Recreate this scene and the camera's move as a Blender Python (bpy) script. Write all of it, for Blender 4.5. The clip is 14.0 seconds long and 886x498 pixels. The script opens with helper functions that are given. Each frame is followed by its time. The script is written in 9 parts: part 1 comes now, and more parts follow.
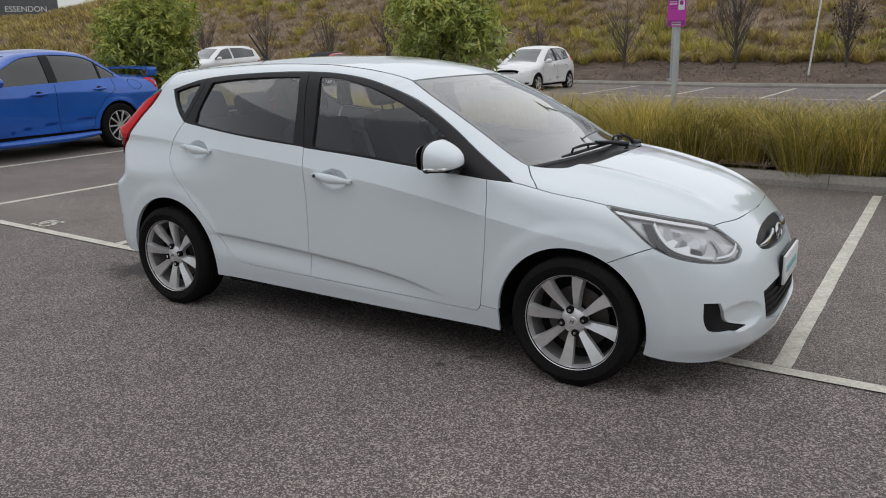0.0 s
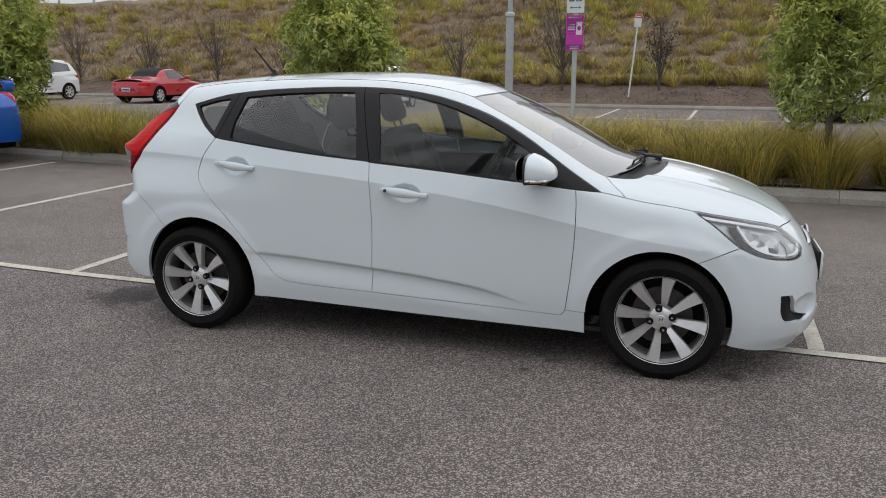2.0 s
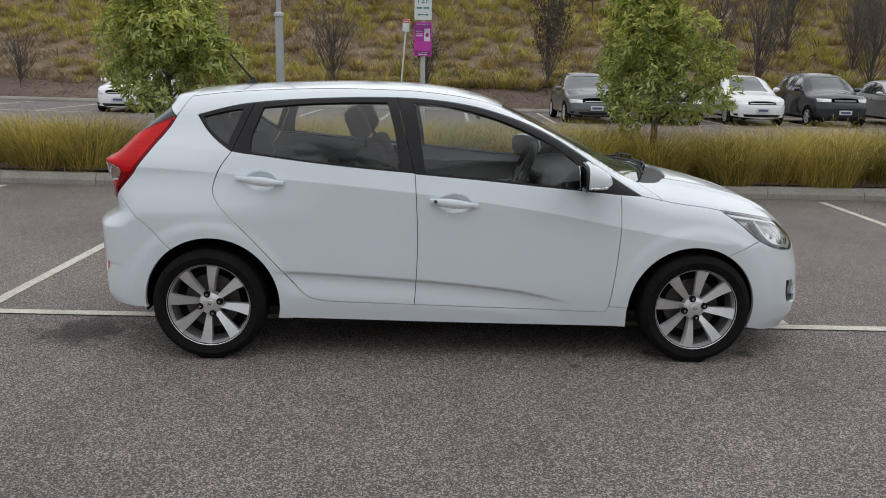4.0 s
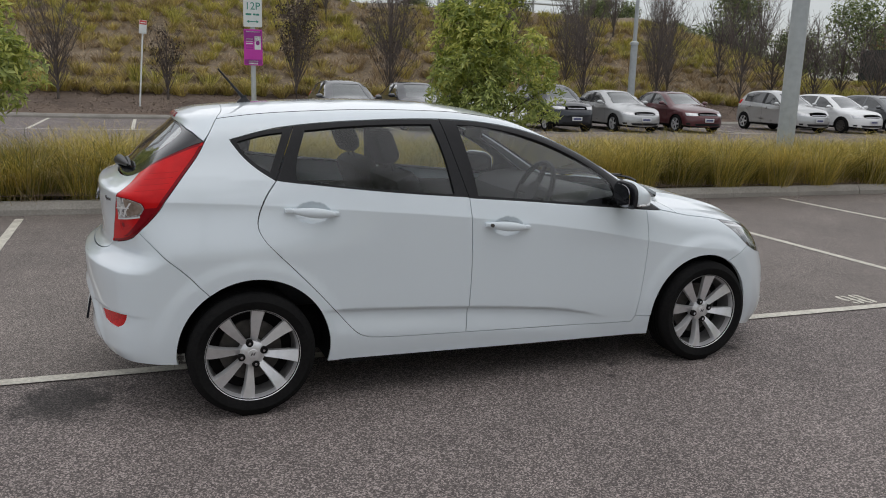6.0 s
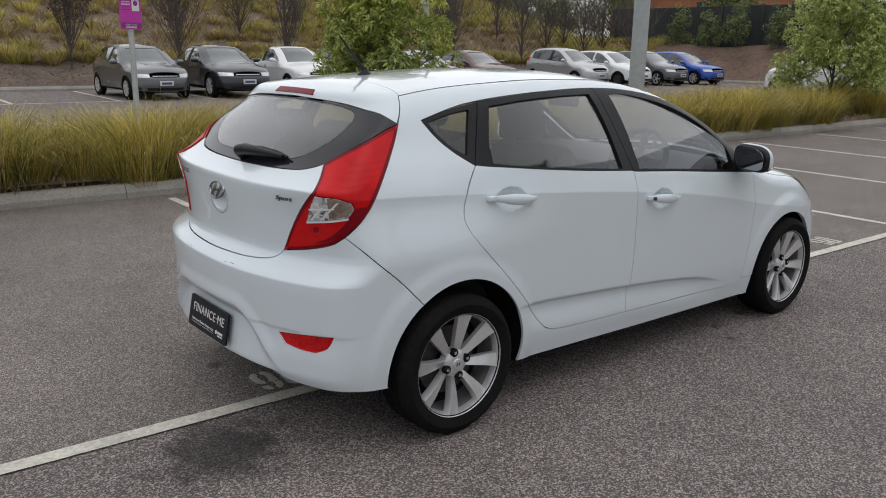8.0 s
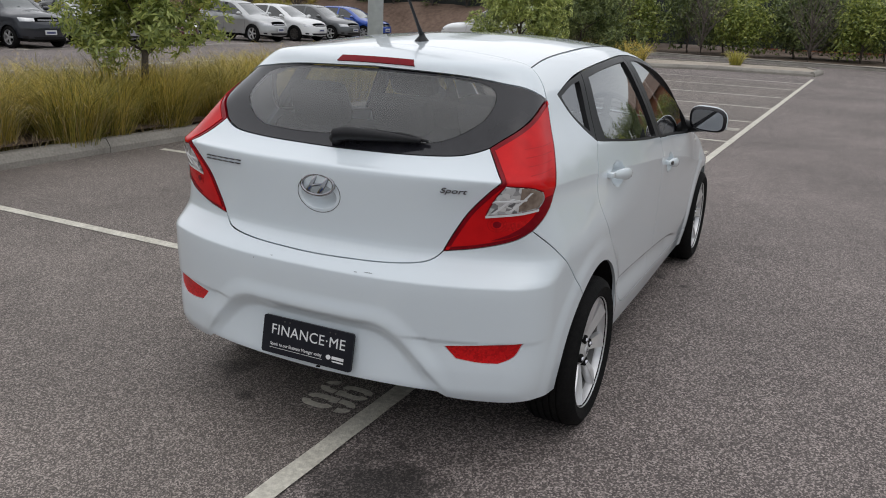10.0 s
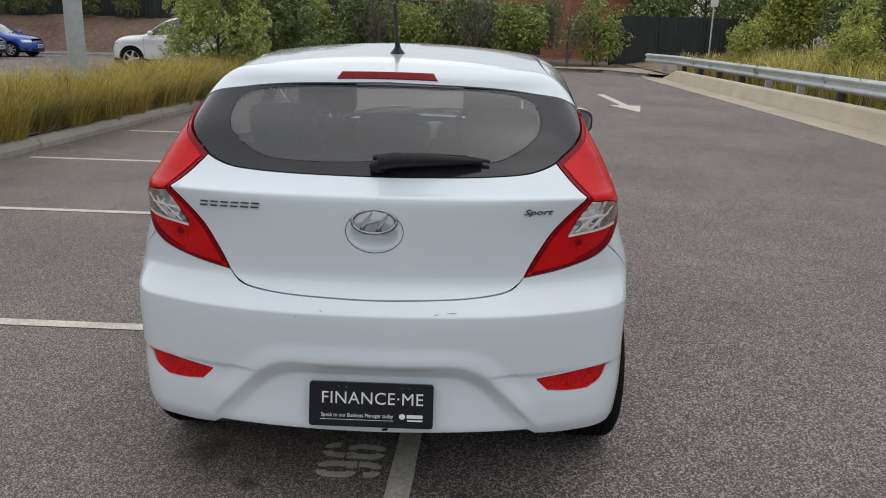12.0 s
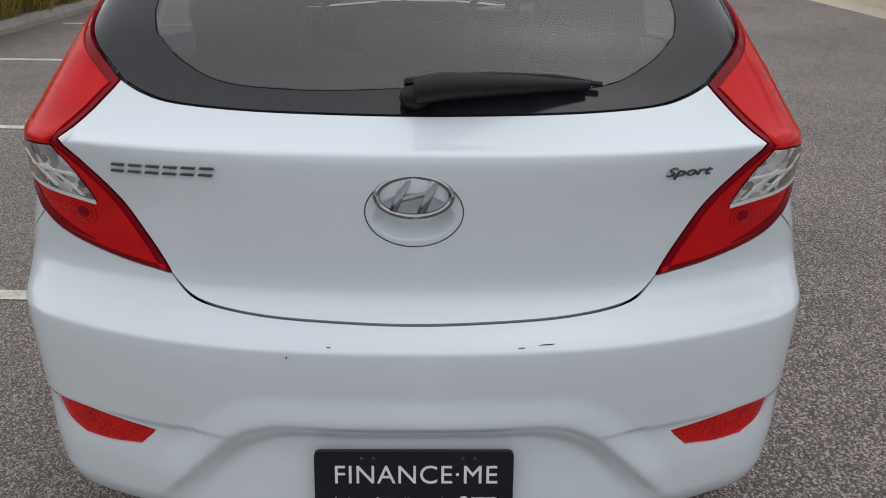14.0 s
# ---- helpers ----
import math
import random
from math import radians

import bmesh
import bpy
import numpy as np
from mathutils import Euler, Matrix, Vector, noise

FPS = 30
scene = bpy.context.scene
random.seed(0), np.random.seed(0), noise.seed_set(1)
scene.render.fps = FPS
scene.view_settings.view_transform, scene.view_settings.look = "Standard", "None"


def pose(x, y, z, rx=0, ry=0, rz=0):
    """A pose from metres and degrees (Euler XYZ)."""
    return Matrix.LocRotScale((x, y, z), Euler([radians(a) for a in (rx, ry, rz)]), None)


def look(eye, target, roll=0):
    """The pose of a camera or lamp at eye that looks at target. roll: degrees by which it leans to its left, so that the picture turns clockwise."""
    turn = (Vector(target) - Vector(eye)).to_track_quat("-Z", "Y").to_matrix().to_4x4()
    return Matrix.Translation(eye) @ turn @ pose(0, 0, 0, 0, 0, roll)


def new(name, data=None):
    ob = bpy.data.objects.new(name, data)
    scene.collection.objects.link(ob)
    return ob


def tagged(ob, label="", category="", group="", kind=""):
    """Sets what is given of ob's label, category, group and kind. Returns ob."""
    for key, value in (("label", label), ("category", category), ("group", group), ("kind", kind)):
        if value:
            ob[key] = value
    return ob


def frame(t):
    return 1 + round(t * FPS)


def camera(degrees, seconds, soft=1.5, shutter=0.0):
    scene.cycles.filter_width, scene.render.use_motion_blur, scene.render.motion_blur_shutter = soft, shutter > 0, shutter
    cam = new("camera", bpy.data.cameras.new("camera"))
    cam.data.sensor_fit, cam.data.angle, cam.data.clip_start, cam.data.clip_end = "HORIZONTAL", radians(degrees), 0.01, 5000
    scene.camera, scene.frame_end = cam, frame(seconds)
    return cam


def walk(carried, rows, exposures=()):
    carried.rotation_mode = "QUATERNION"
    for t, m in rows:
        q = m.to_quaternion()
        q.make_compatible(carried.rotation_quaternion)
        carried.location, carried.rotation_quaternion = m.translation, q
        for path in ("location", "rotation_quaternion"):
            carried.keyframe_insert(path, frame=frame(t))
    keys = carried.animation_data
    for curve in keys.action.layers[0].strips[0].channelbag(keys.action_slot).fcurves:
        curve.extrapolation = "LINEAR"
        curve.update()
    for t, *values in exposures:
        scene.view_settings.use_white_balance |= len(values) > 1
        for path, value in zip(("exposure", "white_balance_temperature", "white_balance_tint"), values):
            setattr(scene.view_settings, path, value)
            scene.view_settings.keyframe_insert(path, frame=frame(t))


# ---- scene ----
cam = camera(57.8, 14.0, soft=1.0)
PATH = [
    (0, (3.835, -3.966, 1.487), (2.827, -2.309, 0.999), -1.1),
    (0.5, (3.629, -4.172, 1.485), (2.697, -2.466, 1.014), -1.0),
    (1, (3.334, -4.291, 1.487), (2.505, -2.53, 1.026), -0.8),
    (1.5, (3.019, -4.48, 1.494), (2.309, -2.667, 1.04), -0.3),
    (2, (2.68, -4.617, 1.488), (2.093, -2.758, 1.041), -0.0),
    (2.5, (2.313, -4.725, 1.494), (1.894, -2.82, 1.049), 0.3),
    (3, (1.942, -4.891, 1.511), (1.679, -2.959, 1.067), 0.6),
    (5.5, (-0.143, -4.619, 1.555), (0.427, -2.747, 1.139), 1.4),
    (6, (-0.531, -4.398, 1.568), (0.207, -2.586, 1.155), 1.7),
    (6.5, (-0.967, -4.156, 1.566), (-0.116, -2.394, 1.15), 2.1),
    (7, (-1.319, -3.823, 1.567), (-0.343, -2.13, 1.138), 2.2),
    (7.5, (-1.674, -3.479, 1.561), (-0.571, -1.877, 1.096), 1.5),
    (8, (-1.989, -3.12, 1.557), (-0.76, -1.621, 1.065), 0.9),
    (8.5, (-2.239, -2.739, 1.556), (-0.862, -1.383, 1.045), 1.2),
    (10.8, (-2.972, -0.972, 1.54), (-1.12, -0.461, 0.988), 2.4),
    (11, (-2.965, -0.865, 1.518), (-1.089, -0.427, 0.98), 2.2),
    (11.5, (-2.988, -0.517, 1.533), (-1.075, -0.297, 0.993), 1.5),
    (12, (-2.905, -0.252, 1.51), (-0.977, -0.2, 0.982), 1.4),
    (12.5, (-2.858, -0.097, 1.526), (-0.933, -0.098, 0.983), 0.7),
    (13, (-2.752, -0.04, 1.505), (-0.832, -0.071, 0.945), 0.6),
    (13.5, (-2.38, -0.048, 1.465), (-0.474, -0.073, 0.861), 0.5),
    (14, (-1.925, -0.016, 1.42), (-0.088, -0.048, 0.632), 0.7),
]
walk(cam, [(t, look(eye, target, roll)) for t, eye, target, roll in PATH],
     exposures=[(0, -0.07), (1, -0.06), (2.3, 0.09), (3.2, 0.08), (5.5, -0.05), (8.5, -0.02), (11, 0.05), (13, 0.03), (14, 0.02)])

# ---- overcast daylight ----
world = bpy.data.worlds.new("overcast_sky")
scene.world = world
world.use_nodes = True
wn, wl = world.node_tree.nodes, world.node_tree.links
sky = wn.new("ShaderNodeTexSky")
sky.sky_type, sky.sun_disc = "NISHITA", False
sky.sun_elevation, sky.sun_rotation = radians(74), radians(200)
sky.air_density, sky.dust_density, sky.ozone_density = 1.0, 1.0, 1.0
grey = wn.new("ShaderNodeHueSaturation")
grey.inputs["Saturation"].default_value = 0.25
wl.new(sky.outputs[0], grey.inputs["Color"])
wl.new(grey.outputs[0], wn["Background"].inputs["Color"])
wn["Background"].inputs["Strength"].default_value = 0.12
sun_lamp = bpy.data.lights.new("sun", "SUN")
sun_lamp.energy, sun_lamp.angle, sun_lamp.color = 1.68, radians(138), (1.0, 0.99, 0.99)
sun = new("sun", sun_lamp)
sun.matrix_world = look((0, 0, 30), (-3.0, -3.5, 10))

# ---- materials ----
def surface(name, low, high=None, rough=0.6, metal=0.0, grain=30.0, spots=3.0, bump=0.0, bump_size=None, coat=0.0, mix=0.5, random=0.0, **more):
    """A principled surface whose colour wanders between low and high at two scales."""
    m = bpy.data.materials.new(name)
    m.use_nodes = True
    n, k = m.node_tree.nodes, m.node_tree.links
    b = n["Principled BSDF"]
    high = high or tuple(min(1, c * 1.12) for c in low)
    co = n.new("ShaderNodeTexCoord")
    fine, broad = n.new("ShaderNodeTexNoise"), n.new("ShaderNodeTexNoise")
    for node, s, d in ((fine, grain, 4.0), (broad, spots, 3.0)):
        node.inputs["Scale"].default_value, node.inputs["Detail"].default_value = s, d
        k.new(co.outputs["Object"], node.inputs["Vector"])
    both = n.new("ShaderNodeMix")
    both.inputs[0].default_value = mix
    k.new(fine.outputs["Fac"], both.inputs[2])
    k.new(broad.outputs["Fac"], both.inputs[3])
    ramp = n.new("ShaderNodeValToRGB")
    ramp.color_ramp.elements[0].position, ramp.color_ramp.elements[1].position = 0.32, 0.68
    ramp.color_ramp.elements[0].color, ramp.color_ramp.elements[1].color = (*low, 1), (*high, 1)
    k.new(both.outputs[0], ramp.inputs[0])
    out = ramp.outputs[0]
    if random:
        info, vary = n.new("ShaderNodeObjectInfo"), n.new("ShaderNodeHueSaturation")
        span = n.new("ShaderNodeMapRange")
        span.inputs["To Min"].default_value, span.inputs["To Max"].default_value = 1 - random, 1 + random
        k.new(info.outputs["Random"], span.inputs["Value"])
        k.new(span.outputs[0], vary.inputs["Value"])
        k.new(out, vary.inputs["Color"])
        out = vary.outputs[0]
    k.new(out, b.inputs["Base Color"])
    b.inputs["Roughness"].default_value, b.inputs["Metallic"].default_value = rough, metal
    b.inputs["Coat Weight"].default_value = coat
    b.inputs["Coat Roughness"].default_value = 0.03
    for key, v in more.items():
        b.inputs[key.replace("_", " ")].default_value = v
    if bump:
        bm_node, tex = n.new("ShaderNodeBump"), n.new("ShaderNodeTexNoise")
        tex.inputs["Scale"].default_value, tex.inputs["Detail"].default_value = bump_size or grain, 3.0
        k.new(co.outputs["Object"], tex.inputs["Vector"])
        bm_node.inputs["Strength"].default_value, bm_node.inputs["Distance"].default_value = bump, 0.01
        k.new(tex.outputs["Fac"], bm_node.inputs["Height"])
        k.new(bm_node.outputs[0], b.inputs["Normal"])
    return m


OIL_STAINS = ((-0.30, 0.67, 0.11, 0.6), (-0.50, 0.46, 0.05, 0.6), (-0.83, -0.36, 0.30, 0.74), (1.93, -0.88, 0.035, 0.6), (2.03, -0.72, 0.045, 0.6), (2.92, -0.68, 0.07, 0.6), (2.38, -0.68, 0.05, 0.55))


def asphalt_surface(name, dark, light, stone_size):
    """Worn asphalt: pale and dark stone chips in a grey binder, with broad traffic stains."""
    m = bpy.data.materials.new(name)
    m.use_nodes = True
    n, k = m.node_tree.nodes, m.node_tree.links
    b = n["Principled BSDF"]
    co = n.new("ShaderNodeTexCoord")
    chips = n.new("ShaderNodeTexVoronoi")
    chips.inputs["Scale"].default_value = stone_size
    grit, stain, patch = (n.new("ShaderNodeTexNoise") for _ in range(3))
    for node, s, d in ((grit, stone_size * 0.45, 5.0), (stain, 0.55, 5.0), (patch, 3.5, 4.0)):
        node.inputs["Scale"].default_value, node.inputs["Detail"].default_value = s, d
        k.new(co.outputs["Object"], node.inputs["Vector"])
    k.new(co.outputs["Object"], chips.inputs["Vector"])
    tone = n.new("ShaderNodeSeparateColor")
    k.new(chips.outputs["Color"], tone.inputs[0])
    ramp = n.new("ShaderNodeValToRGB")
    e = ramp.color_ramp.elements
    e[0].position, e[0].color = 0.0, (*dark, 1)
    e[1].position, e[1].color = 1.0, (*light, 1)
    mid = e.new(0.52)
    mid.color = (*(0.78 * a + 0.22 * c for a, c in zip(dark, light)), 1)
    e[2].position = 0.84
    blend = n.new("ShaderNodeMix")
    blend.inputs[0].default_value = 0.38
    k.new(tone.outputs[0], blend.inputs[2])
    k.new(grit.outputs["Fac"], blend.inputs[3])
    k.new(blend.outputs[0], ramp.inputs[0])
    add = n.new("ShaderNodeMath")
    add.operation = "MULTIPLY_ADD"
    add.inputs[1].default_value, add.inputs[2].default_value = 0.85, 0.34
    k.new(stain.outputs["Fac"], add.inputs[0])
    add2 = n.new("ShaderNodeMath")
    add2.operation = "MULTIPLY_ADD"
    add2.inputs[1].default_value = 0.45
    k.new(patch.outputs["Fac"], add2.inputs[0])
    k.new(add.outputs[0], add2.inputs[2])
    oil = n.new("ShaderNodeTexNoise")
    oil.inputs["Scale"].default_value, oil.inputs["Detail"].default_value = 9.0, 4.0
    k.new(co.outputs["Object"], oil.inputs["Vector"])
    vary = n.new("ShaderNodeHueSaturation")
    k.new(ramp.outputs[0], vary.inputs["Color"])
    value = add2.outputs[0]
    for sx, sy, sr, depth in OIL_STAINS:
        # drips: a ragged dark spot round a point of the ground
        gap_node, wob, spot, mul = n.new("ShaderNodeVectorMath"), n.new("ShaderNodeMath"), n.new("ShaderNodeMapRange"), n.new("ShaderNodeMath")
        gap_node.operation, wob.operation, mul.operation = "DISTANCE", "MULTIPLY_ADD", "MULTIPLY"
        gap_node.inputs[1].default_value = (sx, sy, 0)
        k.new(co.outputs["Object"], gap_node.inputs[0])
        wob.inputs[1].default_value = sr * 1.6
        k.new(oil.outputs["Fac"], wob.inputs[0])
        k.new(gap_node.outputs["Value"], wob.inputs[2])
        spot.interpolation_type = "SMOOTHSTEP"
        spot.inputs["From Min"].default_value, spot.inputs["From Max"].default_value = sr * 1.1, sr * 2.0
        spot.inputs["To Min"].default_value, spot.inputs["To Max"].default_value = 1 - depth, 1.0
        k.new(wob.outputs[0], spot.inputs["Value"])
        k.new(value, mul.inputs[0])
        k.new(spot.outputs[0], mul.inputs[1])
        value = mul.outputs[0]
    k.new(value, vary.inputs["Value"])
    k.new(vary.outputs[0], b.inputs["Base Color"])
    b.inputs["Roughness"].default_value = 0.82
    bump = n.new("ShaderNodeBump")
    bump.inputs["Strength"].default_value, bump.inputs["Distance"].default_value = 0.65, 0.006
    k.new(blend.outputs[0], bump.inputs["Height"])
    k.new(bump.outputs[0], b.inputs["Normal"])
    return m


def glass_pane(name, tint, gloss=1.0, even=0.0, blur=0.02, dust=0.0, grow=3.6):
    """Thin vehicle glass: tinted see-through with a mirror-like sheen that grows at shallow angles."""
    m = bpy.data.materials.new(name)
    m.use_nodes = True
    n, k = m.node_tree.nodes, m.node_tree.links
    n.remove(n["Principled BSDF"])
    clear, shine, mix, face_on = n.new("ShaderNodeBsdfTransparent"), n.new("ShaderNodeBsdfGlossy"), n.new("ShaderNodeMixShader"), n.new("ShaderNodeLayerWeight")
    clear.inputs[0].default_value = (*tint, 1)
    shine.inputs["Roughness"].default_value = blur
    face_on.inputs["Blend"].default_value = 0.5

    def sums(op, a, b, c=None):
        node = n.new("ShaderNodeMath")
        node.operation = op
        for i, v in enumerate((a, b, c)):
            if isinstance(v, (int, float)):
                node.inputs[i].default_value = v
            elif v is not None:
                k.new(v, node.inputs[i])
        return node.outputs[0]
    r0 = 0.043 * gloss
    one = sums("MULTIPLY_ADD", sums("POWER", face_on.outputs["Facing"], grow), 1 - r0, r0)
    # both faces of the pane reflect: 2R / (1 + R)
    both = sums("DIVIDE", sums("MULTIPLY", one, 2.0), sums("ADD", one, 1.0))
    k.new(sums("MULTIPLY_ADD", both, 1 - even, even), mix.inputs[0])
    k.new(clear.outputs[0], mix.inputs[1])
    k.new(shine.outputs[0], mix.inputs[2])
    out = mix.outputs[0]
    if dust:
        # a thin film of road dust that scatters light on both sides
        near, far, film_mix, over = n.new("ShaderNodeBsdfDiffuse"), n.new("ShaderNodeBsdfTranslucent"), n.new("ShaderNodeMixShader"), n.new("ShaderNodeMixShader")
        for node in (near, far):
            node.inputs[0].default_value = (0.78, 0.78, 0.76, 1)
        film_mix.inputs[0].default_value, over.inputs[0].default_value = 0.45, dust
        k.new(near.outputs[0], film_mix.inputs[1])
        k.new(far.outputs[0], film_mix.inputs[2])
        k.new(out, over.inputs[1])
        k.new(film_mix.outputs[0], over.inputs[2])
        out = over.outputs[0]
    k.new(out, n["Material Output"].inputs["Surface"])
    return m


def leaf_surface(name, low, high, rough=0.55, pale=0.3, patch=1.1, clump=0.5, mid=None):
    """Leaves and blades: each one its own tint, with some light passing through."""
    m = bpy.data.materials.new(name)
    m.use_nodes = True
    n, k = m.node_tree.nodes, m.node_tree.links
    b = n["Principled BSDF"]
    geo, ramp = n.new("ShaderNodeNewGeometry"), n.new("ShaderNodeValToRGB")
    ramp.color_ramp.elements[0].color, ramp.color_ramp.elements[1].color = (*low, 1), (*high, 1)
    co, broad, mix = n.new("ShaderNodeTexCoord"), n.new("ShaderNodeTexNoise"), n.new("ShaderNodeMix")
    broad.inputs["Scale"].default_value = patch
    k.new(co.outputs["Object"], broad.inputs["Vector"])
    mix.inputs[0].default_value = clump
    k.new(geo.outputs["Random Per Island"], mix.inputs[2])
    k.new(broad.outputs["Fac"], mix.inputs[3])
    ramp.color_ramp.elements[0].position, ramp.color_ramp.elements[1].position = 0.2, 0.8
    if mid:
        ramp.color_ramp.elements.new(0.5).color = (*mid, 1)
    k.new(mix.outputs[0], ramp.inputs[0])
    k.new(ramp.outputs[0], b.inputs["Base Color"])
    b.inputs["Roughness"].default_value = rough
    thin, blend = n.new("ShaderNodeBsdfTranslucent"), n.new("ShaderNodeMixShader")
    k.new(ramp.outputs[0], thin.inputs[0])
    blend.inputs[0].default_value = pale
    k.new(b.outputs[0], blend.inputs[1])
    k.new(thin.outputs[0], blend.inputs[2])
    k.new(blend.outputs[0], n["Material Output"].inputs["Surface"])
    return m


def lens_surface(name, dark, bright, size, metal, coat, cells=False):
    """Moulded lamp plastic: small prisms, the light each one catches put into its colour."""
    m = bpy.data.materials.new(name)
    m.use_nodes = True
    n, k = m.node_tree.nodes, m.node_tree.links
    b = n["Principled BSDF"]
    co, prism_cells, broad = n.new("ShaderNodeTexCoord"), n.new("ShaderNodeTexVoronoi"), n.new("ShaderNodeTexNoise")
    prism_cells.inputs["Scale"].default_value = size
    broad.inputs["Scale"].default_value, broad.inputs["Detail"].default_value = 16.0, 2.0
    for node in (prism_cells, broad):
        k.new(co.outputs["Object"], node.inputs["Vector"])
    tone = n.new("ShaderNodeSeparateColor")
    k.new(prism_cells.outputs["Color"], tone.inputs[0])
    mix, ramp = n.new("ShaderNodeMix"), n.new("ShaderNodeValToRGB")
    mix.inputs[0].default_value = 0.25 if cells else 0.62
    k.new(tone.outputs[0], mix.inputs[2])
    k.new(broad.outputs["Fac"], mix.inputs[3])
    ramp.color_ramp.elements[0].position, ramp.color_ramp.elements[1].position = (0.15, 0.75) if cells else (0.25, 0.62)
    ramp.color_ramp.elements[0].color, ramp.color_ramp.elements[1].color = (*dark, 1), (*bright, 1)
    k.new(mix.outputs[0], ramp.inputs[0])
    k.new(ramp.outputs[0], b.inputs["Base Color"])
    b.inputs["Roughness"].default_value, b.inputs["Metallic"].default_value = 0.16, metal
    b.inputs["Coat Weight"].default_value, b.inputs["Coat Roughness"].default_value = coat, 0.04
    b.inputs["Specular IOR Level"].default_value = 0.22
    bump = n.new("ShaderNodeBump")
    bump.inputs["Strength"].default_value, bump.inputs["Distance"].default_value = 0.22, 0.004
    k.new(prism_cells.outputs["Distance"], bump.inputs["Height"])
    k.new(bump.outputs[0], b.inputs["Normal"])
    return m


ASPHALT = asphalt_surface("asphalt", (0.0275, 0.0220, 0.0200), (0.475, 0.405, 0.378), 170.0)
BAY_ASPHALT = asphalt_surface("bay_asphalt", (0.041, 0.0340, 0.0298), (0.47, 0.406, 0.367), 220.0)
LINE_PAINT = surface("worn_line_paint", (0.42, 0.395, 0.335), (0.78, 0.745, 0.645), rough=0.7, grain=60, spots=7, bump=0.5, bump_size=150, mix=0.4)
CONCRETE = surface("kerb_concrete", (0.22, 0.205, 0.18), (0.40, 0.375, 0.335), rough=0.85, grain=45, spots=2.2, bump=0.35, bump_size=120, random=0.06)
CREAM_CONCRETE = surface("cream_concrete", (0.50, 0.44, 0.33), (0.68, 0.61, 0.48), rough=0.85, grain=30, spots=1.3, bump=0.3, bump_size=90)
SOIL = surface("mulch_soil", (0.060, 0.041, 0.030), (0.20, 0.148, 0.112), rough=0.95, grain=16, spots=1.0, bump=0.9, bump_size=22)
PEBBLE = surface("pebble_bed", (0.24, 0.20, 0.16), (0.50, 0.44, 0.37), rough=0.9, grain=14, spots=2, bump=0.9, bump_size=16)
BANK = surface("bank_soil", (0.11, 0.082, 0.052), (0.32, 0.25, 0.17), rough=0.95, grain=6, spots=0.5, bump=0.8, bump_size=9)
WHITE_PAINT = surface("white_car_paint", (0.690, 0.755, 0.795), (0.720, 0.785, 0.825), rough=0.32, coat=1.0, grain=2, spots=0.7)
BLACK_TRIM = surface("black_trim", (0.007, 0.007, 0.008), (0.016, 0.016, 0.018), rough=0.42, grain=90, spots=6, Specular_IOR_Level=0.25)
GLOSS_BLACK = surface("gloss_black", (0.010, 0.010, 0.013), (0.02, 0.02, 0.024), rough=0.12, grain=20, spots=3, coat=0.15, Specular_IOR_Level=0.4)
UNDERSIDE = surface("underbody_black", (0.008, 0.008, 0.008), (0.016, 0.0155, 0.015), rough=0.9, grain=14, spots=3, Specular_IOR_Level=0.1)
RUBBER = surface("tyre_rubber", (0.007, 0.007, 0.0075), (0.015, 0.0147, 0.0143), rough=0.8, Specular_IOR_Level=0.08, grain=70, spots=5, bump=0.25, bump_size=140)
ALLOY = surface("silver_alloy", (0.63, 0.63, 0.635), (0.76, 0.76, 0.765), rough=0.30, metal=0.58, grain=40, spots=5)
# inner rim: the shade behind the spokes is put into this darker grey
RIM_SHADE = surface("shaded_rim", (0.20, 0.195, 0.19), (0.32, 0.315, 0.31), rough=0.5, metal=0.5, grain=30, spots=5)
DARK_METAL = surface("dark_iron", (0.045, 0.042, 0.04), (0.13, 0.12, 0.11), rough=0.55, metal=0.6, grain=30, spots=6)
CHROME = surface("chrome", (0.50, 0.50, 0.52), (0.60, 0.60, 0.62), rough=0.10, metal=1.0, grain=10, spots=2)
SIDE_GLASS = glass_pane("side_glass", (0.85, 0.88, 0.88), 0.6, dust=0.002, grow=2.5)
REAR_GLASS = glass_pane("rear_glass", (0.80, 0.81, 0.83), 1.2, blur=0.02, dust=0.025)
FRONT_GLASS = glass_pane("windscreen_glass", (0.84, 0.88, 0.86), 1.2, even=0.04, dust=0.05)
LAMP_GLASS = glass_pane("lamp_glass", (0.93, 0.94, 0.95))
RED_LENS = surface("red_lens", (0.50, 0.004, 0.007), (0.66, 0.008, 0.010), rough=0.22, coat=0.12, Specular_IOR_Level=0.15, grain=22, spots=9)
RED_PRISMS = lens_surface("red_prisms", (0.36, 0.003, 0.005), (0.62, 0.008, 0.010), 150.0, 0.0, 0.15)
DARK_RED = surface("dark_red_lens", (0.16, 0.001, 0.006), (0.24, 0.003, 0.010), rough=0.2, coat=0.08, Specular_IOR_Level=0.15, grain=60, spots=10)
CLEAR_LENS = lens_surface("clear_lens", (0.16, 0.16, 0.165), (0.80, 0.80, 0.80), 60.0, 0.3, 0.6, cells=True)
RED_DEEP = surface("deep_red_lens", (0.40, 0.003, 0.005), (0.50, 0.006, 0.008), rough=0.2, Specular_IOR_Level=0.2, grain=60, spots=10)
AMBER_LENS = surface("amber_lens", (0.17, 0.12, 0.09), (0.42, 0.34, 0.28), rough=0.16, metal=0.35, coat=0.8, grain=60, spots=20, bump=0.15, bump_size=60)
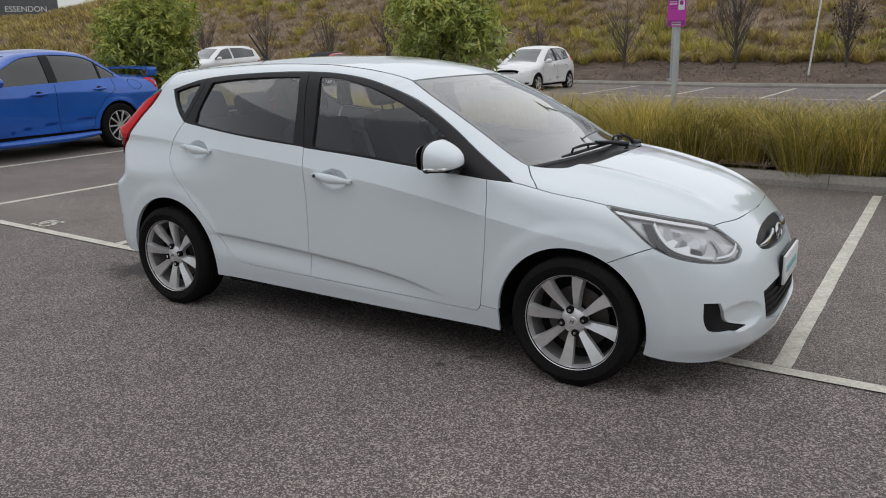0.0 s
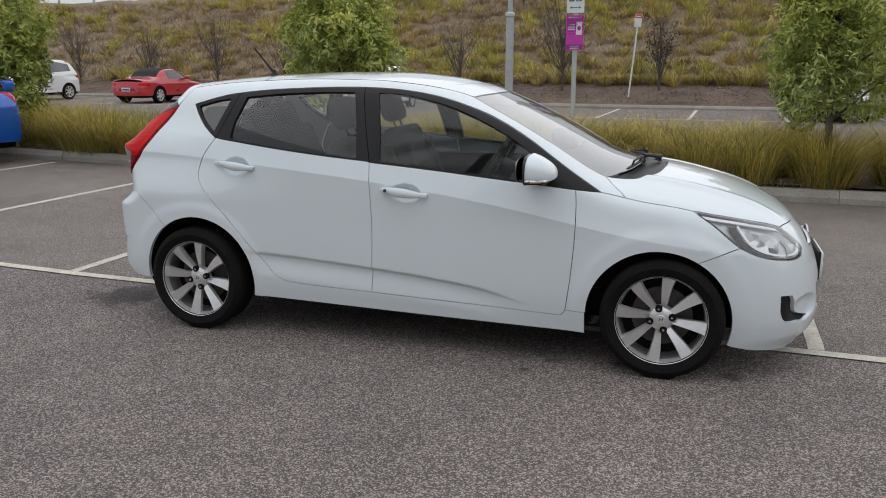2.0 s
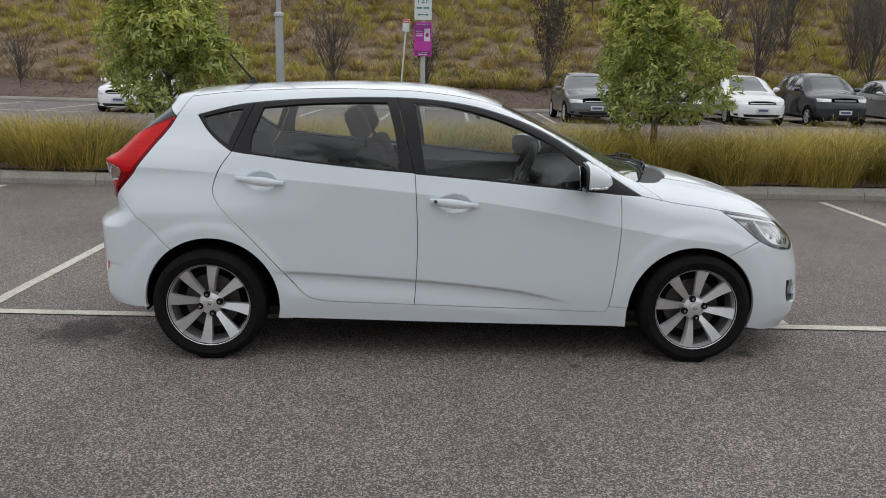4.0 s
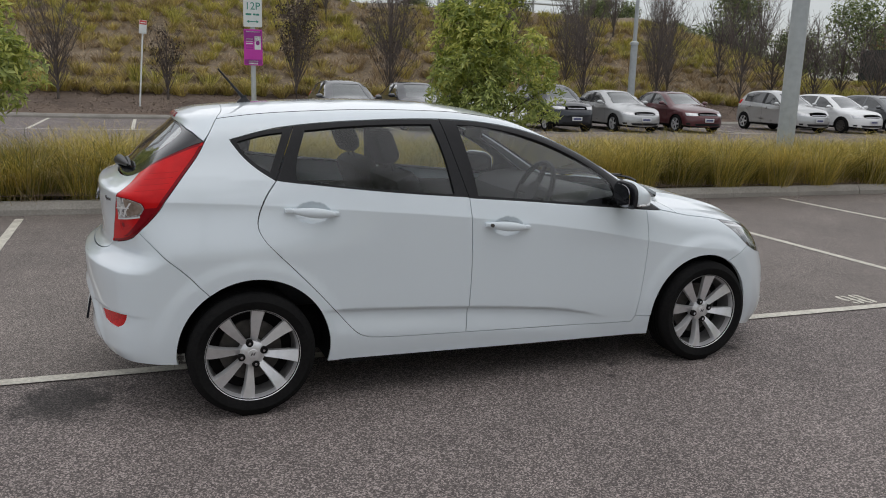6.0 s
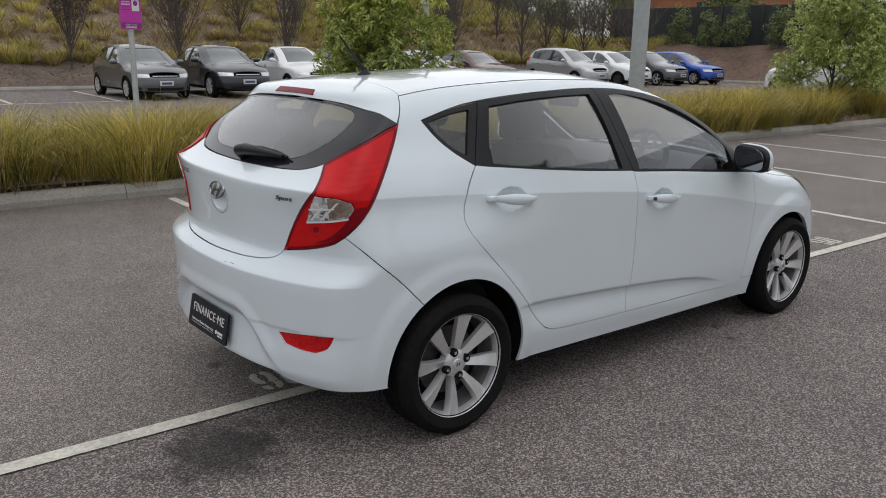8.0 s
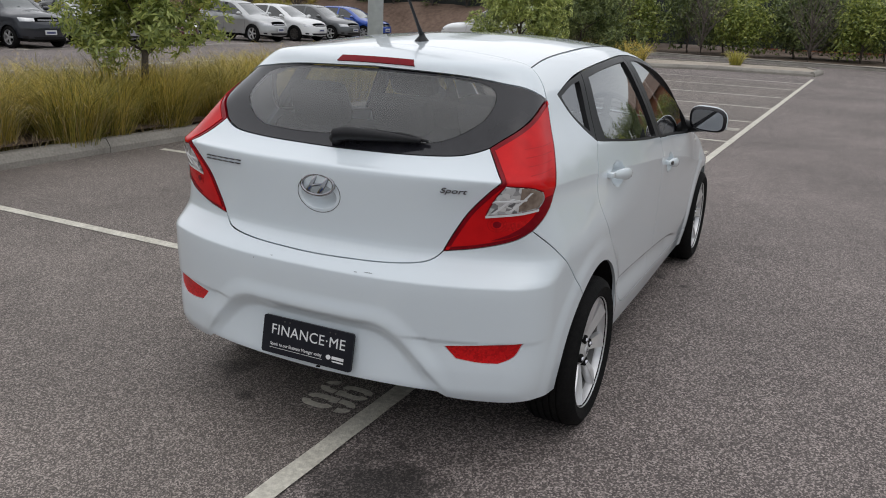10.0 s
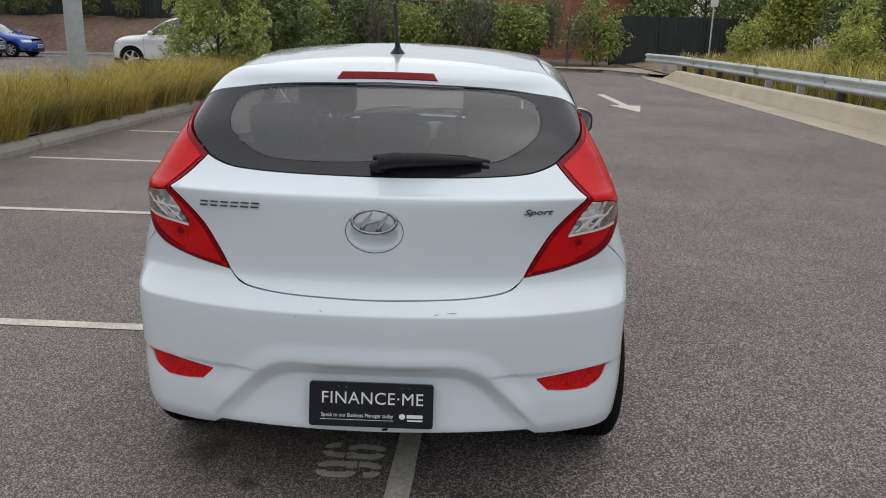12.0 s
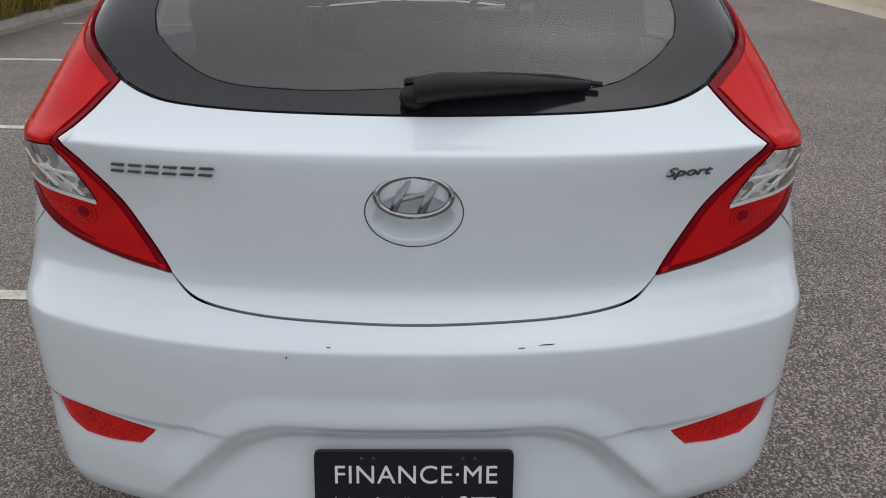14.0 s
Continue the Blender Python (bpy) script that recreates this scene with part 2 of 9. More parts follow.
BADGE_CHROME = surface("badge_chrome", (0.26, 0.26, 0.275), (0.36, 0.36, 0.375), rough=0.14, metal=1.0, grain=40, spots=12)
SEAT_CLOTH = surface("dark_seat_cloth", (0.011, 0.011, 0.012), (0.024, 0.024, 0.027), rough=0.9, grain=160, spots=6, bump=0.3, bump_size=300)
DASH = surface("dark_dash_plastic", (0.013, 0.013, 0.014), (0.026, 0.026, 0.028), rough=0.6, grain=120, spots=4)
LAMP_FACETS = lens_surface("lamp_facets", (0.16, 0.165, 0.17), (0.66, 0.67, 0.68), 26, 0.45, 0.3, cells=True)
LAMP_SILVER = surface("lamp_silver", (0.82, 0.83, 0.84), (0.90, 0.91, 0.92), rough=0.22, metal=0.25, grain=30, spots=8)
LAMP_BASE = surface("lamp_base_grey", (0.46, 0.465, 0.47), (0.58, 0.585, 0.59), rough=0.3, metal=0.5, grain=30, spots=8)
LAMP_BEZEL = surface("lamp_bezel", (0.014, 0.014, 0.016), (0.03, 0.03, 0.033), rough=0.3, metal=0.3, grain=30, spots=8)
LINING = surface("pale_roof_lining", (0.36, 0.35, 0.33), (0.44, 0.43, 0.41), rough=0.9, grain=120, spots=4)
MIRROR_GLASS = surface("mirror_silver", (0.30, 0.30, 0.32), (0.36, 0.36, 0.38), rough=0.03, metal=1.0, grain=6, spots=2)
PLATE_BLACK = surface("plate_black", (0.006, 0.007, 0.011), (0.012, 0.013, 0.019), rough=0.4, grain=40, spots=8, Specular_IOR_Level=0.3)
DARK_CHROME = surface("dark_chrome", (0.11, 0.11, 0.118), (0.21, 0.21, 0.22), rough=0.2, metal=0.9, grain=60, spots=12)
PLATE_WHITE = surface("plate_white", (0.72, 0.72, 0.72), (0.8, 0.8, 0.8), rough=0.5, grain=40, spots=8)

# ---- building helpers ----
def mesh_of(name, verts, faces, material, normals=None, smooth=True):
    me = bpy.data.meshes.new(name)
    me.from_pydata([tuple(map(float, v)) for v in verts], [], [tuple(map(int, f)) for f in faces])
    for m in material if isinstance(material, (list, tuple)) else (material,):
        me.materials.append(m)
    if smooth:
        me.polygons.foreach_set("use_smooth", [True] * len(me.polygons))
    if normals is not None:
        me.normals_split_custom_set_from_vertices([tuple(map(float, v)) for v in normals])
    me.update()
    return me


def part(name, data, material, parent, label="", smooth=True):
    """Links a bmesh, or a ready mesh, as one object under its thing."""
    if isinstance(data, bmesh.types.BMesh):
        me = bpy.data.meshes.new(name)
        bmesh.ops.recalc_face_normals(data, faces=data.faces)
        data.to_mesh(me)
        data.free()
        me.materials.append(material)
        me.polygons.foreach_set("use_smooth", [smooth] * len(me.polygons))
        if smooth:
            me.set_sharp_from_angle(angle=radians(38))
        data = me
    ob = new(name, data)
    ob.parent = parent
    if label:
        ob["label"] = label
    return ob


def thing(name, m, label, category, group="", kind=""):
    ob = new(name)
    ob.empty_display_size = 0.1
    ob.matrix_basis = m
    return tagged(ob, label, category, group, kind)


def box(bm, lo, hi, bevel=0.0, m=None):
    """A box between two corners, its edges rounded."""
    lo, hi = Vector(lo), Vector(hi)
    made = bmesh.ops.create_cube(bm, size=1.0)["verts"]
    for v in made:
        v.co = Vector(((lo[i] + hi[i]) / 2 + v.co[i] * (hi[i] - lo[i]) for i in range(3)))
    if bevel:
        edges = {e for v in made for e in v.link_edges}
        out = bmesh.ops.bevel(bm, geom=list(edges), offset=bevel, segments=2, affect="EDGES", profile=0.5)
        made = list({v for f in out["faces"] for v in f.verts} | {v for v in made if v.is_valid})
    if m is not None:
        bmesh.ops.transform(bm, matrix=m, verts=[v for v in made if v.is_valid])
    return bm


def rod(bm, a, b, ra, rb=None, sides=10):
    """A round bar from a to b."""
    a, b = Vector(a), Vector(b)
    rb = ra if rb is None else rb
    q = (b - a).to_track_quat("Z", "Y")
    rings = []
    for c, r in ((a, ra), (b, rb)):
        rings.append([bm.verts.new(c + q @ Vector((r * math.cos(i * math.tau / sides), r * math.sin(i * math.tau / sides), 0))) for i in range(sides)])
    for i in range(sides):
        j = (i + 1) % sides
        bm.faces.new((rings[0][i], rings[0][j], rings[1][j], rings[1][i]))
    bm.faces.new(rings[0][::-1])
    bm.faces.new(rings[1])
    return bm


def tube(bm, points, radii, sides=8):
    """A round bar along a bent line."""
    points = [Vector(p) for p in points]
    rings = []
    for i, p in enumerate(points):
        d = points[min(i + 1, len(points) - 1)] - points[max(i - 1, 0)]
        q = d.to_track_quat("Z", "Y")
        r = radii[i] if isinstance(radii, (list, tuple)) else radii
        rings.append([bm.verts.new(p + q @ Vector((r * math.cos(k * math.tau / sides), r * math.sin(k * math.tau / sides), 0))) for k in range(sides)])
    for a, b in zip(rings, rings[1:]):
        for k in range(sides):
            j = (k + 1) % sides
            bm.faces.new((a[k], a[j], b[j], b[k]))
    bm.faces.new(rings[0][::-1])
    bm.faces.new(rings[-1])
    return bm


def lathe(bm, profile, sides=48, close=False):
    """Turns (radius, y) pairs round the y axis."""
    rings = []
    for r, y in profile:
        rings.append([bm.verts.new((r * math.cos(i * math.tau / sides), y, r * math.sin(i * math.tau / sides))) for i in range(sides)])
    pairs = list(zip(rings, rings[1:])) + ([(rings[-1], rings[0])] if close else [])
    for a, b in pairs:
        for i in range(sides):
            j = (i + 1) % sides
            bm.faces.new((a[i], a[j], b[j], b[i]))
    if not close:
        for ring in (rings[0], rings[-1]):
            if (ring[0].co - ring[sides // 2].co).length > 1e-4:
                bm.faces.new(ring)
    return bm


def prism(bm, outline, depth, m=None):
    """Extrudes a flat outline of (x, y) pairs along z."""
    a = [bm.verts.new((x, y, 0)) for x, y in outline]
    b = [bm.verts.new((x, y, depth)) for x, y in outline]
    bm.faces.new(a[::-1])
    bm.faces.new(b)
    for i in range(len(a)):
        j = (i + 1) % len(a)
        bm.faces.new((a[i], a[j], b[j], b[i]))
    if m is not None:
        bmesh.ops.transform(bm, matrix=m, verts=a + b)
    return bm


def words(name, text, size, depth, material, parent, m, spacing=1.0, shear=0.0, width=1.0, bold=0.0):
    """Raised lettering in the built-in font, as a mesh."""
    cu = bpy.data.curves.new(name, "FONT")
    cu.body, cu.size, cu.extrude, cu.space_character, cu.shear = text, size, depth, spacing, shear
    cu.offset = bold
    cu.align_x, cu.align_y = "CENTER", "CENTER"
    ob = new(name, cu)
    me = bpy.data.meshes.new_from_object(ob.evaluated_get(bpy.context.evaluated_depsgraph_get()))
    bpy.data.objects.remove(ob)
    bpy.data.curves.remove(cu)
    me.materials.clear()
    me.materials.append(material)
    out = new(name, me)
    out.parent = parent
    out.matrix_basis = m @ Matrix.Diagonal((width, 1, 1, 1))
    return out

# ---- the hatchback's outer surface: a smooth blend of side, top, tail and nose sheets ----
def curve(xs, ys):
    """A smooth, non-overshooting curve through the given stations."""
    xs, ys = np.array(xs, float), np.array(ys, float)
    h, d = np.diff(xs), np.diff(ys) / np.diff(xs)
    m = np.zeros_like(ys)
    for i in range(1, len(xs) - 1):
        if d[i - 1] * d[i] > 0:
            w1, w2 = 2 * h[i] + h[i - 1], h[i] + 2 * h[i - 1]
            m[i] = (w1 + w2) / (w1 / d[i - 1] + w2 / d[i])
    m[0], m[-1] = d[0], d[-1]

    def value(x):
        x = np.asarray(x, float)
        i = np.clip(np.searchsorted(xs, x) - 1, 0, len(xs) - 2)
        t = np.clip((x - xs[i]) / h[i], -0.6, 1.6)
        return ((2 * t**3 - 3 * t**2 + 1) * ys[i] + (t**3 - 2 * t**2 + t) * h[i] * m[i]
                + (3 * t**2 - 2 * t**3) * ys[i + 1] + (t**3 - t**2) * h[i] * m[i + 1])
    return value


def step(a, b, x):
    t = np.clip((x - a) / (b - a), 0, 1)
    return t * t * (3 - 2 * t)


WHEELS = [0.0, 2.57]
HUB = 0.298
side_plan = curve((-0.75, -0.45, -0.1, 0.5, 1.2, 2.1, 2.57, 2.95, 3.3), (0.755, 0.806, 0.836, 0.838, 0.843, 0.843, 0.838, 0.80, 0.73))
side_low = curve((0.15, 0.22, 0.3, 0.4, 0.55, 0.7, 0.85, 1.1), (-0.055, -0.04, -0.024, -0.013, -0.008, -0.006, -0.003, 0.002))
top_mid = curve((-0.42, -0.30, -0.2, 0.0, 0.3, 0.7, 1.0, 1.25, 1.42, 1.7, 2.0, 2.25, 2.36, 2.6, 2.9, 3.1, 3.25, 3.36),
                (1.335, 1.37, 1.392, 1.414, 1.434, 1.448, 1.444, 1.422, 1.388, 1.278, 1.135, 1.015, 0.985, 0.945, 0.868, 0.795, 0.71, 0.60))
top_crown = curve((-0.4, 0.3, 1.2, 1.8, 2.3, 2.7, 3.2), (0.13, 0.13, 0.14, 0.11, 0.18, 0.19, 0.15))
tail_mid = curve((0.18, 0.26, 0.34, 0.5, 0.62, 0.668, 0.696, 0.706, 0.735, 0.776, 0.80, 0.9, 1.012, 1.034, 1.046, 1.08, 1.2, 1.32, 1.37, 1.42),
                 (-0.60, -0.665, -0.703, -0.706, -0.712, -0.7135, -0.7125, -0.7035, -0.663, -0.626, -0.622, -0.628, -0.634, -0.630, -0.600, -0.535, -0.415, -0.285, -0.262, -0.20))
nose_mid = curve((0.16, 0.22, 0.3, 0.45, 0.6, 0.68, 0.75, 0.85), (3.28, 3.325, 3.34, 3.325, 3.28, 3.237, 3.185, 3.04))


tail_bow = curve((0.2, 0.9, 1.0, 1.1, 1.2, 1.32, 1.4), (0.345, 0.36, 0.30, 0.20, 0.22, 0.27, 0.27))


BELT = [1.10, 0.096]


def belt(x):
    return BELT[0] - BELT[1] * x


low_crease = curve((0.2, 0.42, 1.09, 1.4, 1.65, 1.83, 2.0), (0.490, 0.482, 0.444, 0.417, 0.386, 0.346, 0.30))
SHOULDER = [curve((-0.6, -0.3, -0.05, 0.6, 1.06, 1.79, 2.14, 2.34, 2.8), (1.012, 1.006, 0.994, 0.948, 0.905, 0.806, 0.738, 0.700, 0.64))]


def side_wide(x, z):
    """Half the width of the flank at station x and height z."""
    b = belt(x)
    line = SHOULDER[0](x)
    w = side_plan(x) + side_low(np.minimum(z, line))
    w = w - 0.010 - 0.30 * np.maximum(z - line, 0)
    h = np.maximum(z - b, 0)
    w = w - 0.11 * h - 0.28 * h * h
    w = w - 0.062 * step(0.75, -0.2, x) * step(0.75, 1.0, z) + 0.02 * step(1.4, 2.0, x) * step(0.7, 0.95, z)
    w = w - 0.034 * step(0.45, -0.25, x) * step(1.0, 1.22, z)
    w = w + 0.055 * step(0.9, 1.8, x) * step(1.05, 1.3, z)
    low = low_crease(x)
    fade = step(0.30, 0.5, x) * (1 - step(1.55, 1.95, x))
    w = w - 0.019 * fade * step(0, 0.018, low - z) * (1 - step(0.03, 0.15, low - z))
    for c in WHEELS:
        r = np.hypot(x - c, z - HUB)
        w = w + 0.009 * step(0.462, 0.395, r)
    return w


def shell(x, y, z):
    """Below zero inside the body."""
    a = np.abs(y)
    r1, r2 = z - 0.537, (a - (0.305 + 0.95 * (0.537 - z))) / 1.38
    soft_k = np.maximum(0.06 - np.abs(r1 - r2), 0) / 0.06
    rim = np.maximum(r1, r2) + soft_k * soft_k * 0.015
    pocket = step(0.0, 0.045, -rim) * (0.030 - 0.15 * np.clip(0.5 - z, 0, 0.18))
    ledge = 0.007 * step(0, 0.012, 0.512 - z) * (1 - step(0.02, 0.12, 0.512 - z)) * step(0.30, 0.45, a)
    lip = -0.010 * step(-0.012, 0.012, rim) * (1 - step(0.012, 0.07, rim)) * (1 - step(0.44, 0.54, a))
    parts = (a - side_wide(x, z),
             (z - top_mid(x) + top_crown(x) * a**2.1) * 0.85,
             (tail_mid(z) + tail_bow(z) * a**2.5 + pocket + lip + ledge - x) * 0.9,
             (x - nose_mid(z) + 0.66 * a**3.0) * 0.9)
    f = parts[0]
    for p, k in zip(parts[1:], (0.075, 0.085, 0.12)):
        h = np.maximum(k - np.abs(f - p), 0) / k
        f = np.maximum(f, p) + h * h * k * 0.25
    return f


def cast(eye, way, far=3.0, steps=60):
    """Where rays from inside (eye) along way leave the shell."""
    eye, way = np.asarray(eye, float), np.asarray(way, float)
    lo, hi = np.zeros(len(eye)), np.full(len(eye), far)
    for s in range(34):
        mid = (lo + hi) / 2
        p = eye + way * mid[:, None]
        inside = shell(*p.T) < 0
        lo, hi = np.where(inside, mid, lo), np.where(inside, hi, mid)
    return eye + way * ((lo + hi) / 2)[:, None]


# ---- laying panels onto that surface ----
XA, XB, RIM_R = 0.15, 2.30, 0.80


def around(x, y):
    """The place along a belt that runs round the car: x on the right flank, then round the tail (falling) and the nose (rising)."""
    if XA <= x <= XB and y < 0:
        return x
    if x < XA:
        return XA - RIM_R * math.atan2(XA - x, -y)
    return XB + RIM_R * math.atan2(x - XB, -y)


def belt_ray(u, z):
    u, z = np.asarray(u, float), np.asarray(z, float)
    back, front = (XA - u) / RIM_R, (u - XB) / RIM_R
    ang = np.where(u < XA, -back, np.where(u > XB, front, 0.0))
    px = np.where(u < XA, XA, np.where(u > XB, XB, u))
    way = np.stack([np.sin(ang), -np.cos(ang), 0 * z], 1)
    eye = np.stack([px, 0 * px, z], 1)
    return eye, way


def down_ray(x, y):
    x, y = np.asarray(x, float), np.asarray(y, float)
    return np.stack([x, y, 0 * x + 0.35], 1), np.stack([0 * x, 0 * x, 0 * x + 1], 1)


def lid_ray(a, y):
    """Fans out round a cross bar near the tail: a is the angle in radians from straight up towards the tail."""
    a, y = np.asarray(a, float), np.asarray(y, float)
    return np.stack([0 * a + 0.15, y, 0 * a + 1.08], 1), np.stack([-np.sin(a), 0 * a, np.cos(a)], 1)


def shell_normal(p, e=0.003):
    g = np.zeros_like(p)
    for i in range(3):
        d = np.zeros(3)
        d[i] = e
        g[:, i] = shell(*(p + d).T) - shell(*(p - d).T)
    return g / np.linalg.norm(g, axis=1)[:, None]


def spline(points, spacing=0.012, closed=False):
    """A rounded line through a few points, evenly divided."""
    p = np.array(points, float)
    if len(p) == 2:
        q = [p[0], p[0], p[1], p[1]]
    else:
        q = [2 * p[0] - p[1], *p, 2 * p[-1] - p[-2]]
    q, out = np.array(q), []
    for i in range(1, len(q) - 2):
        n = max(2, int(np.linalg.norm(q[i + 1] - q[i]) / spacing))
        for t in np.arange(n) / n:
            out.append(0.5 * ((2 * q[i]) + (q[i + 1] - q[i - 1]) * t + (2 * q[i - 1] - 5 * q[i] + 4 * q[i + 1] - q[i + 2]) * t * t
                              + (3 * q[i] - q[i - 1] - 3 * q[i + 1] + q[i + 2]) * t**3))
    out.append(q[-2])
    return np.array(out)


def outline(*runs, spacing=0.012):
    """Joins rounded runs end to end into one closed outline, with corners where they meet."""
    pts = []
    for r in runs:
        s = spline(r, spacing)
        pts.extend(s if not pts or np.linalg.norm(s[0] - pts[-1]) > 1e-5 else s[1:])
    if np.linalg.norm(pts[0] - pts[-1]) < 1e-5:
        pts.pop()
    return np.array(pts)


def within(poly, p):
    poly, p = np.asarray(poly), np.asarray(p)
    inside = np.zeros(len(p), bool)
    j = len(poly) - 1
    for i in range(len(poly)):
        (xi, yi), (xj, yj) = poly[i], poly[j]
        if yi != yj:
            inside ^= ((yi > p[:, 1]) != (yj > p[:, 1])) & (p[:, 0] < (xj - xi) * (p[:, 1] - yi) / (yj - yi) + xi)
        j = i
    return inside


def inset(poly, d):
    """Moves a closed outline inwards by d."""
    p = np.asarray(poly)
    t = np.roll(p, -1, 0) - np.roll(p, 1, 0)
    t /= np.linalg.norm(t, axis=1)[:, None] + 1e-9
    n = np.stack([-t[:, 1], t[:, 0]], 1)
    area = np.sum(p[:, 0] * np.roll(p[:, 1], -1) - np.roll(p[:, 0], -1) * p[:, 1])
    return p + n * d * (1 if area > 0 else -1)


from mathutils.geometry import delaunay_2d_cdt


def dense(poly, most=0.05):
    """Divides the long sides of a closed outline, so that they follow the surface."""
    p, out = np.asarray(poly, float), []
    for a, b in zip(p, np.roll(p, -1, 0)):
        n = max(1, int(np.linalg.norm(b - a) / most))
        out += [a + (b - a) * i / n for i in range(n)]
    return np.array(out)


def sheet(edge, holes, ray, cell, lift, fold, dent=None, extra=(), gap=0.0018):
    """Points, faces and normals of a panel: a flat outline, filled with a fine net and laid onto the shell, its rim folded inwards."""
    loops = [inset(dense(edge), gap)] + [inset(dense(h), -gap) for h in holes]
    lo, hi = loops[0].min(0), loops[0].max(0)
    gx, gy = np.meshgrid(np.arange(lo[0], hi[0], cell), np.arange(lo[1], hi[1], cell))
    gx[1::2] += cell / 2
    grid = np.stack([gx.ravel(), gy.ravel()], 1)
    if len(extra):
        grid = np.vstack([grid, np.array(extra)])
    keep = within(inset(loops[0], cell * 0.35), grid)
    for h in loops[1:]:
        keep &= ~within(inset(h, -cell * 0.35), grid)
    grid = grid[keep]
    flat, edges, start = [], [], 0
    for l in loops:
        flat.extend(l)
        edges += [(start + i, start + (i + 1) % len(l)) for i in range(len(l))]
        start += len(l)
    flat = np.vstack([np.array(flat), grid]) if len(grid) else np.array(flat)
    v, _, f, *_ = delaunay_2d_cdt([Vector(p) for p in flat], edges, [], 0, 1e-6)
    v = np.array([tuple(p) for p in v])
    f = np.array([tuple(t) for t in f if len(t) == 3])
    mid = v[f].mean(1)
    ok = within(loops[0], mid)
    for h in loops[1:]:
        ok &= ~within(h, mid)
    f = f[ok]
    eye, way = ray(v[:, 0], v[:, 1])
    p = cast(eye, way)
    n = shell_normal(p)
    off = np.full(len(p), lift)
    if dent is not None:
        off = off + dent(v, p)
    p = p + n * off[:, None]
    a, b, c = p[f[:, 0]], p[f[:, 1]], p[f[:, 2]]
    turn = np.einsum("ij,ij->i", np.cross(b - a, c - a), n[f[:, 0]]) < 0
    f[turn] = f[turn][:, ::-1]
    if dent is not None:
        # surface direction from the dented net itself
        fn = np.cross(p[f[:, 1]] - p[f[:, 0]], p[f[:, 2]] - p[f[:, 0]])
        acc = np.zeros_like(p)
        for i in range(3):
            np.add.at(acc, f[:, i], fn)
        moved = np.abs(dent(v, p)) + np.abs(dent(v + np.array([0.008, 0]), p) - dent(v, p)) > 1e-5
        own = acc / (np.linalg.norm(acc, axis=1)[:, None] + 1e-12)
        n = np.where(moved[:, None], own, n)
    if fold:
        count = {}
        for t in f:
            for i in range(3):
                e = (t[i], t[(i + 1) % 3])
                count[e] = count.get(e, 0) + 1
        rim = [e for e in count if (e[1], e[0]) not in count]
        used = sorted({i for e in rim for i in e})
        base = len(p)
        first = {i: base + k for k, i in enumerate(used)}
        second = {i: base + len(used) + k for k, i in enumerate(used)}
        out = np.zeros((len(p), 3))
        for e in rim:
            w = np.cross(p[e[1]] - p[e[0]], n[e[0]])
            w /= np.linalg.norm(w) + 1e-9
            out[e[0]] += w
            out[e[1]] += w
        out /= np.linalg.norm(out, axis=1)[:, None] + 1e-9
        p2 = p[used] - n[used] * fold
        flange = [(e[0], e[1]) for e in rim]
        p = np.vstack([p, p[used], p2])
        n = np.vstack([n, out[used], out[used]])
        extra_f = []
        for i, j in flange:
            extra_f += [(first[j], first[i], second[i]), (first[j], second[i], second[j])]
        f = np.vstack([f, np.array(extra_f)])
    return p, f, n


def panel(name, edge, material, parent, holes=(), ray=belt_ray, cell=0.02, lift=0.0, fold=0.014, dent=None, extra=(), gap=0.0018, twin=False, label="", side=0):
    """One body panel as a mesh of its own; twin adds its mirror image on the other flank."""
    p, f, n = sheet(edge, holes, ray, cell, lift, fold, dent, extra, gap)
    obs = [part(name, mesh_of(name, p, f, material, n), material, parent, label)]
    if twin:
        flip = np.array([1, -1, 1])
        obs.append(part(name, mesh_of(name, p * flip, f[:, ::-1], material, n * flip), material, parent, label))
    return obs
# ---- ground, kerbs and painted lines ----
def rise(x):
    """The car park climbs a little behind the white hatchback."""
    return 0.011 * max(0.0, min(-x - 1.5, 12.0))


SKEW = -0.037


def kerb_y(x):
    return 5.12 + SKEW * x


def row_y(x):
    return -0.075 + SKEW * x


xs = [-200, -60, -30, -20, -14, -11, -8, -6, -4.5, -3, -1.5, 0, 3, 8, 14, 20, 30, 45, 80, 300]
ys = [-300, -80, -40, -20, -10, -5, 0, 3, 5, 8, 14, 20, 27, 60, 120, 400]
gv = [(x, y, rise(x)) for x in xs for y in ys]
gf = [(i * len(ys) + j, (i + 1) * len(ys) + j, (i + 1) * len(ys) + j + 1, i * len(ys) + j + 1) for i in range(len(xs) - 1) for j in range(len(ys) - 1)]
ground = new("ground", mesh_of("ground", gv, gf, ASPHALT))
tagged(ground, "grey worn asphalt car park with pale stone chips", "asphalt", kind="structure")


bay_sheet = [(x, y, rise(x) + 0.003) for x in xs if -60 < x < 26 for y in (row_y(x), kerb_y(x) + 0.05)]
nb = len(bay_sheet) // 2
tagged(new("bay_surface", mesh_of("bay_surface", bay_sheet, [(2 * i, 2 * i + 2, 2 * i + 3, 2 * i + 1) for i in range(nb - 1)], BAY_ASPHALT)), "smoother brown-grey asphalt of the parking bays", "asphalt", kind="structure")


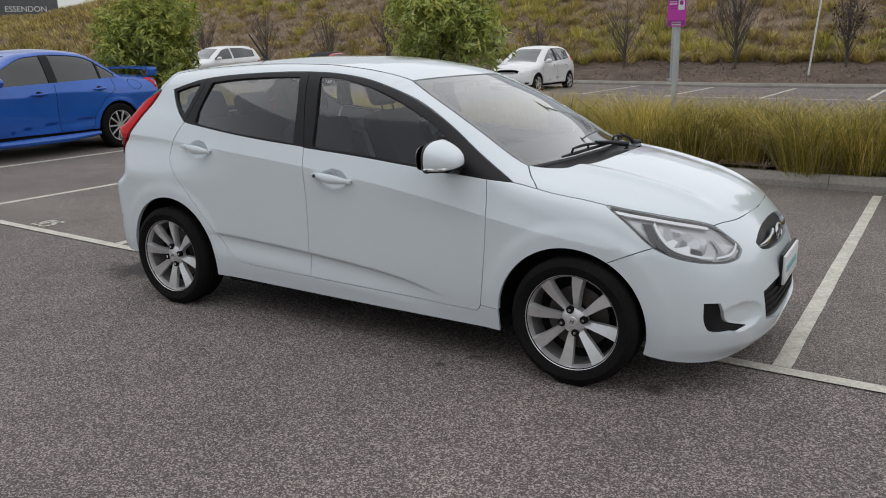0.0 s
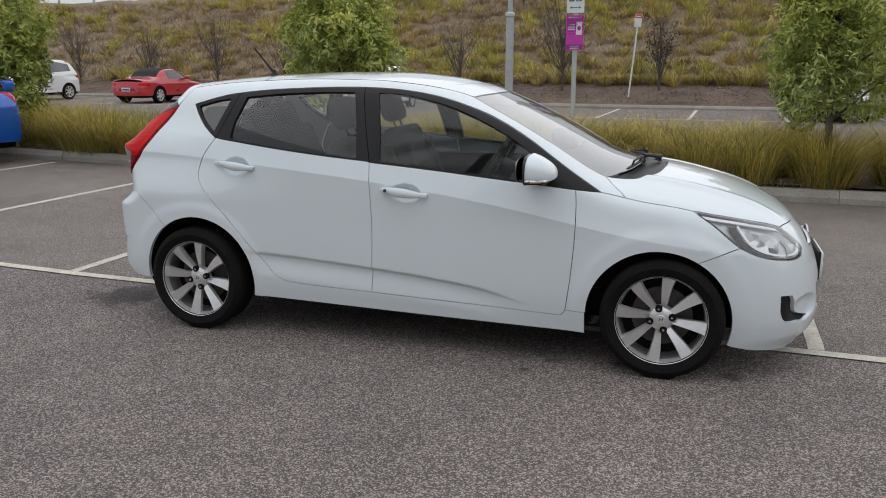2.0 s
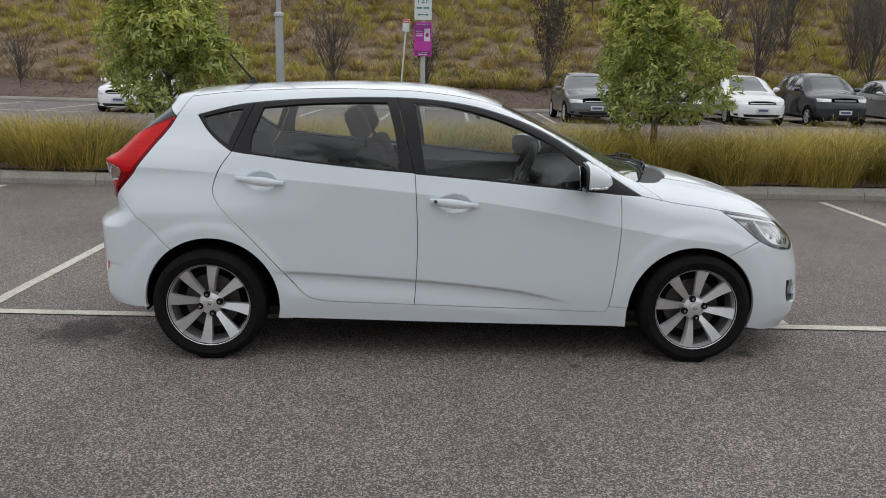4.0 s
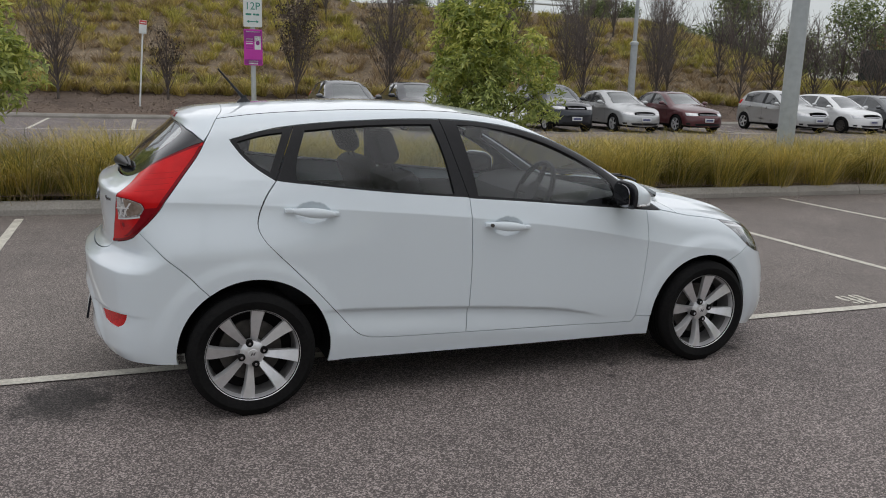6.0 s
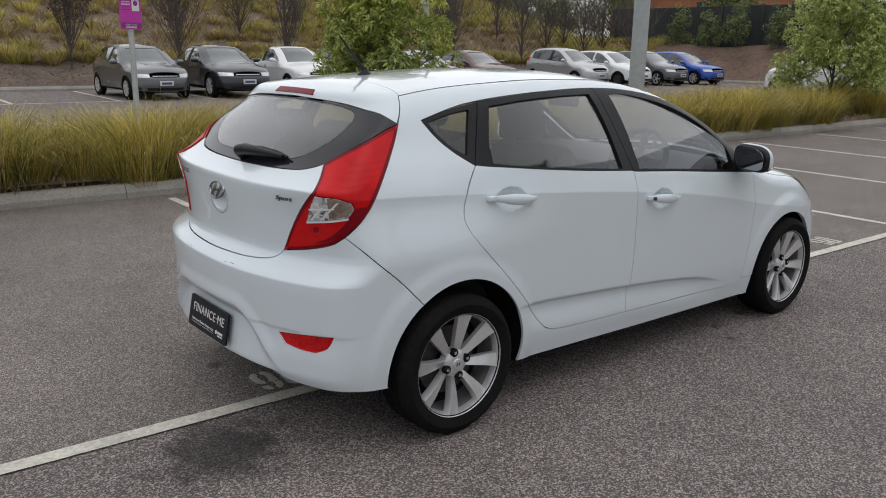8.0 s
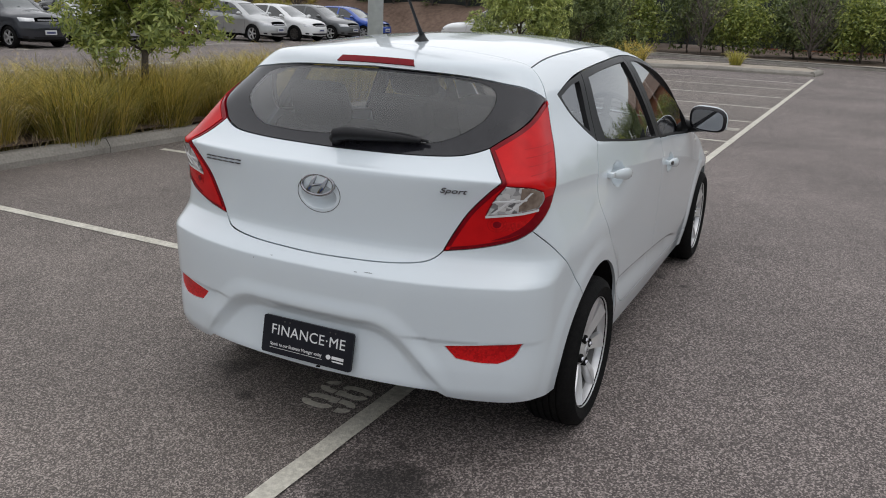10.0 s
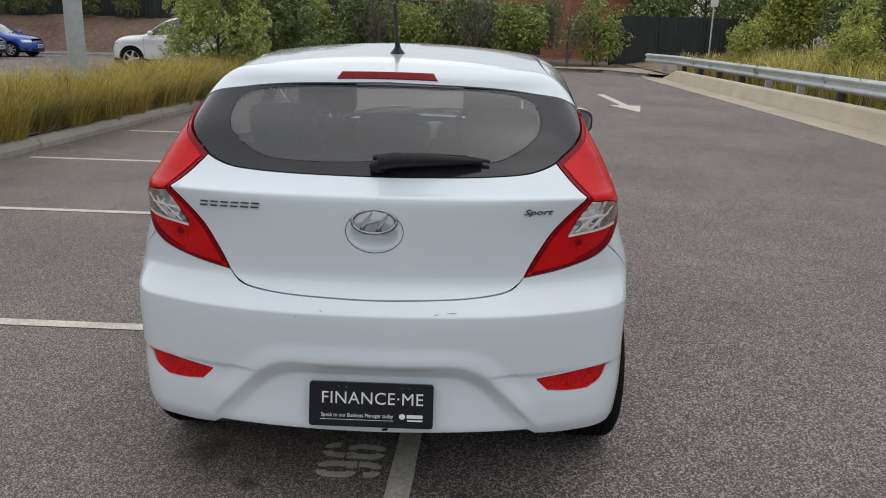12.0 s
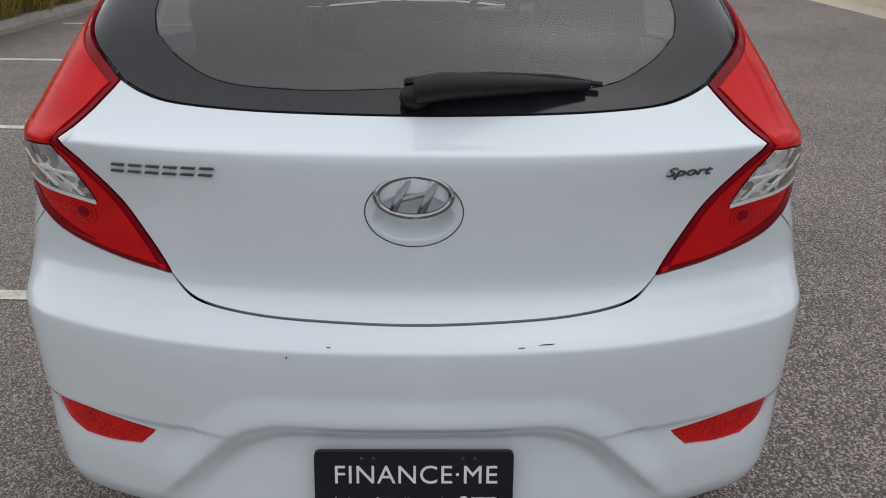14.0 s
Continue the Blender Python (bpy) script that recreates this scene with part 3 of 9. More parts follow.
def strip(name, a, b, wide, label, gap=0.007, worn=True):
    """A painted line, a thin raised film that follows the ground."""
    a, b = Vector((*a, 0)), Vector((*b, 0))
    d = (b - a).normalized()
    s = Vector((-d.y, d.x, 0)) * wide / 2
    n = max(2, int((b - a).length / 0.12))
    v, f = [], []
    rnd = random.Random(len(label) + n)
    for i in range(n + 1):
        p = a + (b - a) * i / n
        for e in (-1, 1):
            q = p + s * e * (1 + rnd.uniform(-0.05, 0.03))
            v.append((q.x, q.y, rise(q.x) + gap))
    for i in range(n):
        f.append((2 * i, 2 * i + 2, 2 * i + 3, 2 * i + 1))
    return tagged(new(name, mesh_of(name, v, f, LINE_PAINT)), label, "line marking", "painted lines", "structure")


strip("line_marking", (-14.0, row_y(-14.0)), (23.0, row_y(23.0)), 0.085, "worn white painted line along the bay ends")
for k in range(-5, 9):
    x0 = 0.86 + 2.5 * k
    strip("line_marking", (x0, row_y(x0) + 0.046), (x0 + 0.022 * 4.9, kerb_y(x0) - 0.22), 0.085, "worn white painted line between two parking bays")
for k in range(-12, 13):
    x0 = -0.15 + 2.55 * k
    strip("line_marking", (x0, 19.0 + SKEW * x0), (x0 + 0.17, 24.0 + SKEW * x0), 0.10, "white painted line between two far parking bays")
strip("line_marking", (-34, 18.95 + SKEW * -34), (33, 18.95 + SKEW * 33), 0.10, "white painted line along the far bay ends")
strip("line_marking", (-34, 13.62 + SKEW * -34), (20, 13.62 + SKEW * 20), 0.10, "white painted line along the near side of the far lane")
for k in range(-12, 9):
    x0 = -0.72 + 2.55 * k
    strip("line_marking", (x0 - 0.05, 7.5 + SKEW * x0), (x0 + 0.0, 13.56 + SKEW * x0), 0.10, "white painted line between two bays beyond the grass")


def bowl(cx, cy, rx, ry, a0, a1):
    """Part of a squarish ring, from angle a0 to a1 in degrees."""
    bent = lambda v: math.copysign(abs(v)**0.6, v)
    return [(cx + rx * bent(math.cos(radians(a))), cy + ry * bent(math.sin(radians(a)))) for a in np.linspace(a0, a1, 15)]


SIX = [bowl(0.5, 0.28, 0.5, 0.28, -84, 84), bowl(0.5, 0.28, 0.5, 0.28, 96, 264), [(0.0, 0.30), (0.0, 0.62)], bowl(0.5, 0.66, 0.5, 0.34, 180, 96), bowl(0.5, 0.66, 0.5, 0.34, 84, 12)]
STENCIL = {
    "0": [bowl(0.5, 0.5, 0.5, 0.5, -84, 84), bowl(0.5, 0.5, 0.5, 0.5, 96, 264)],
    "1": [[(0.2, 0.8), (0.55, 1.0)], [(0.55, 0.97), (0.55, 0.0)]],
    "4": [[(0.65, 1.0), (0.0, 0.36)], [(0.06, 0.33), (0.52, 0.33)], [(0.7, 0.62), (0.7, 0.0)]],
    "5": [[(0.92, 1.0), (0.10, 1.0)], [(0.08, 0.96), (0.08, 0.56)], bowl(0.45, 0.29, 0.52, 0.29, 110, -82), bowl(0.45, 0.29, 0.52, 0.29, -96, -160)],
    "6": SIX,
    "7": [[(0.0, 1.0), (1.0, 1.0)], [(0.96, 0.93), (0.35, 0.0)]],
    "8": [bowl(0.5, 0.27, 0.5, 0.27, -84, 84), bowl(0.5, 0.27, 0.5, 0.27, 96, 264), bowl(0.5, 0.77, 0.44, 0.23, -80, 80), bowl(0.5, 0.77, 0.44, 0.23, 100, 260)],
    "9": [[(1 - a, 1 - b) for a, b in s] for s in SIX],
}


def bay_number(text, x):
    bm = bmesh.new()
    wide, tall, pitch, pen = 0.072, 0.195, 0.128, 0.036
    for i, ch in enumerate(text):
        left = (i - (len(text) - 1) / 2) * pitch - wide / 2
        for j, stroke in enumerate(STENCIL[ch]):
            p = np.array([(left + a * wide, (b - 0.5) * tall) for a, b in stroke])
            along = np.gradient(p, axis=0)
            along /= np.linalg.norm(along, axis=1)[:, None] + 1e-9
            side = np.stack([-along[:, 1], along[:, 0]], 1) * pen / 2
            rows = [(bm.verts.new((*(a + s), 0.0008 * j)), bm.verts.new((*(a - s), 0.0008 * j))) for a, s in zip(p, side)]
            for q, r in zip(rows, rows[1:]):
                bm.faces.new((q[0], q[1], r[1], r[0]))
    bmesh.ops.recalc_face_normals(bm, faces=bm.faces)
    me = bpy.data.meshes.new("bay_number")
    bm.to_mesh(me)
    bm.free()
    me.materials.append(LINE_PAINT)
    ob = new("bay_number", me)
    ob.matrix_basis = pose(x, row_y(x) + 0.19, rise(x) + 0.006, 0, 0, -2)
    tagged(ob, "worn white stencilled bay number on the asphalt", "bay number", "bay numbers", "structure")


for n, x in ((94, -5.35), (95, -2.85), (96, -0.33), (97, 2.2), (98, 4.68), (99, 7.2), (100, 9.7)):
    bay_number(str(n), x)

arrow = bmesh.new()
prism(arrow, ((-0.09, 0), (0.09, 0), (0.09, 3.1), (0.34, 3.1), (0, 4.6), (-0.34, 3.1), (-0.09, 3.1)), 0.003, pose(18.0, -3.6, 0.003, 0, 0, 91))
arrow_me = bpy.data.meshes.new("direction_arrow")
arrow.to_mesh(arrow_me)
arrow.free()
arrow_me.materials.append(LINE_PAINT)
tagged(new("direction_arrow", arrow_me), "white painted direction arrow on the driving lane", "road arrow", kind="structure")


def kerb_run(name, points, label, wide=0.16, high=0.14, length=1.2, material=CONCRETE, seed=3):
    """A kerb of separate cast lengths with rounded noses and open joints, along points given as (x, y)."""
    top = tagged(new(name), label, "kerb", kind="structure")
    rnd = random.Random(seed)
    pts = [Vector((x, y, 0)) for x, y in points]
    for a, b in zip(pts, pts[1:]):
        d, n = (b - a).normalized(), max(1, round((b - a).length / length))
        side = Vector((-d.y, d.x, 0))
        for i in range(n):
            p, q = a + (b - a) * i / n + d * 0.003, a + (b - a) * (i + 1) / n - d * 0.003
            sec = ((0, -0.05), (0, high * 0.45), (0.035, high * 0.85), (0.055, high), (wide, high), (wide, -0.05))
            jog = rnd.uniform(-0.006, 0.006)
            v = [tuple(e + side * (s + jog) + Vector((0, 0, h + rise(e.x)))) for e in (p, q) for s, h in sec]
            m = len(sec)
            f = [(k, k + 1, m + k + 1, m + k) for k in range(m - 1)] + [tuple(range(m))[::-1], tuple(range(m, 2 * m))]
            part("kerbstone", mesh_of("kerbstone", v, f, material, smooth=False), material, top)
    return top


def bed(name, outline, z, material, label, category="planting bed"):
    """A flat bed of soil inside its kerbs, with an uneven top."""
    bm = bmesh.new()
    f = bm.faces.new([bm.verts.new((x, y, z + rise(x))) for x, y in outline])
    bmesh.ops.triangulate(bm, faces=[f])
    return tagged(part(name, bm, material, None), label, category, kind="structure")


# the planted island beyond the bays
kerb_run("kerb_1", [(-15, kerb_y(-15)), (19.8, kerb_y(19.8)), (23.2, 4.1), (24.3, 2.2), (24.35, -0.9)], "grey cast concrete kerb along the grass island")
kerb_run("kerb_2", [(19.0, 7.2 + SKEW * 19), (-15, 7.2 + SKEW * -15)], "grey concrete kerb on the far side of the grass island", seed=5)
bed("island_soil", [(-15, kerb_y(-15) + 0.15), (19.5, kerb_y(19.5) + 0.15), (19.2, 7.05 + SKEW * 19), (-15, 7.05 + SKEW * -15)], 0.11, SOIL, "dark mulched soil of the grass island")

# far kerb, mulch strip and the grassed embankment
FAR = 24.25


def far_y(x):
    return FAR + SKEW * x


kerb_run("kerb_3", [(-70, far_y(-70)), (31.5, far_y(31.5)), (33.5, 21.5), (34.0, 12.5), (33.2, 9.0)], "pale concrete kerb before the mulch strip", seed=7, length=2.4)
kerb_run("kerb_4", [(33.2, 9.0), (31.6, 4.0), (30.8, -1.0), (29.6, -5.4), (27.2, -6.7)], "pale concrete kerb at the end of the driving lane", seed=8)


def hill(x, y):
    """Height of the land beyond the car park."""
    d = y - far_y(x) - 0.1
    crest = 1.0 - 0.72 * float(step(30.5, 41.0, x)) - 0.17 * float(step(60.0, 69.0, -x))
    if d <= 0:
        bank = -0.5
    elif d < 3.1:
        bank = 0.12 + 0.70 * (d / 3.1)**0.8
    elif d < 16.5:
        bank = 0.82 + (d - 3.1) * 0.36 * crest
    else:
        bank = 0.82 + 13.4 * 0.36 * crest
    e = x - 34.2 + 0.35 * math.sin(y * 0.6)
    side = -0.5 if e <= 0 or y < 8.5 else 0.1 + 1.65 * float(step(0.0, 3.6, e))
    out = max(bank, side)
    if out > 0.3:
        out += 0.16 * noise.noise((x * 0.35, y * 0.35, 0)) + 0.07 * noise.noise((x * 1.3, y * 1.3, 4))
    return out


def land(name, x0, x1, y0, y1, nx, ny, material, label, keep):
    gx, gy = np.linspace(x0, x1, nx), np.linspace(y0, y1, ny)
    v = [(x, y + SKEW * x * (0 if name == "earth_bank" else 1), 0) for x in gx for y in gy]
    v = [(x, y, hill(x, y)) for x, y, _ in v]
    f = []
    for i in range(nx - 1):
        for j in range(ny - 1):
            q = (i * ny + j, (i + 1) * ny + j, (i + 1) * ny + j + 1, i * ny + j + 1)
            if all(keep(*v[k]) for k in q):
                f.append(q)
    return tagged(new(name, mesh_of(name, v, f, material)), label, "embankment", kind="structure")


land("mulch_strip", -90, 34.2, FAR + 0.11, FAR + 3.5, 150, 16, SOIL, "brown bark mulch strip at the foot of the bank", lambda x, y, z: True)
land("embankment", -90, 60, FAR + 3.2, FAR + 60, 150, 60, BANK, "long embankment of dry soil and grass tussocks", lambda x, y, z: True)
EARTH = surface("bare_earth", (0.085, 0.052, 0.037), (0.20, 0.135, 0.10), rough=0.95, grain=5, spots=0.7, bump=0.9, bump_size=8)
land("earth_bank", 34.0, 60, 8.6, 28, 40, 44, EARTH, "bare reddish-brown earth bank", lambda x, y, z: z > -0.4)

# pebble nose at the end of the bay row and the bed by the end kerb
bed("pebble_bed", [(24.5, -0.85), (24.5, 2.2), (23.4, 4.1), (20.0, kerb_y(20.0) + 0.15), (20.5, 6.3), (26.5, 5.6), (27.5, 2.0), (27.2, -0.7), (26.0, -1.05)], 0.10, PEBBLE, "pale pebble bed with a concrete edge")
kerb_run("kerb_5", [(24.35, -0.95), (26.0, -1.15), (27.35, -0.7), (27.7, 2.0), (26.6, 5.7), (20.5, 6.5)], "pale concrete kerb round the pebble bed", seed=9, wide=0.14)
bed("end_bed", [(27.2, -6.7), (29.6, -5.4), (30.8, -1.0), (31.6, 4.0), (33.2, 9.0), (48, 9.0), (48, -14), (27.0, -14)], 0.12, SOIL, "dark soil bed under the end hedge")

bed("pebble_apron", [(26.6, -7.0), (28.0, -6.2), (29.4, -5.5), (30.5, -2.2), (31.3, -2.4), (31.8, -8.2), (26.6, -8.4)], 0.128, PEBBLE, "pale rubble and pebbles at the end of the guard rail")
GUTTER = surface("gutter_concrete", (0.36, 0.31, 0.235), (0.50, 0.44, 0.345), rough=0.85, grain=30, spots=1.3, bump=0.3, bump_size=90, random=0.06)

# low wall, gutter and guard rail along the driving lane
WY = -7.25
kerb_run("gutter", [(27.6, -7.2), (25.8, -6.98), (-40, -6.98)], "cream concrete gutter strip beside the driving lane", wide=-0.62, high=0.02, length=3.0, material=GUTTER, seed=4)
lw = bmesh.new()
sec = ((WY + 0.22, -0.05), (WY + 0.17, 0.33), (WY + 0.15, 0.36), (WY - 0.05, 0.36), (WY - 0.07, -0.05))
ends = [[lw.verts.new((x, y if h > 0.1 else y, min(h, top))) for y, h in sec] for x, top in ((-40, 0.36), (24.6, 0.36), (26.2, 0.06))]
for a, b in zip(ends, ends[1:]):
    for i in range(len(sec)):
        j = (i + 1) % len(sec)
        lw.faces.new((a[i], a[j], b[j], b[i]))
lw.faces.new(ends[0])
lw.faces.new(ends[-1][::-1])
tagged(part("low_wall", lw, CREAM_CONCRETE, None, smooth=False), "low cream concrete wall beside the driving lane", "wall", kind="structure")
verge = [(-60, y, z) for y, z in ((WY - 0.07, 0.16), (-9, 0.35), (-14, 0.6), (-60, 3.0))]
vv = [(x, y, z + 0.06 * noise.noise((x * 0.4, y * 0.4, 2))) for x in np.linspace(-60, 75, 90) for _, y, z in verge]
vf = [(i * 4 + j, (i + 1) * 4 + j, (i + 1) * 4 + j + 1, i * 4 + j + 1) for i in range(89) for j in range(3)]
tagged(new("verge", mesh_of("verge", vv, vf, BANK)), "rough soil verge behind the guard rail", "verge", kind="structure")
# ---- the white hatchback ----
def bp(*pts):
    """Points (x, y, z) on the right flank, as places on the belt."""
    return [(around(x, -abs(y)), z) for x, y, z in pts]


def wheel(parent, x, y, flip, name="wheel", spokes=8, r_tyre=0.294, r_rim=0.216, wide=0.19, spoke_mat=ALLOY, bolts=4, twist=0.05):
    """A tyre, rim, spokes, hub and brake disc, its face towards -y."""
    hub = new(name)
    hub.parent = parent
    hub.matrix_basis = pose(x, y, 0.298, 0, 0, 180 if flip else 0)
    t = bmesh.new()
    w = wide
    prof = [(r_rim - 0.004, 0.012), (r_rim + 0.012, 0.0), (r_rim + 0.04, -0.008), (r_tyre - 0.035, -0.009), (r_tyre - 0.012, 0.004), (r_tyre - 0.003, 0.02)]
    for g in range(5):
        y0 = 0.03 + g * (w - 0.06) / 5
        prof += [(r_tyre, y0), (r_tyre, y0 + (w - 0.06) / 5 - 0.008), (r_tyre - 0.007, y0 + (w - 0.06) / 5 - 0.006), (r_tyre - 0.007, y0 + (w - 0.06) / 5 - 0.001)]
    prof += [(r_tyre, w - 0.03), (r_tyre - 0.012, w - 0.006), (r_tyre - 0.035, w + 0.006), (r_rim - 0.004, w - 0.012)]
    lathe(t, prof, 64, close=True)
    for v in t.verts:   # the tread flattens where it stands on the ground
        if v.co.z < -0.284 and 0.015 < v.co.y < w - 0.015:
            v.co.z = min(v.co.z, -0.2975)
    part("tyre", t, RUBBER, hub)
    rim = bmesh.new()
    lathe(rim, [(r_rim, 0.006), (r_rim + 0.002, 0.004), (r_rim + 0.002, 0.010), (r_rim - 0.005, 0.013), (r_rim - 0.012, 0.036), (r_rim - 0.012, 0.042), (r_rim + 0.001, 0.042)], 64, close=True)
    part("rim", rim, spoke_mat, hub)
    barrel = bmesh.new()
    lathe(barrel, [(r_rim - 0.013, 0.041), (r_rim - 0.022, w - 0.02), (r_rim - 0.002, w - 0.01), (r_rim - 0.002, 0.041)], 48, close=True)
    part("rim_barrel", barrel, RIM_SHADE, hub, "grey inner rim darkened for the shade behind the spokes")
    for s in range(spokes):
        sp = bmesh.new()
        a0 = s * math.tau / spokes - 0.17
        rows = []
        for k in range(7):
            f = k / 6
            rr = 0.045 + (r_rim - 0.052) * f
            half = 0.0135 + 0.0195 * f ** 1.2
            yy = 0.034 - 0.022 * f + 0.012 * (1 - f)**2
            ang = a0 + twist * math.sin(f * 2.4)
            c, d = Vector((rr * math.cos(ang), 0, rr * math.sin(ang))), Vector((-math.sin(ang), 0, math.cos(ang)))
            lean = 0.006 * f
            ring = [c + d * -half + Vector((0, yy + 0.030, 0)), c + d * -half * 0.96 + Vector((0, yy + 0.004 + lean, 0)), c + d * (-half * 0.78) + Vector((0, yy - 0.004, 0)),
                    c + d * half * 0.95 + Vector((0, yy + 0.009, 0)), c + d * half + Vector((0, yy + 0.030, 0))]
            rows.append([sp.verts.new(v) for v in ring])
        for a, b in zip(rows, rows[1:]):
            for i in range(5):
                j = (i + 1) % 5
                sp.faces.new((a[i], a[j], b[j], b[i]))
        sp.faces.new(rows[0])
        sp.faces.new(rows[-1])
        part("spoke", sp, spoke_mat, hub)
    boss = bmesh.new()
    lathe(boss, [(0.0, 0.027), (0.030, 0.028), (0.044, 0.032), (0.058, 0.042), (0.066, 0.07)], 32)
    part("hub_boss", boss, spoke_mat, hub)
    cap = bmesh.new()
    lathe(cap, [(0.0, 0.0235), (0.021, 0.0235), (0.0225, 0.025), (0.0235, 0.026), (0.0235, 0.03)], 24)
    part("hub_cap", cap, ALLOY, hub)
    mark = bmesh.new()
    for stroke in (((-0.012, -0.008), (-0.008, -0.008), (-0.001, 0.008), (-0.005, 0.008)), ((0.001, -0.008), (0.005, -0.008), (0.012, 0.008), (0.008, 0.008)), ((-0.007, -0.002), (0.006, 0.0), (0.007, 0.003), (-0.006, 0.001))):
        prism(mark, stroke, 0.0015, Matrix(((1, 0, 0, 0), (0, 0, -1, 0.0238), (0, 1, 0, 0), (0, 0, 0, 1))))
    part("cap_mark", mark, DARK_CHROME, hub, "small slanted chrome mark", smooth=False)
    for b in range(bolts):
        a = b * math.tau / bolts + 0.255
        at = (0.053 * math.cos(a), 0, 0.053 * math.sin(a))
        cup = bmesh.new()
        lathe(cup, [(0.0, 0.0285), (0.0125, 0.0275), (0.0165, 0.0262), (0.0175, 0.029), (0.0175, 0.045)], 18)
        bmesh.ops.translate(cup, verts=cup.verts, vec=at)
        cup = part("nut_recess", cup, UNDERSIDE, hub, "dark nut recess")
        bolt = bmesh.new()
        lathe(bolt, [(0.0, 0.019), (0.006, 0.0195), (0.0085, 0.023), (0.0085, 0.04)], 6)
        bmesh.ops.translate(bolt, verts=bolt.verts, vec=at)
        part("wheel_nut", bolt, CHROME, hub)
    disc = bmesh.new()
    lathe(disc, [(0.06, 0.10), (0.145, 0.10), (0.145, 0.115), (0.06, 0.115)], 40, close=True)
    part("brake_disc", disc, DARK_METAL, hub)
    back = bmesh.new()
    lathe(back, [(0.0, 0.125), (r_rim - 0.02, 0.125), (r_rim - 0.02, 0.135), (0, 0.135)], 32)
    part("brake_backplate", back, UNDERSIDE, hub)
    return hub


def hatchback():
    car = thing("hatchback", pose(0, 0.012, 0), "white five-door hatchback with red tail lamps parked across the bay lines", "car")
    CR, CF = 0.016, 2.550

    def arch(c, a0, a1):
        n = 14
        z, r = (0.304, 0.350) if c == CR else (0.290, 0.342)
        return [(c + r * math.cos(radians(a0 + (a1 - a0) * i / n)), z + r * math.sin(radians(a0 + (a1 - a0) * i / n))) for i in range(n + 1)]

    AR = arch(CR, 125, 125)[0]
    AF = arch(CF, 60, 60)[0]
    # shared edge lines of the flank, as (x, z)
    dlo_top = [(-0.060, 1.272), (0.075, 1.308), (0.24, 1.338), (0.46, 1.358), (0.74, 1.371), (0.97, 1.373), (1.16, 1.364), (1.34, 1.341), (1.49, 1.306), (1.64, 1.256), (1.77, 1.197), (1.90, 1.122), (2.02, 1.042), (2.13, 0.970), (2.256, 0.893)]
    dlo_low = [(2.256, 0.893), (2.138, 0.903), (1.89, 0.927), (1.65, 0.948), (1.39, 0.972), (1.073, 0.998), (0.80, 1.020), (0.50, 1.049), (0.30, 1.071), (0.17, 1.085), (0.130, 1.093)]
    dlo_back = [(0.130, 1.093), (0.048, 1.148), (-0.012, 1.205), (-0.060, 1.272)]
    rear_gap = [(0.130, 1.093), (0.080, 1.026), (0.046, 0.950), (0.038, 0.891), (0.064, 0.833), (0.119, 0.769), (0.199, 0.687), (0.296, 0.584), (0.385, 0.483), (0.465, 0.390), (0.512, 0.347), (0.562, 0.327)]
    rear_low = [(0.562, 0.327), (0.689, 0.317), (1.075, 0.306)]
    mid_gap = [(1.075, 0.306), (1.086, 0.507), (1.089, 0.689), (1.081, 0.867), (1.073, 0.998)]
    front_low = [(1.075, 0.306), (1.435, 0.294), (1.738, 0.284), (2.045, 0.274), (2.088, 0.276), (2.108, 0.304)]
    front_gap = [(2.108, 0.304), (2.128, 0.462), (2.144, 0.671), (2.145, 0.814), (2.138, 0.903)]

    def handle_dent(cx, cz):
        def dent(v, p):
            d = ((v[:, 0] - cx) / 0.084)**2 + ((v[:, 1] - cz) / 0.050)**2
            return -0.030 * np.clip(1 - d, 0, 1)**0.9
        grid = [(cx + 0.0065 * i, cz + 0.0055 * j) for i in range(-14, 15) for j in range(-11, 12)]
        return dent, grid

    rev = lambda s: s[::-1]

    def crease(x0, x1):
        pts = []
        for x in np.arange(x0, x1, 0.014):
            top, low = float(SHOULDER[0](x)), float(low_crease(x))
            u = x if x >= XA else around(x, -float(side_wide(np.array(x), np.array(top))))
            pts += [(u, top + o) for o in (-0.012, -0.004, 0.003, 0.010, 0.017, 0.025)]
            if 0.3 < x < 1.95:
                pts += [(x, low + o) for o in (0.006, -0.003, -0.010, -0.017, -0.024, -0.032, -0.045, -0.06)]
        return pts

    # doors
    rd, rg = handle_dent(0.287, 0.950)
    e = outline(rear_gap, rear_low, mid_gap, rev([p for p in dlo_low if p[0] <= 1.073]))
    rear_doors = panel("rear_door", e, WHITE_PAINT, car, dent=rd, extra=rg + crease(0.05, 1.08), twin=True)
    fd, fg = handle_dent(1.280, 0.852)
    e = outline(rev(mid_gap), front_low, front_gap, [p for p in dlo_low if 1.07 <= p[0] <= 2.14])
    front_doors = panel("front_door", e, WHITE_PAINT, car, dent=fd, extra=fg + crease(1.08, 2.14), twin=True)

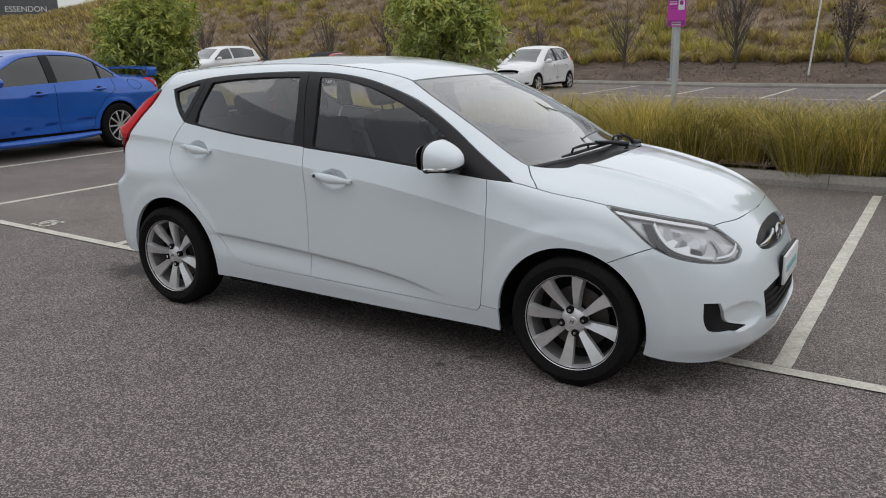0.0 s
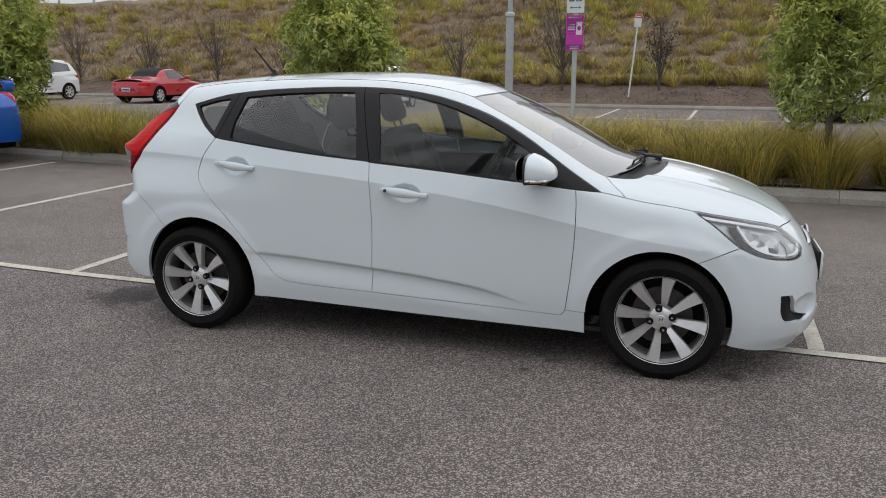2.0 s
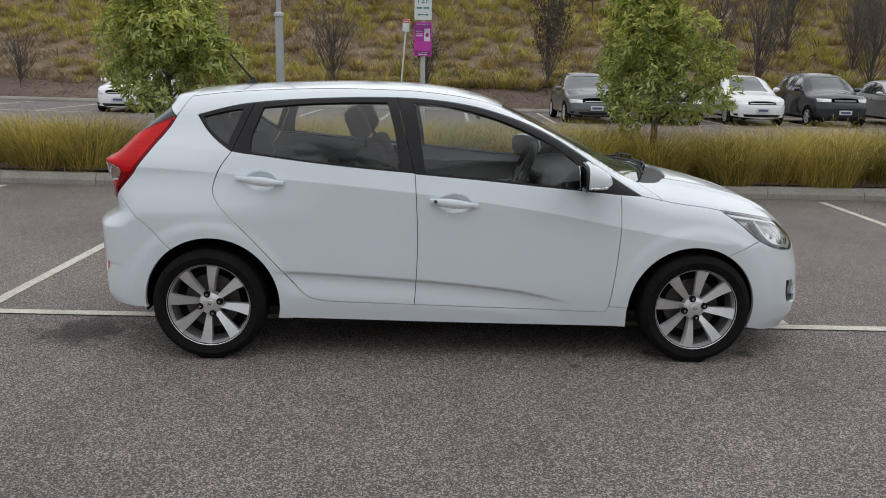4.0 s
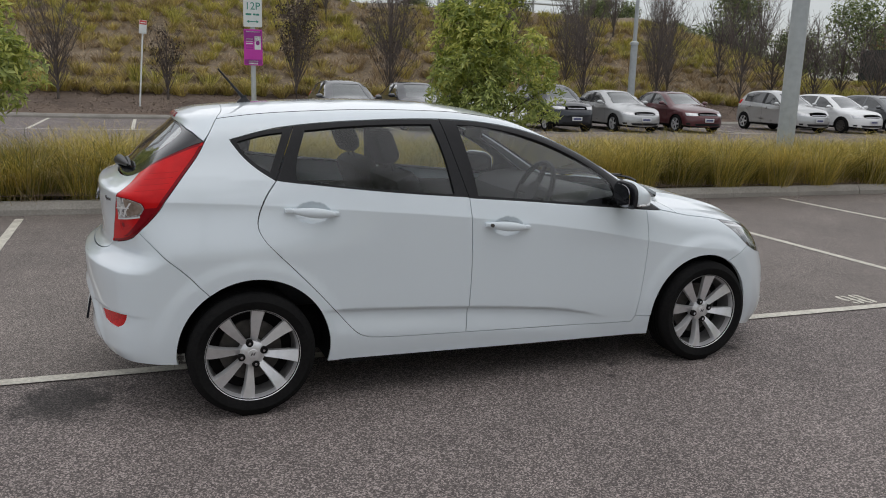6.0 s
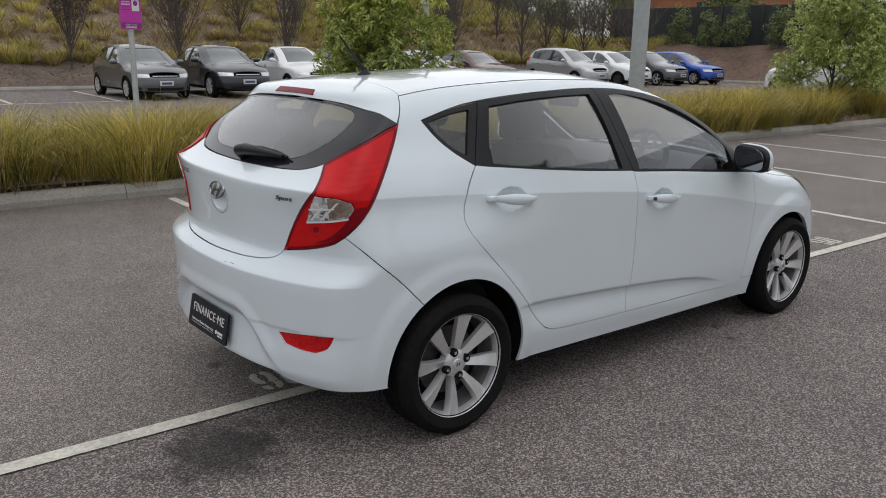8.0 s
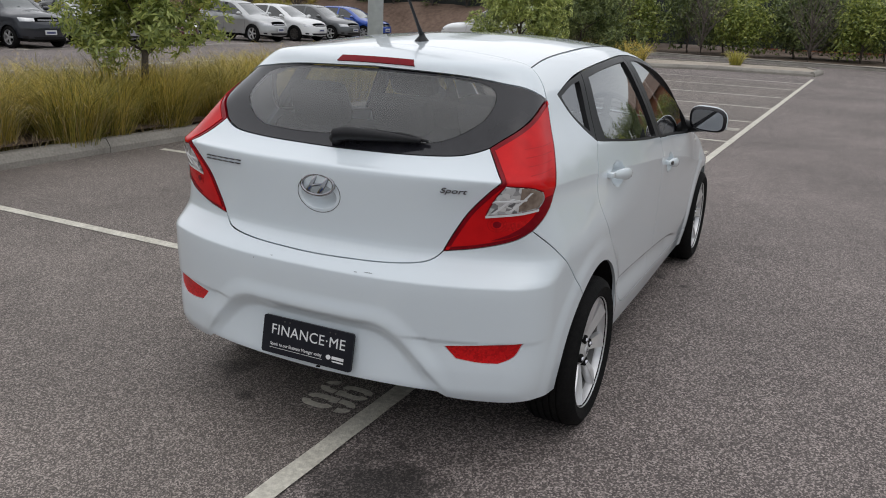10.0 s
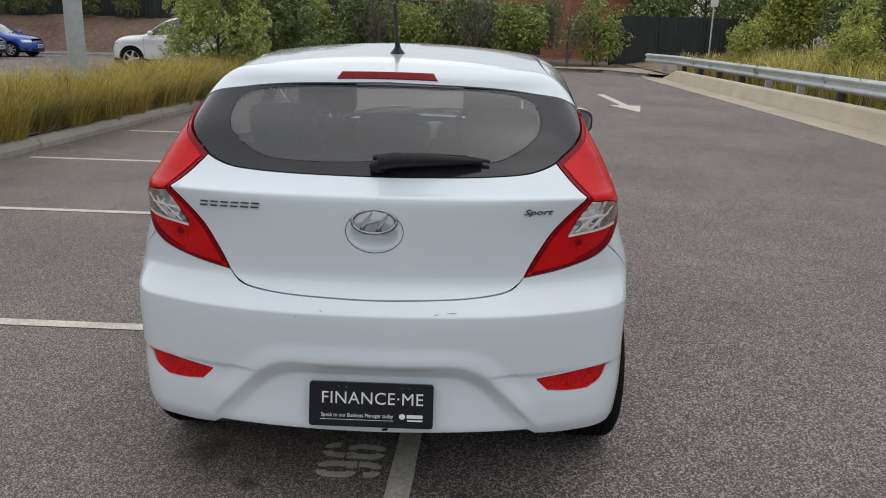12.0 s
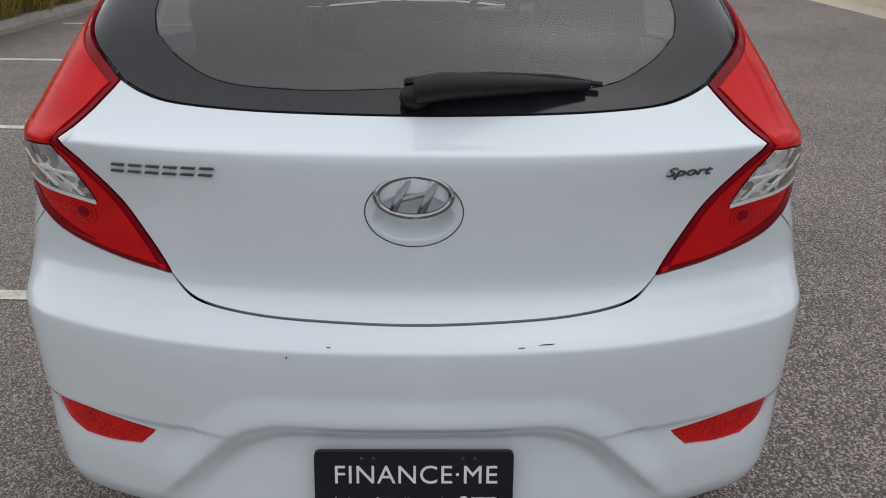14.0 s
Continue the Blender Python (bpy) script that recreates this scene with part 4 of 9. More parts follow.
    # door handles
    for (cx, cz, tilt), doors in (((0.283, 0.953, 5.0), rear_doors), ((1.277, 0.855, 5.5), front_doors)):
        for side, door in zip((-1, 1), doors):
            bm = bmesh.new()
            rows = []
            n = 14
            for k in range(n + 1):
                f = k / n
                x = cx - 0.122 + 0.244 * f
                z = cz - (x - cx) * math.tan(radians(tilt))
                taper = max(0.05, math.sin(math.pi * min(max(f, 0.02), 0.98) ** (0.85 if cx > 1 else 1.15))) ** 0.75
                w = float(side_wide(np.array(x), np.array(z)))
                mid = w + 0.006 + 0.024 * taper
                hh, dd = 0.0225 * taper + 0.002, 0.013 * taper + 0.002
                ring = []
                for q in range(10):
                    a = q * math.tau / 10
                    ring.append(bm.verts.new((x, side * (mid + dd * math.cos(a)), z + hh * math.sin(a))))
                rows.append(ring)
            for a, b in zip(rows, rows[1:]):
                for i in range(10):
                    j = (i + 1) % 10
                    bm.faces.new((a[i], a[j], b[j], b[i]))
            bm.faces.new(rows[0])
            bm.faces.new(rows[-1])
            for xe in (cx - 0.105, cx + 0.10):
                w = float(side_wide(np.array(xe), np.array(cz)))
                ze = cz - (xe - cx) * math.tan(radians(tilt))
                box(bm, (xe - 0.022, min(side * (w - 0.004), side * (w + 0.022)), ze - 0.010), (xe + 0.022, max(side * (w - 0.004), side * (w + 0.022)), ze + 0.010), 0.004)
            part("door_handle", bm, WHITE_PAINT, door)
            if side == -1 and cx > 1:
                lock = bmesh.new()
                xk = cx - 0.098
                rod(lock, (xk, -float(side_wide(np.array(xk), np.array(cz))) - 0.02, cz + 0.0095), (xk, -float(side_wide(np.array(xk), np.array(cz))) - 0.0335, cz + 0.0095), 0.009)
                part("key_lock", lock, DARK_METAL, door, "dark round key lock")

    # window surrounds and panes: quarter, rear door, front door
    split_r = [(0.130, 1.093), (0.235, 1.337)]
    split_m = [(1.073, 0.998), (1.045, 1.10), (1.005, 1.25), (0.975, 1.373)]
    quarter = outline([p for p in dlo_top if p[0] < 0.235] + [(0.235, 1.337)], rev(split_r), dlo_back)
    q_pane = outline([(-0.028, 1.262), (0.09, 1.292), (0.178, 1.305)], [(0.178, 1.305), (0.106, 1.132)], [(0.106, 1.132), (0.050, 1.168), (0.004, 1.212), (-0.028, 1.262)])
    rear_frame = outline(split_r, [(0.235, 1.337)] + [p for p in dlo_top if 0.25 < p[0] < 0.975] + [(0.975, 1.373)], rev(split_m), [p for p in dlo_low if p[0] <= 1.073])
    r_pane = outline([(0.285, 1.315), (0.48, 1.334), (0.70, 1.345), (0.925, 1.348)], [(0.925, 1.348), (0.965, 1.20), (0.995, 1.018)], [(0.995, 1.018), (0.75, 1.040), (0.50, 1.063), (0.30, 1.086), (0.225, 1.098)], [(0.225, 1.098), (0.235, 1.18), (0.285, 1.315)])
    front_frame = outline(split_m, [(0.975, 1.373)] + [p for p in dlo_top if p[0] > 1.0], [p for p in dlo_low if p[0] >= 1.07])
    f_pane = outline([(1.065, 1.345), (1.18, 1.340), (1.33, 1.316), (1.48, 1.278), (1.62, 1.226), (1.75, 1.163), (1.86, 1.097), (1.925, 1.050)], [(1.925, 1.050), (1.945, 0.985), (1.952, 0.935)], [(1.952, 0.935), (1.65, 0.961), (1.39, 0.985), (1.125, 1.008)], [(1.125, 1.008), (1.105, 1.16), (1.065, 1.345)])
    for frame_name, edge, pane, tint in (("quarter_window", quarter, q_pane, SIDE_GLASS), ("rear_door_window", rear_frame, r_pane, SIDE_GLASS), ("front_door_window", front_frame, f_pane, SIDE_GLASS)):
        e = np.array([(around(x, -0.65) if x >= XA else around(x, -float(side_wide(np.array(x), np.array(z)))), z) for x, z in edge])
        q = np.array([(around(x, -0.65) if x >= XA else around(x, -float(side_wide(np.array(x), np.array(z)))), z) for x, z in pane])
        frames = panel(frame_name, e, BLACK_TRIM, car, holes=[q], lift=-0.002, fold=0.02, twin=True, label="black window surround")
        for fr, s in zip(frames, (-1, 1)):
            p, f, n = sheet(q, [], belt_ray, 0.05, -0.010, 0.0, gap=-0.004)
            # one even curved sheet of glass through those places
            xm, zm = p[:, 0] - p[:, 0].mean(), p[:, 2] - p[:, 2].mean()
            basis = np.stack([np.ones(len(p)), xm, zm, xm * xm, xm * zm, zm * zm], 1)
            c = np.linalg.lstsq(basis, p[:, 1], rcond=None)[0]
            p[:, 1] = basis @ c + 0.003
            n = np.stack([c[1] + 2 * c[3] * xm + c[4] * zm, -np.ones(len(p)), c[2] + c[4] * xm + 2 * c[5] * zm], 1)
            n /= np.linalg.norm(n, axis=1)[:, None]
            if s > 0:
                p, f, n = p * np.array([1, -1, 1]), f[:, ::-1], n * np.array([1, -1, 1])
            pane_ob = part("pane", mesh_of("pane", p, f, tint, n), tint, fr, "dark tinted window glass")
            pane_ob.visible_shadow = False

    # side frame: rear quarter, roof rail and windscreen pillar in one pressing
    def flank(pts):
        return [(x if x >= XA else around(x, -float(side_wide(np.array(x), np.array(z)))), z) for x, z in pts]

    def wrap(pts):
        return [(around(x, -float(side_wide(np.array(x), np.array(z)))), z) for x, z in pts]

    lamp_outer = bp((-0.168, 0.628, 1.262), (-0.200, 0.652, 1.207), (-0.259, 0.688, 1.126), (-0.324, 0.719, 1.035), (-0.372, 0.732, 0.970), (-0.420, 0.733, 0.920), (-0.468, 0.714, 0.873))
    seam = bp((-0.468, 0.714, 0.873), (-0.412, 0.773, 0.812), (-0.314, 0.814, 0.718)) + [(around(AR[0], -float(side_wide(np.array(AR[0]), np.array(AR[1])))), AR[1])]
    spoiler_edge = bp((-0.168, 0.628, 1.262), (-0.135, 0.594, 1.315), (-0.100, 0.555, 1.352))
    # seams shared with the roof, windscreen and bonnet, given in plan
    def to_belt(pts, spacing=0.035):
        s = spline(pts, spacing)
        return [(around(x, y), z) for x, y, z in cast(*down_ray(s[:, 0], s[:, 1]))]

    back_edge = [(-0.104, -0.541), (-0.068, -0.40), (-0.046, -0.2), (-0.04, 0.0)]
    side_r = [(-0.104, -0.541), (0.056, -0.528), (0.25, -0.524), (0.9, -0.520), (1.30, -0.506), (1.538, -0.460)]
    ws_side = [(1.538, -0.460), (1.73, -0.530), (1.97, -0.577), (2.262, -0.612)]
    foot_line = [(2.262, -0.612), (2.31, -0.69), (2.372, -0.757)]
    h_side = [(2.372, -0.757), (2.50, -0.753), (2.681, -0.738)]
    nose = [(2.681, -0.738), (2.80, -0.705), (2.95, -0.625), (3.087, -0.512)]
    nose2 = [(3.087, -0.512), (3.150, -0.31), (3.172, 0.0)]
    rail_top = to_belt(side_r)
    spoiler_edge = spoiler_edge[:2] + [rail_top[0]]
    pillar = to_belt(ws_side)
    foot = to_belt(foot_line)
    nip = [foot[-1]] + bp((2.256, 0.769, 0.893))
    arch_r = [p for p in arch(CR, 0, 180) if True]
    edge = outline(rev(seam), rev(lamp_outer), spoiler_edge, rail_top, pillar, foot, nip, rev(flank(dlo_top)), rev(flank(dlo_back)), flank(rear_gap), rear_low, front_low, [(2.108, 0.304), (2.205, 0.300)], [(2.205, 0.300), (2.206, 0.188)], [(2.206, 0.188), (1.435, 0.200), (0.80, 0.213), (0.358, 0.221)], flank(arch(CR, -13.7, 125)))
    panel("side_frame", edge, WHITE_PAINT, car, twin=True, cell=0.018, fold=0.012, extra=crease(-0.40, 0.13))
    # front wing
    hood_side = to_belt(h_side)
    lamp_in = [hood_side[-1]] + bp((2.789, 0.770, 0.752), (2.862, 0.776, 0.694), (2.905, 0.770, 0.660))
    wing_seam = bp((2.905, 0.770, 0.660), (2.82, 0.815, 0.628)) + [(around(AF[0], -float(side_wide(np.array(AF[0]), np.array(AF[1])))), AF[1])]
    wing = outline(rev(front_gap), [(2.108, 0.304), (2.208, 0.300)], wrap(arch(CF, 178, 60)), rev(wing_seam), rev(lamp_in), rev(hood_side), nip, [nip[-1], (2.138, 0.903)])
    panel("front_wing", wing, WHITE_PAINT, car, twin=True, fold=0.02, extra=crease(2.14, 2.70))

    # tail lamps
    lamp_inner = bp((-0.580, 0.452, 0.790), (-0.573, 0.484, 0.853), (-0.558, 0.527, 0.930), (-0.532, 0.573, 1.000), (-0.504, 0.590, 1.036))
    lamp_inner2 = bp((-0.504, 0.590, 1.036), (-0.484, 0.577, 1.078), (-0.453, 0.546, 1.120))
    lamp_glass = bp((-0.453, 0.546, 1.120), (-0.40, 0.588, 1.158), (-0.316, 0.622, 1.203), (-0.225, 0.625, 1.243), (-0.168, 0.628, 1.262))
    lamp_low = bp((-0.468, 0.714, 0.873), (-0.502, 0.663, 0.837), (-0.545, 0.560, 0.808), (-0.580, 0.452, 0.790))
    lamp_edge = outline(lamp_outer, lamp_low, lamp_inner, lamp_inner2, lamp_glass)
    lens_edge = outline(bp((-0.500, 0.600, 1.026), (-0.470, 0.672, 1.020), (-0.436, 0.712, 1.004)), bp((-0.436, 0.712, 1.004), (-0.430, 0.722, 0.978), (-0.450, 0.714, 0.948)), bp((-0.450, 0.714, 0.948), (-0.499, 0.664, 0.936), (-0.540, 0.576, 0.922)), bp((-0.540, 0.576, 0.922), (-0.525, 0.590, 0.98), (-0.500, 0.600, 1.026)))
    mid = lamp_edge.mean(0)
    inner_edge = inset(lamp_edge, 0.0115)
    for s, tl in zip((-1, 1), panel("tail_lamp", lamp_edge, DARK_RED, car, cell=0.015, lift=0.002, fold=0.03, twin=True, label="red tail lamp with clear reversing lens")):
        for nm, ed, mt, lf, dn in (("red_lens", inner_edge, RED_LENS, 0.005, None), ("reversing_lens", lens_edge, CLEAR_LENS, 0.0085, None)):
            p, f, n = sheet(ed, [lens_edge] if nm == "red_lens" else [], belt_ray, 0.008, lf, 0.004, dn)
            if s > 0:
                p, f, n = p * np.array([1, -1, 1]), f[:, ::-1], n * np.array([1, -1, 1])
            lens = part(nm, mesh_of(nm, p, f, mt, n), mt, tl, "clear lens" if nm != "red_lens" else "bright red lens")
        amber = outline(bp((-0.484, 0.648, 1.020), (-0.470, 0.672, 1.018), (-0.440, 0.707, 1.003)), bp((-0.440, 0.707, 1.003), (-0.436, 0.716, 0.978), (-0.452, 0.709, 0.954)), bp((-0.452, 0.709, 0.954), (-0.495, 0.664, 0.942)), bp((-0.495, 0.664, 0.942), (-0.484, 0.648, 1.020)))
        edge_low = bp((-0.540, 0.576, 0.922), (-0.499, 0.664, 0.936), (-0.450, 0.714, 0.948))
        strip_l = outline(edge_low, [edge_low[-1], (edge_low[-1][0], edge_low[-1][1] - 0.008)], rev([(u, z - 0.008) for u, z in edge_low]), [(edge_low[0][0], edge_low[0][1] - 0.008), edge_low[0]])
        extras = [("amber_lens", amber, [], AMBER_LENS, 0.0098, "brownish amber indicator lens"), ("chrome_edge", strip_l, [], LAMP_SILVER, 0.0088, "silver edge")]
        cz, cu = 0.893, bp((-0.528, 0.615, 0.89))[0][0]
        circle = lambda r: np.array([(cu + r * math.cos(a), cz + r * math.sin(a)) for a in np.linspace(0, math.tau, 24, endpoint=False)])
        extras.append(("lamp_bulb", circle(0.011), [], DARK_RED, 0.0062, "dark red bulb mark"))
        for r in (0.018, 0.026):
            extras.append(("lens_ring", circle(r), [circle(r - 0.0016)], RED_DEEP, 0.0058, "dark red ring in the lens"))
        for nm, ed, hl_, mt, lf, lb in extras:
            p, f, n = sheet(ed, hl_, belt_ray, 0.02, lf, 0.002, gap=0.0)
            if s > 0:
                p, f, n = p * np.array([1, -1, 1]), f[:, ::-1], n * np.array([1, -1, 1])
            part(nm, mesh_of(nm, p, f, mt, n), mt, tl, lb)
        lo_z, lo_u = zip(*sorted((z, u) for u, z in lamp_outer))
        li_z, li_u = zip(*sorted((z, u) for u, z in lamp_inner + lamp_inner2[1:] + lamp_glass[1:]))

        def across(z, f):
            return (1 - f) * float(np.interp(z, lo_z, lo_u)) + f * float(np.interp(z, li_z, li_u))
        # prisms moulded into the lower red lens, and the bars behind the clear one
        strips = [("prism_lens", [(0.14, 0.912), (0.52, 0.902), (0.50, 0.868), (0.16, 0.878)], RED_PRISMS, 0.0056, "red prism lens")]
        strips += [("lamp_bar", [(f, 1.006 - 0.02 * k), (f + 0.035, 1.005 - 0.02 * k), (f + 0.075, 0.942 - 0.012 * k), (f + 0.04, 0.943 - 0.012 * k)], LAMP_SILVER, 0.0102, "silver bar") for k, f in enumerate((0.50, 0.66))]
        strips += [("lamp_bar", [(0.50, 0.985), (0.86, 0.975), (0.86, 0.969), (0.50, 0.979)], LAMP_SILVER, 0.0106, "silver bar")]
        strips += [("lens_rib", [(0.14, z + 0.0012), (0.60, z - 0.012), (0.60, z - 0.0144), (0.14, z - 0.0012)], RED_DEEP, 0.0054, "darker red rib") for z in (1.062, 1.086, 1.110, 1.134)]
        for nm, corners, mt, lf, lb in strips:
            ed = np.array([(across(z, f), z) for f, z in corners])
            p, f, n = sheet(dense(ed, 0.006), [], belt_ray, 0.02, lf, 0.002, gap=0.0)
            if s > 0:
                p, f, n = p * np.array([1, -1, 1]), f[:, ::-1], n * np.array([1, -1, 1])
            part(nm, mesh_of(nm, p, f, mt, n), mt, tl, lb)
        # the dark side marker that wraps round below the clear lens
        zs_ = np.linspace(0.880, 0.985, 8)
        rim_in = [(across(z, 0.055), z) for z in zs_]
        marker = outline(rim_in, [rim_in[-1]] + bp((-0.432, 0.720, 0.978), (-0.449, 0.716, 0.945), (-0.478, 0.694, 0.90), (-0.508, 0.652, 0.862), (-0.530, 0.600, 0.838)), bp((-0.530, 0.600, 0.838), (-0.507, 0.648, 0.850)) + [rim_in[0]])
        for nm, ed in (("side_marker", marker),):
            p, f, n = sheet(ed, [], belt_ray, 0.014, 0.0068, 0.002, gap=0.0)
            if s > 0:
                p, f, n = p * np.array([1, -1, 1]), f[:, ::-1], n * np.array([1, -1, 1])
            part(nm, mesh_of(nm, p, f, DARK_RED, n), DARK_RED, tl, "dark red side marker")

    # whole tail edges: right half given, left half mirrored about the middle
    UC = XA - RIM_R * math.pi / 2
    both = lambda pts: pts + [(2 * UC - u, z) for u, z in rev(pts) if abs(u - UC) > 1e-4]
    mirror_u = lambda pts: [(2 * UC - u, z) for u, z in pts]
    glass_low = bp((-0.453, 0.546, 1.120), (-0.478, 0.495, 1.102), (-0.500, 0.43, 1.090), (-0.521, 0.30, 1.083), (-0.533, 0.13, 1.080)) + [(UC, 1.079)]
    glass_top = bp((-0.168, 0.628, 1.262), (-0.205, 0.585, 1.293), (-0.232, 0.52, 1.309), (-0.252, 0.316, 1.328)) + [(UC, 1.336)]
    g_edge = outline(both(glass_top), mirror_u(rev(lamp_glass)), rev(both(glass_low)), lamp_glass)
    clear = bp((-0.375, 0.478, 1.200), (-0.320, 0.492, 1.245), (-0.266, 0.470, 1.288), (-0.258, 0.40, 1.310), (-0.264, 0.25, 1.321)) + [(UC, 1.325)]
    clear_low = bp((-0.375, 0.478, 1.200), (-0.43, 0.43, 1.158), (-0.474, 0.35, 1.126), (-0.495, 0.22, 1.117), (-0.500, 0.10, 1.118)) + [(UC, 1.122)]
    c_edge = outline(both(clear), rev(both(clear_low)))
    tailgate_low = bp((-0.580, 0.452, 0.790), (-0.594, 0.430, 0.767), (-0.617, 0.385, 0.750), (-0.644, 0.275, 0.739), (-0.658, 0.12, 0.734)) + [(UC, 0.732)]
    t_edge = outline(both(glass_low), mirror_u(rev(lamp_inner2)), mirror_u(rev(lamp_inner)), rev(both(tailgate_low)), lamp_inner, lamp_inner2)

    def badge_dent(v, p):
        bowl = -0.042 * np.clip(1 - ((v[:, 0] - UC) / 0.072)**2 - ((v[:, 1] - 0.922) / 0.044)**2, 0, 1)**0.9
        return bowl
    fine = [(UC + 0.004 * i + 0.002 * (j % 2), 0.918 + 0.0034 * j) for i in range(-21, 22) for j in range(-16, 17)]
    fine += [(UC + o, z) for o in np.arange(-0.58, 0.58, 0.018) for z in (1.016, 1.023, 1.029, 1.034, 1.038, 1.042, 1.047, 1.055, 0.772, 0.780, 0.788, 0.797)]
    gate = panel("tailgate", t_edge, WHITE_PAINT, car, cell=0.018, fold=0.02, dent=badge_dent, extra=fine)[0]
    rear_window = panel("rear_window", g_edge, GLOSS_BLACK, car, holes=[c_edge], lift=-0.003, fold=0.012, gap=0.003, label="black-edged rear window")[0]
    p, f, n = sheet(c_edge, [], belt_ray, 0.03, -0.003, 0.0, gap=-0.0015)
    pane_ob = part("pane", mesh_of("pane", p, f, REAR_GLASS, n), REAR_GLASS, rear_window, "grey tinted glass")
    pane_ob.visible_shadow = False

    oval = np.array([(UC + 0.088 * math.cos(a), 0.932 + 0.066 * math.sin(a)) for a in np.linspace(0, math.tau, 72, endpoint=False)])
    p, f, n = sheet(oval, [inset(oval, 0.0022)], belt_ray, 0.2, 0.0006, 0.0, gap=0.0)
    part("badge_seam", mesh_of("badge_seam", p, f, DARK_CHROME, n), DARK_CHROME, gate, "thin dark seam round the badge")

    # badge: an oval ring with a slanted bar shape, on the tailgate
    base = Vector((-0.6335, 0, 0.963))
    up = Matrix(((0, 0, -1), (-1, 0, 0), (0, 1, 0))).to_4x4()
    bpose = Matrix.Translation(base) @ pose(0, 0, 0, 0, 14, 0) @ up
    bm = bmesh.new()
    ring_pts = []
    for i in range(40):
        a = i * math.tau / 40
        ring_pts.append([bm.verts.new(bpose @ Vector(((0.064 + 0.0055 * math.cos(q)) * math.cos(a), (0.034 + 0.0055 * math.cos(q)) * math.sin(a), 0.004 + 0.005 * math.sin(q)))) for q in np.linspace(0, math.tau, 8, endpoint=False)])
    for i in range(40):
        for k in range(8):
            bm.faces.new((ring_pts[i][k], ring_pts[(i + 1) % 40][k], ring_pts[(i + 1) % 40][(k + 1) % 8], ring_pts[i][(k + 1) % 8]))
    part("badge_ring", bm, BADGE_CHROME, gate, "chrome oval badge ring")
    for stroke, high in ((((-0.044, -0.028), (-0.029, -0.028), (-0.004, 0.029), (-0.020, 0.029)), 0.008), (((0.004, -0.029), (0.020, -0.029), (0.044, 0.028), (0.029, 0.028)), 0.008), (((-0.025, -0.011), (0.024, 0.001), (0.027, 0.011), (-0.021, -0.001)), 0.0075)):
        bm = bmesh.new()
        prism(bm, stroke, high, bpose)
        bmesh.ops.bevel(bm, geom=bm.edges[:], offset=0.0018, segments=2, affect="EDGES", profile=0.5)
        part("badge_stroke", bm, BADGE_CHROME, gate, "chrome slanted badge bar")

    def on_tail(y, z, lift=0.001):
        q = cast([(XA, y, z)], [(-1, 0, 0)])[0]
        nrm = shell_normal(np.array([q]))[0]
        q = Vector(q) + Vector(nrm) * lift
        zax = Vector(nrm)
        xax = Vector((0, 0, 1)).cross(zax).normalized()
        yax = zax.cross(xax)
        m = Matrix((xax, yax, zax)).transposed().to_4x4()
        return Matrix.Translation(q) @ m

    words("trim_word", "Sport", 0.024, 0.0018, DARK_CHROME, gate, on_tail(-0.478, 0.996, 0.002), shear=0.3, width=1.62)
    for i in range(6):
        y = 0.517 - 0.0325 * i
        m = on_tail(y, 0.994 + 0.0008 * i)
        bm = bmesh.new()
        prism(bm, ((-0.011, 0.0042), (0.014, 0.0042), (0.016, 0.0080), (-0.009, 0.0080)), 0.0038, m)
        prism(bm, ((-0.015, -0.0080), (0.010, -0.0080), (0.012, -0.0042), (-0.013, -0.0042)), 0.0036, m)
        part("badge_bar", bm, DARK_CHROME, gate, "small chrome badge shape")

    # spoiler with its brake lamp, above the glass
    def lid(x, y):
        p = cast([(0.15, y, 1.08)], [(-math.sin(x), 0, math.cos(x))])[0]
        return p

    def lid_angle(x, z):
        return math.atan2(0.15 - x, z - 1.08)
    def to_lid(p):
        return [(lid_angle(x, z), abs(y)) for x, y, z in p]

    def from_belt(pts):
        s = spline(pts, 0.03)
        return cast(*belt_ray(s[:, 0], s[:, 1]))
    s = spline(back_edge, 0.03)
    top_l = to_lid(cast(*down_ray(s[:, 0], s[:, 1])))
    low_l = to_lid(from_belt(glass_top))
    side_l = to_lid(from_belt(spoiler_edge))
    low_l[0] = side_l[0]
    side_l[-1] = top_l[0]
    low_l[-1], top_l[-1] = (low_l[-1][0], 0.0), (top_l[-1][0], 0.0)
    sym = lambda pts: [(a, -y) for a, y in pts] + [(a, y) for a, y in rev(pts)][1:]
    s_edge = outline(sym(top_l), rev([(a, y) for a, y in side_l]), rev(sym(low_l)), [(a, -y) for a, y in side_l])
    def lip(v, p):
        return 0.012 * np.exp(-((p[:, 2] - 1.352) / 0.022)**2) * (p[:, 0] < -0.1) * (1 - step(0.42, 0.56, np.abs(p[:, 1])))
    spoiler = panel("spoiler", s_edge, WHITE_PAINT, car, ray=lid_ray, cell=0.014, fold=0.016, dent=lip)[0]
    b_edge = outline([(lid_angle(-0.256, 1.339), -0.163), (lid_angle(-0.238, 1.356), -0.15)], [(lid_angle(-0.238, 1.358), -0.15), (lid_angle(-0.241, 1.361), 0.0), (lid_angle(-0.238, 1.358), 0.15)], [(lid_angle(-0.238, 1.356), 0.15), (lid_angle(-0.256, 1.339), 0.163)], [(lid_angle(-0.256, 1.339), 0.163), (lid_angle(-0.259, 1.3415), 0.0), (lid_angle(-0.256, 1.339), -0.163)])
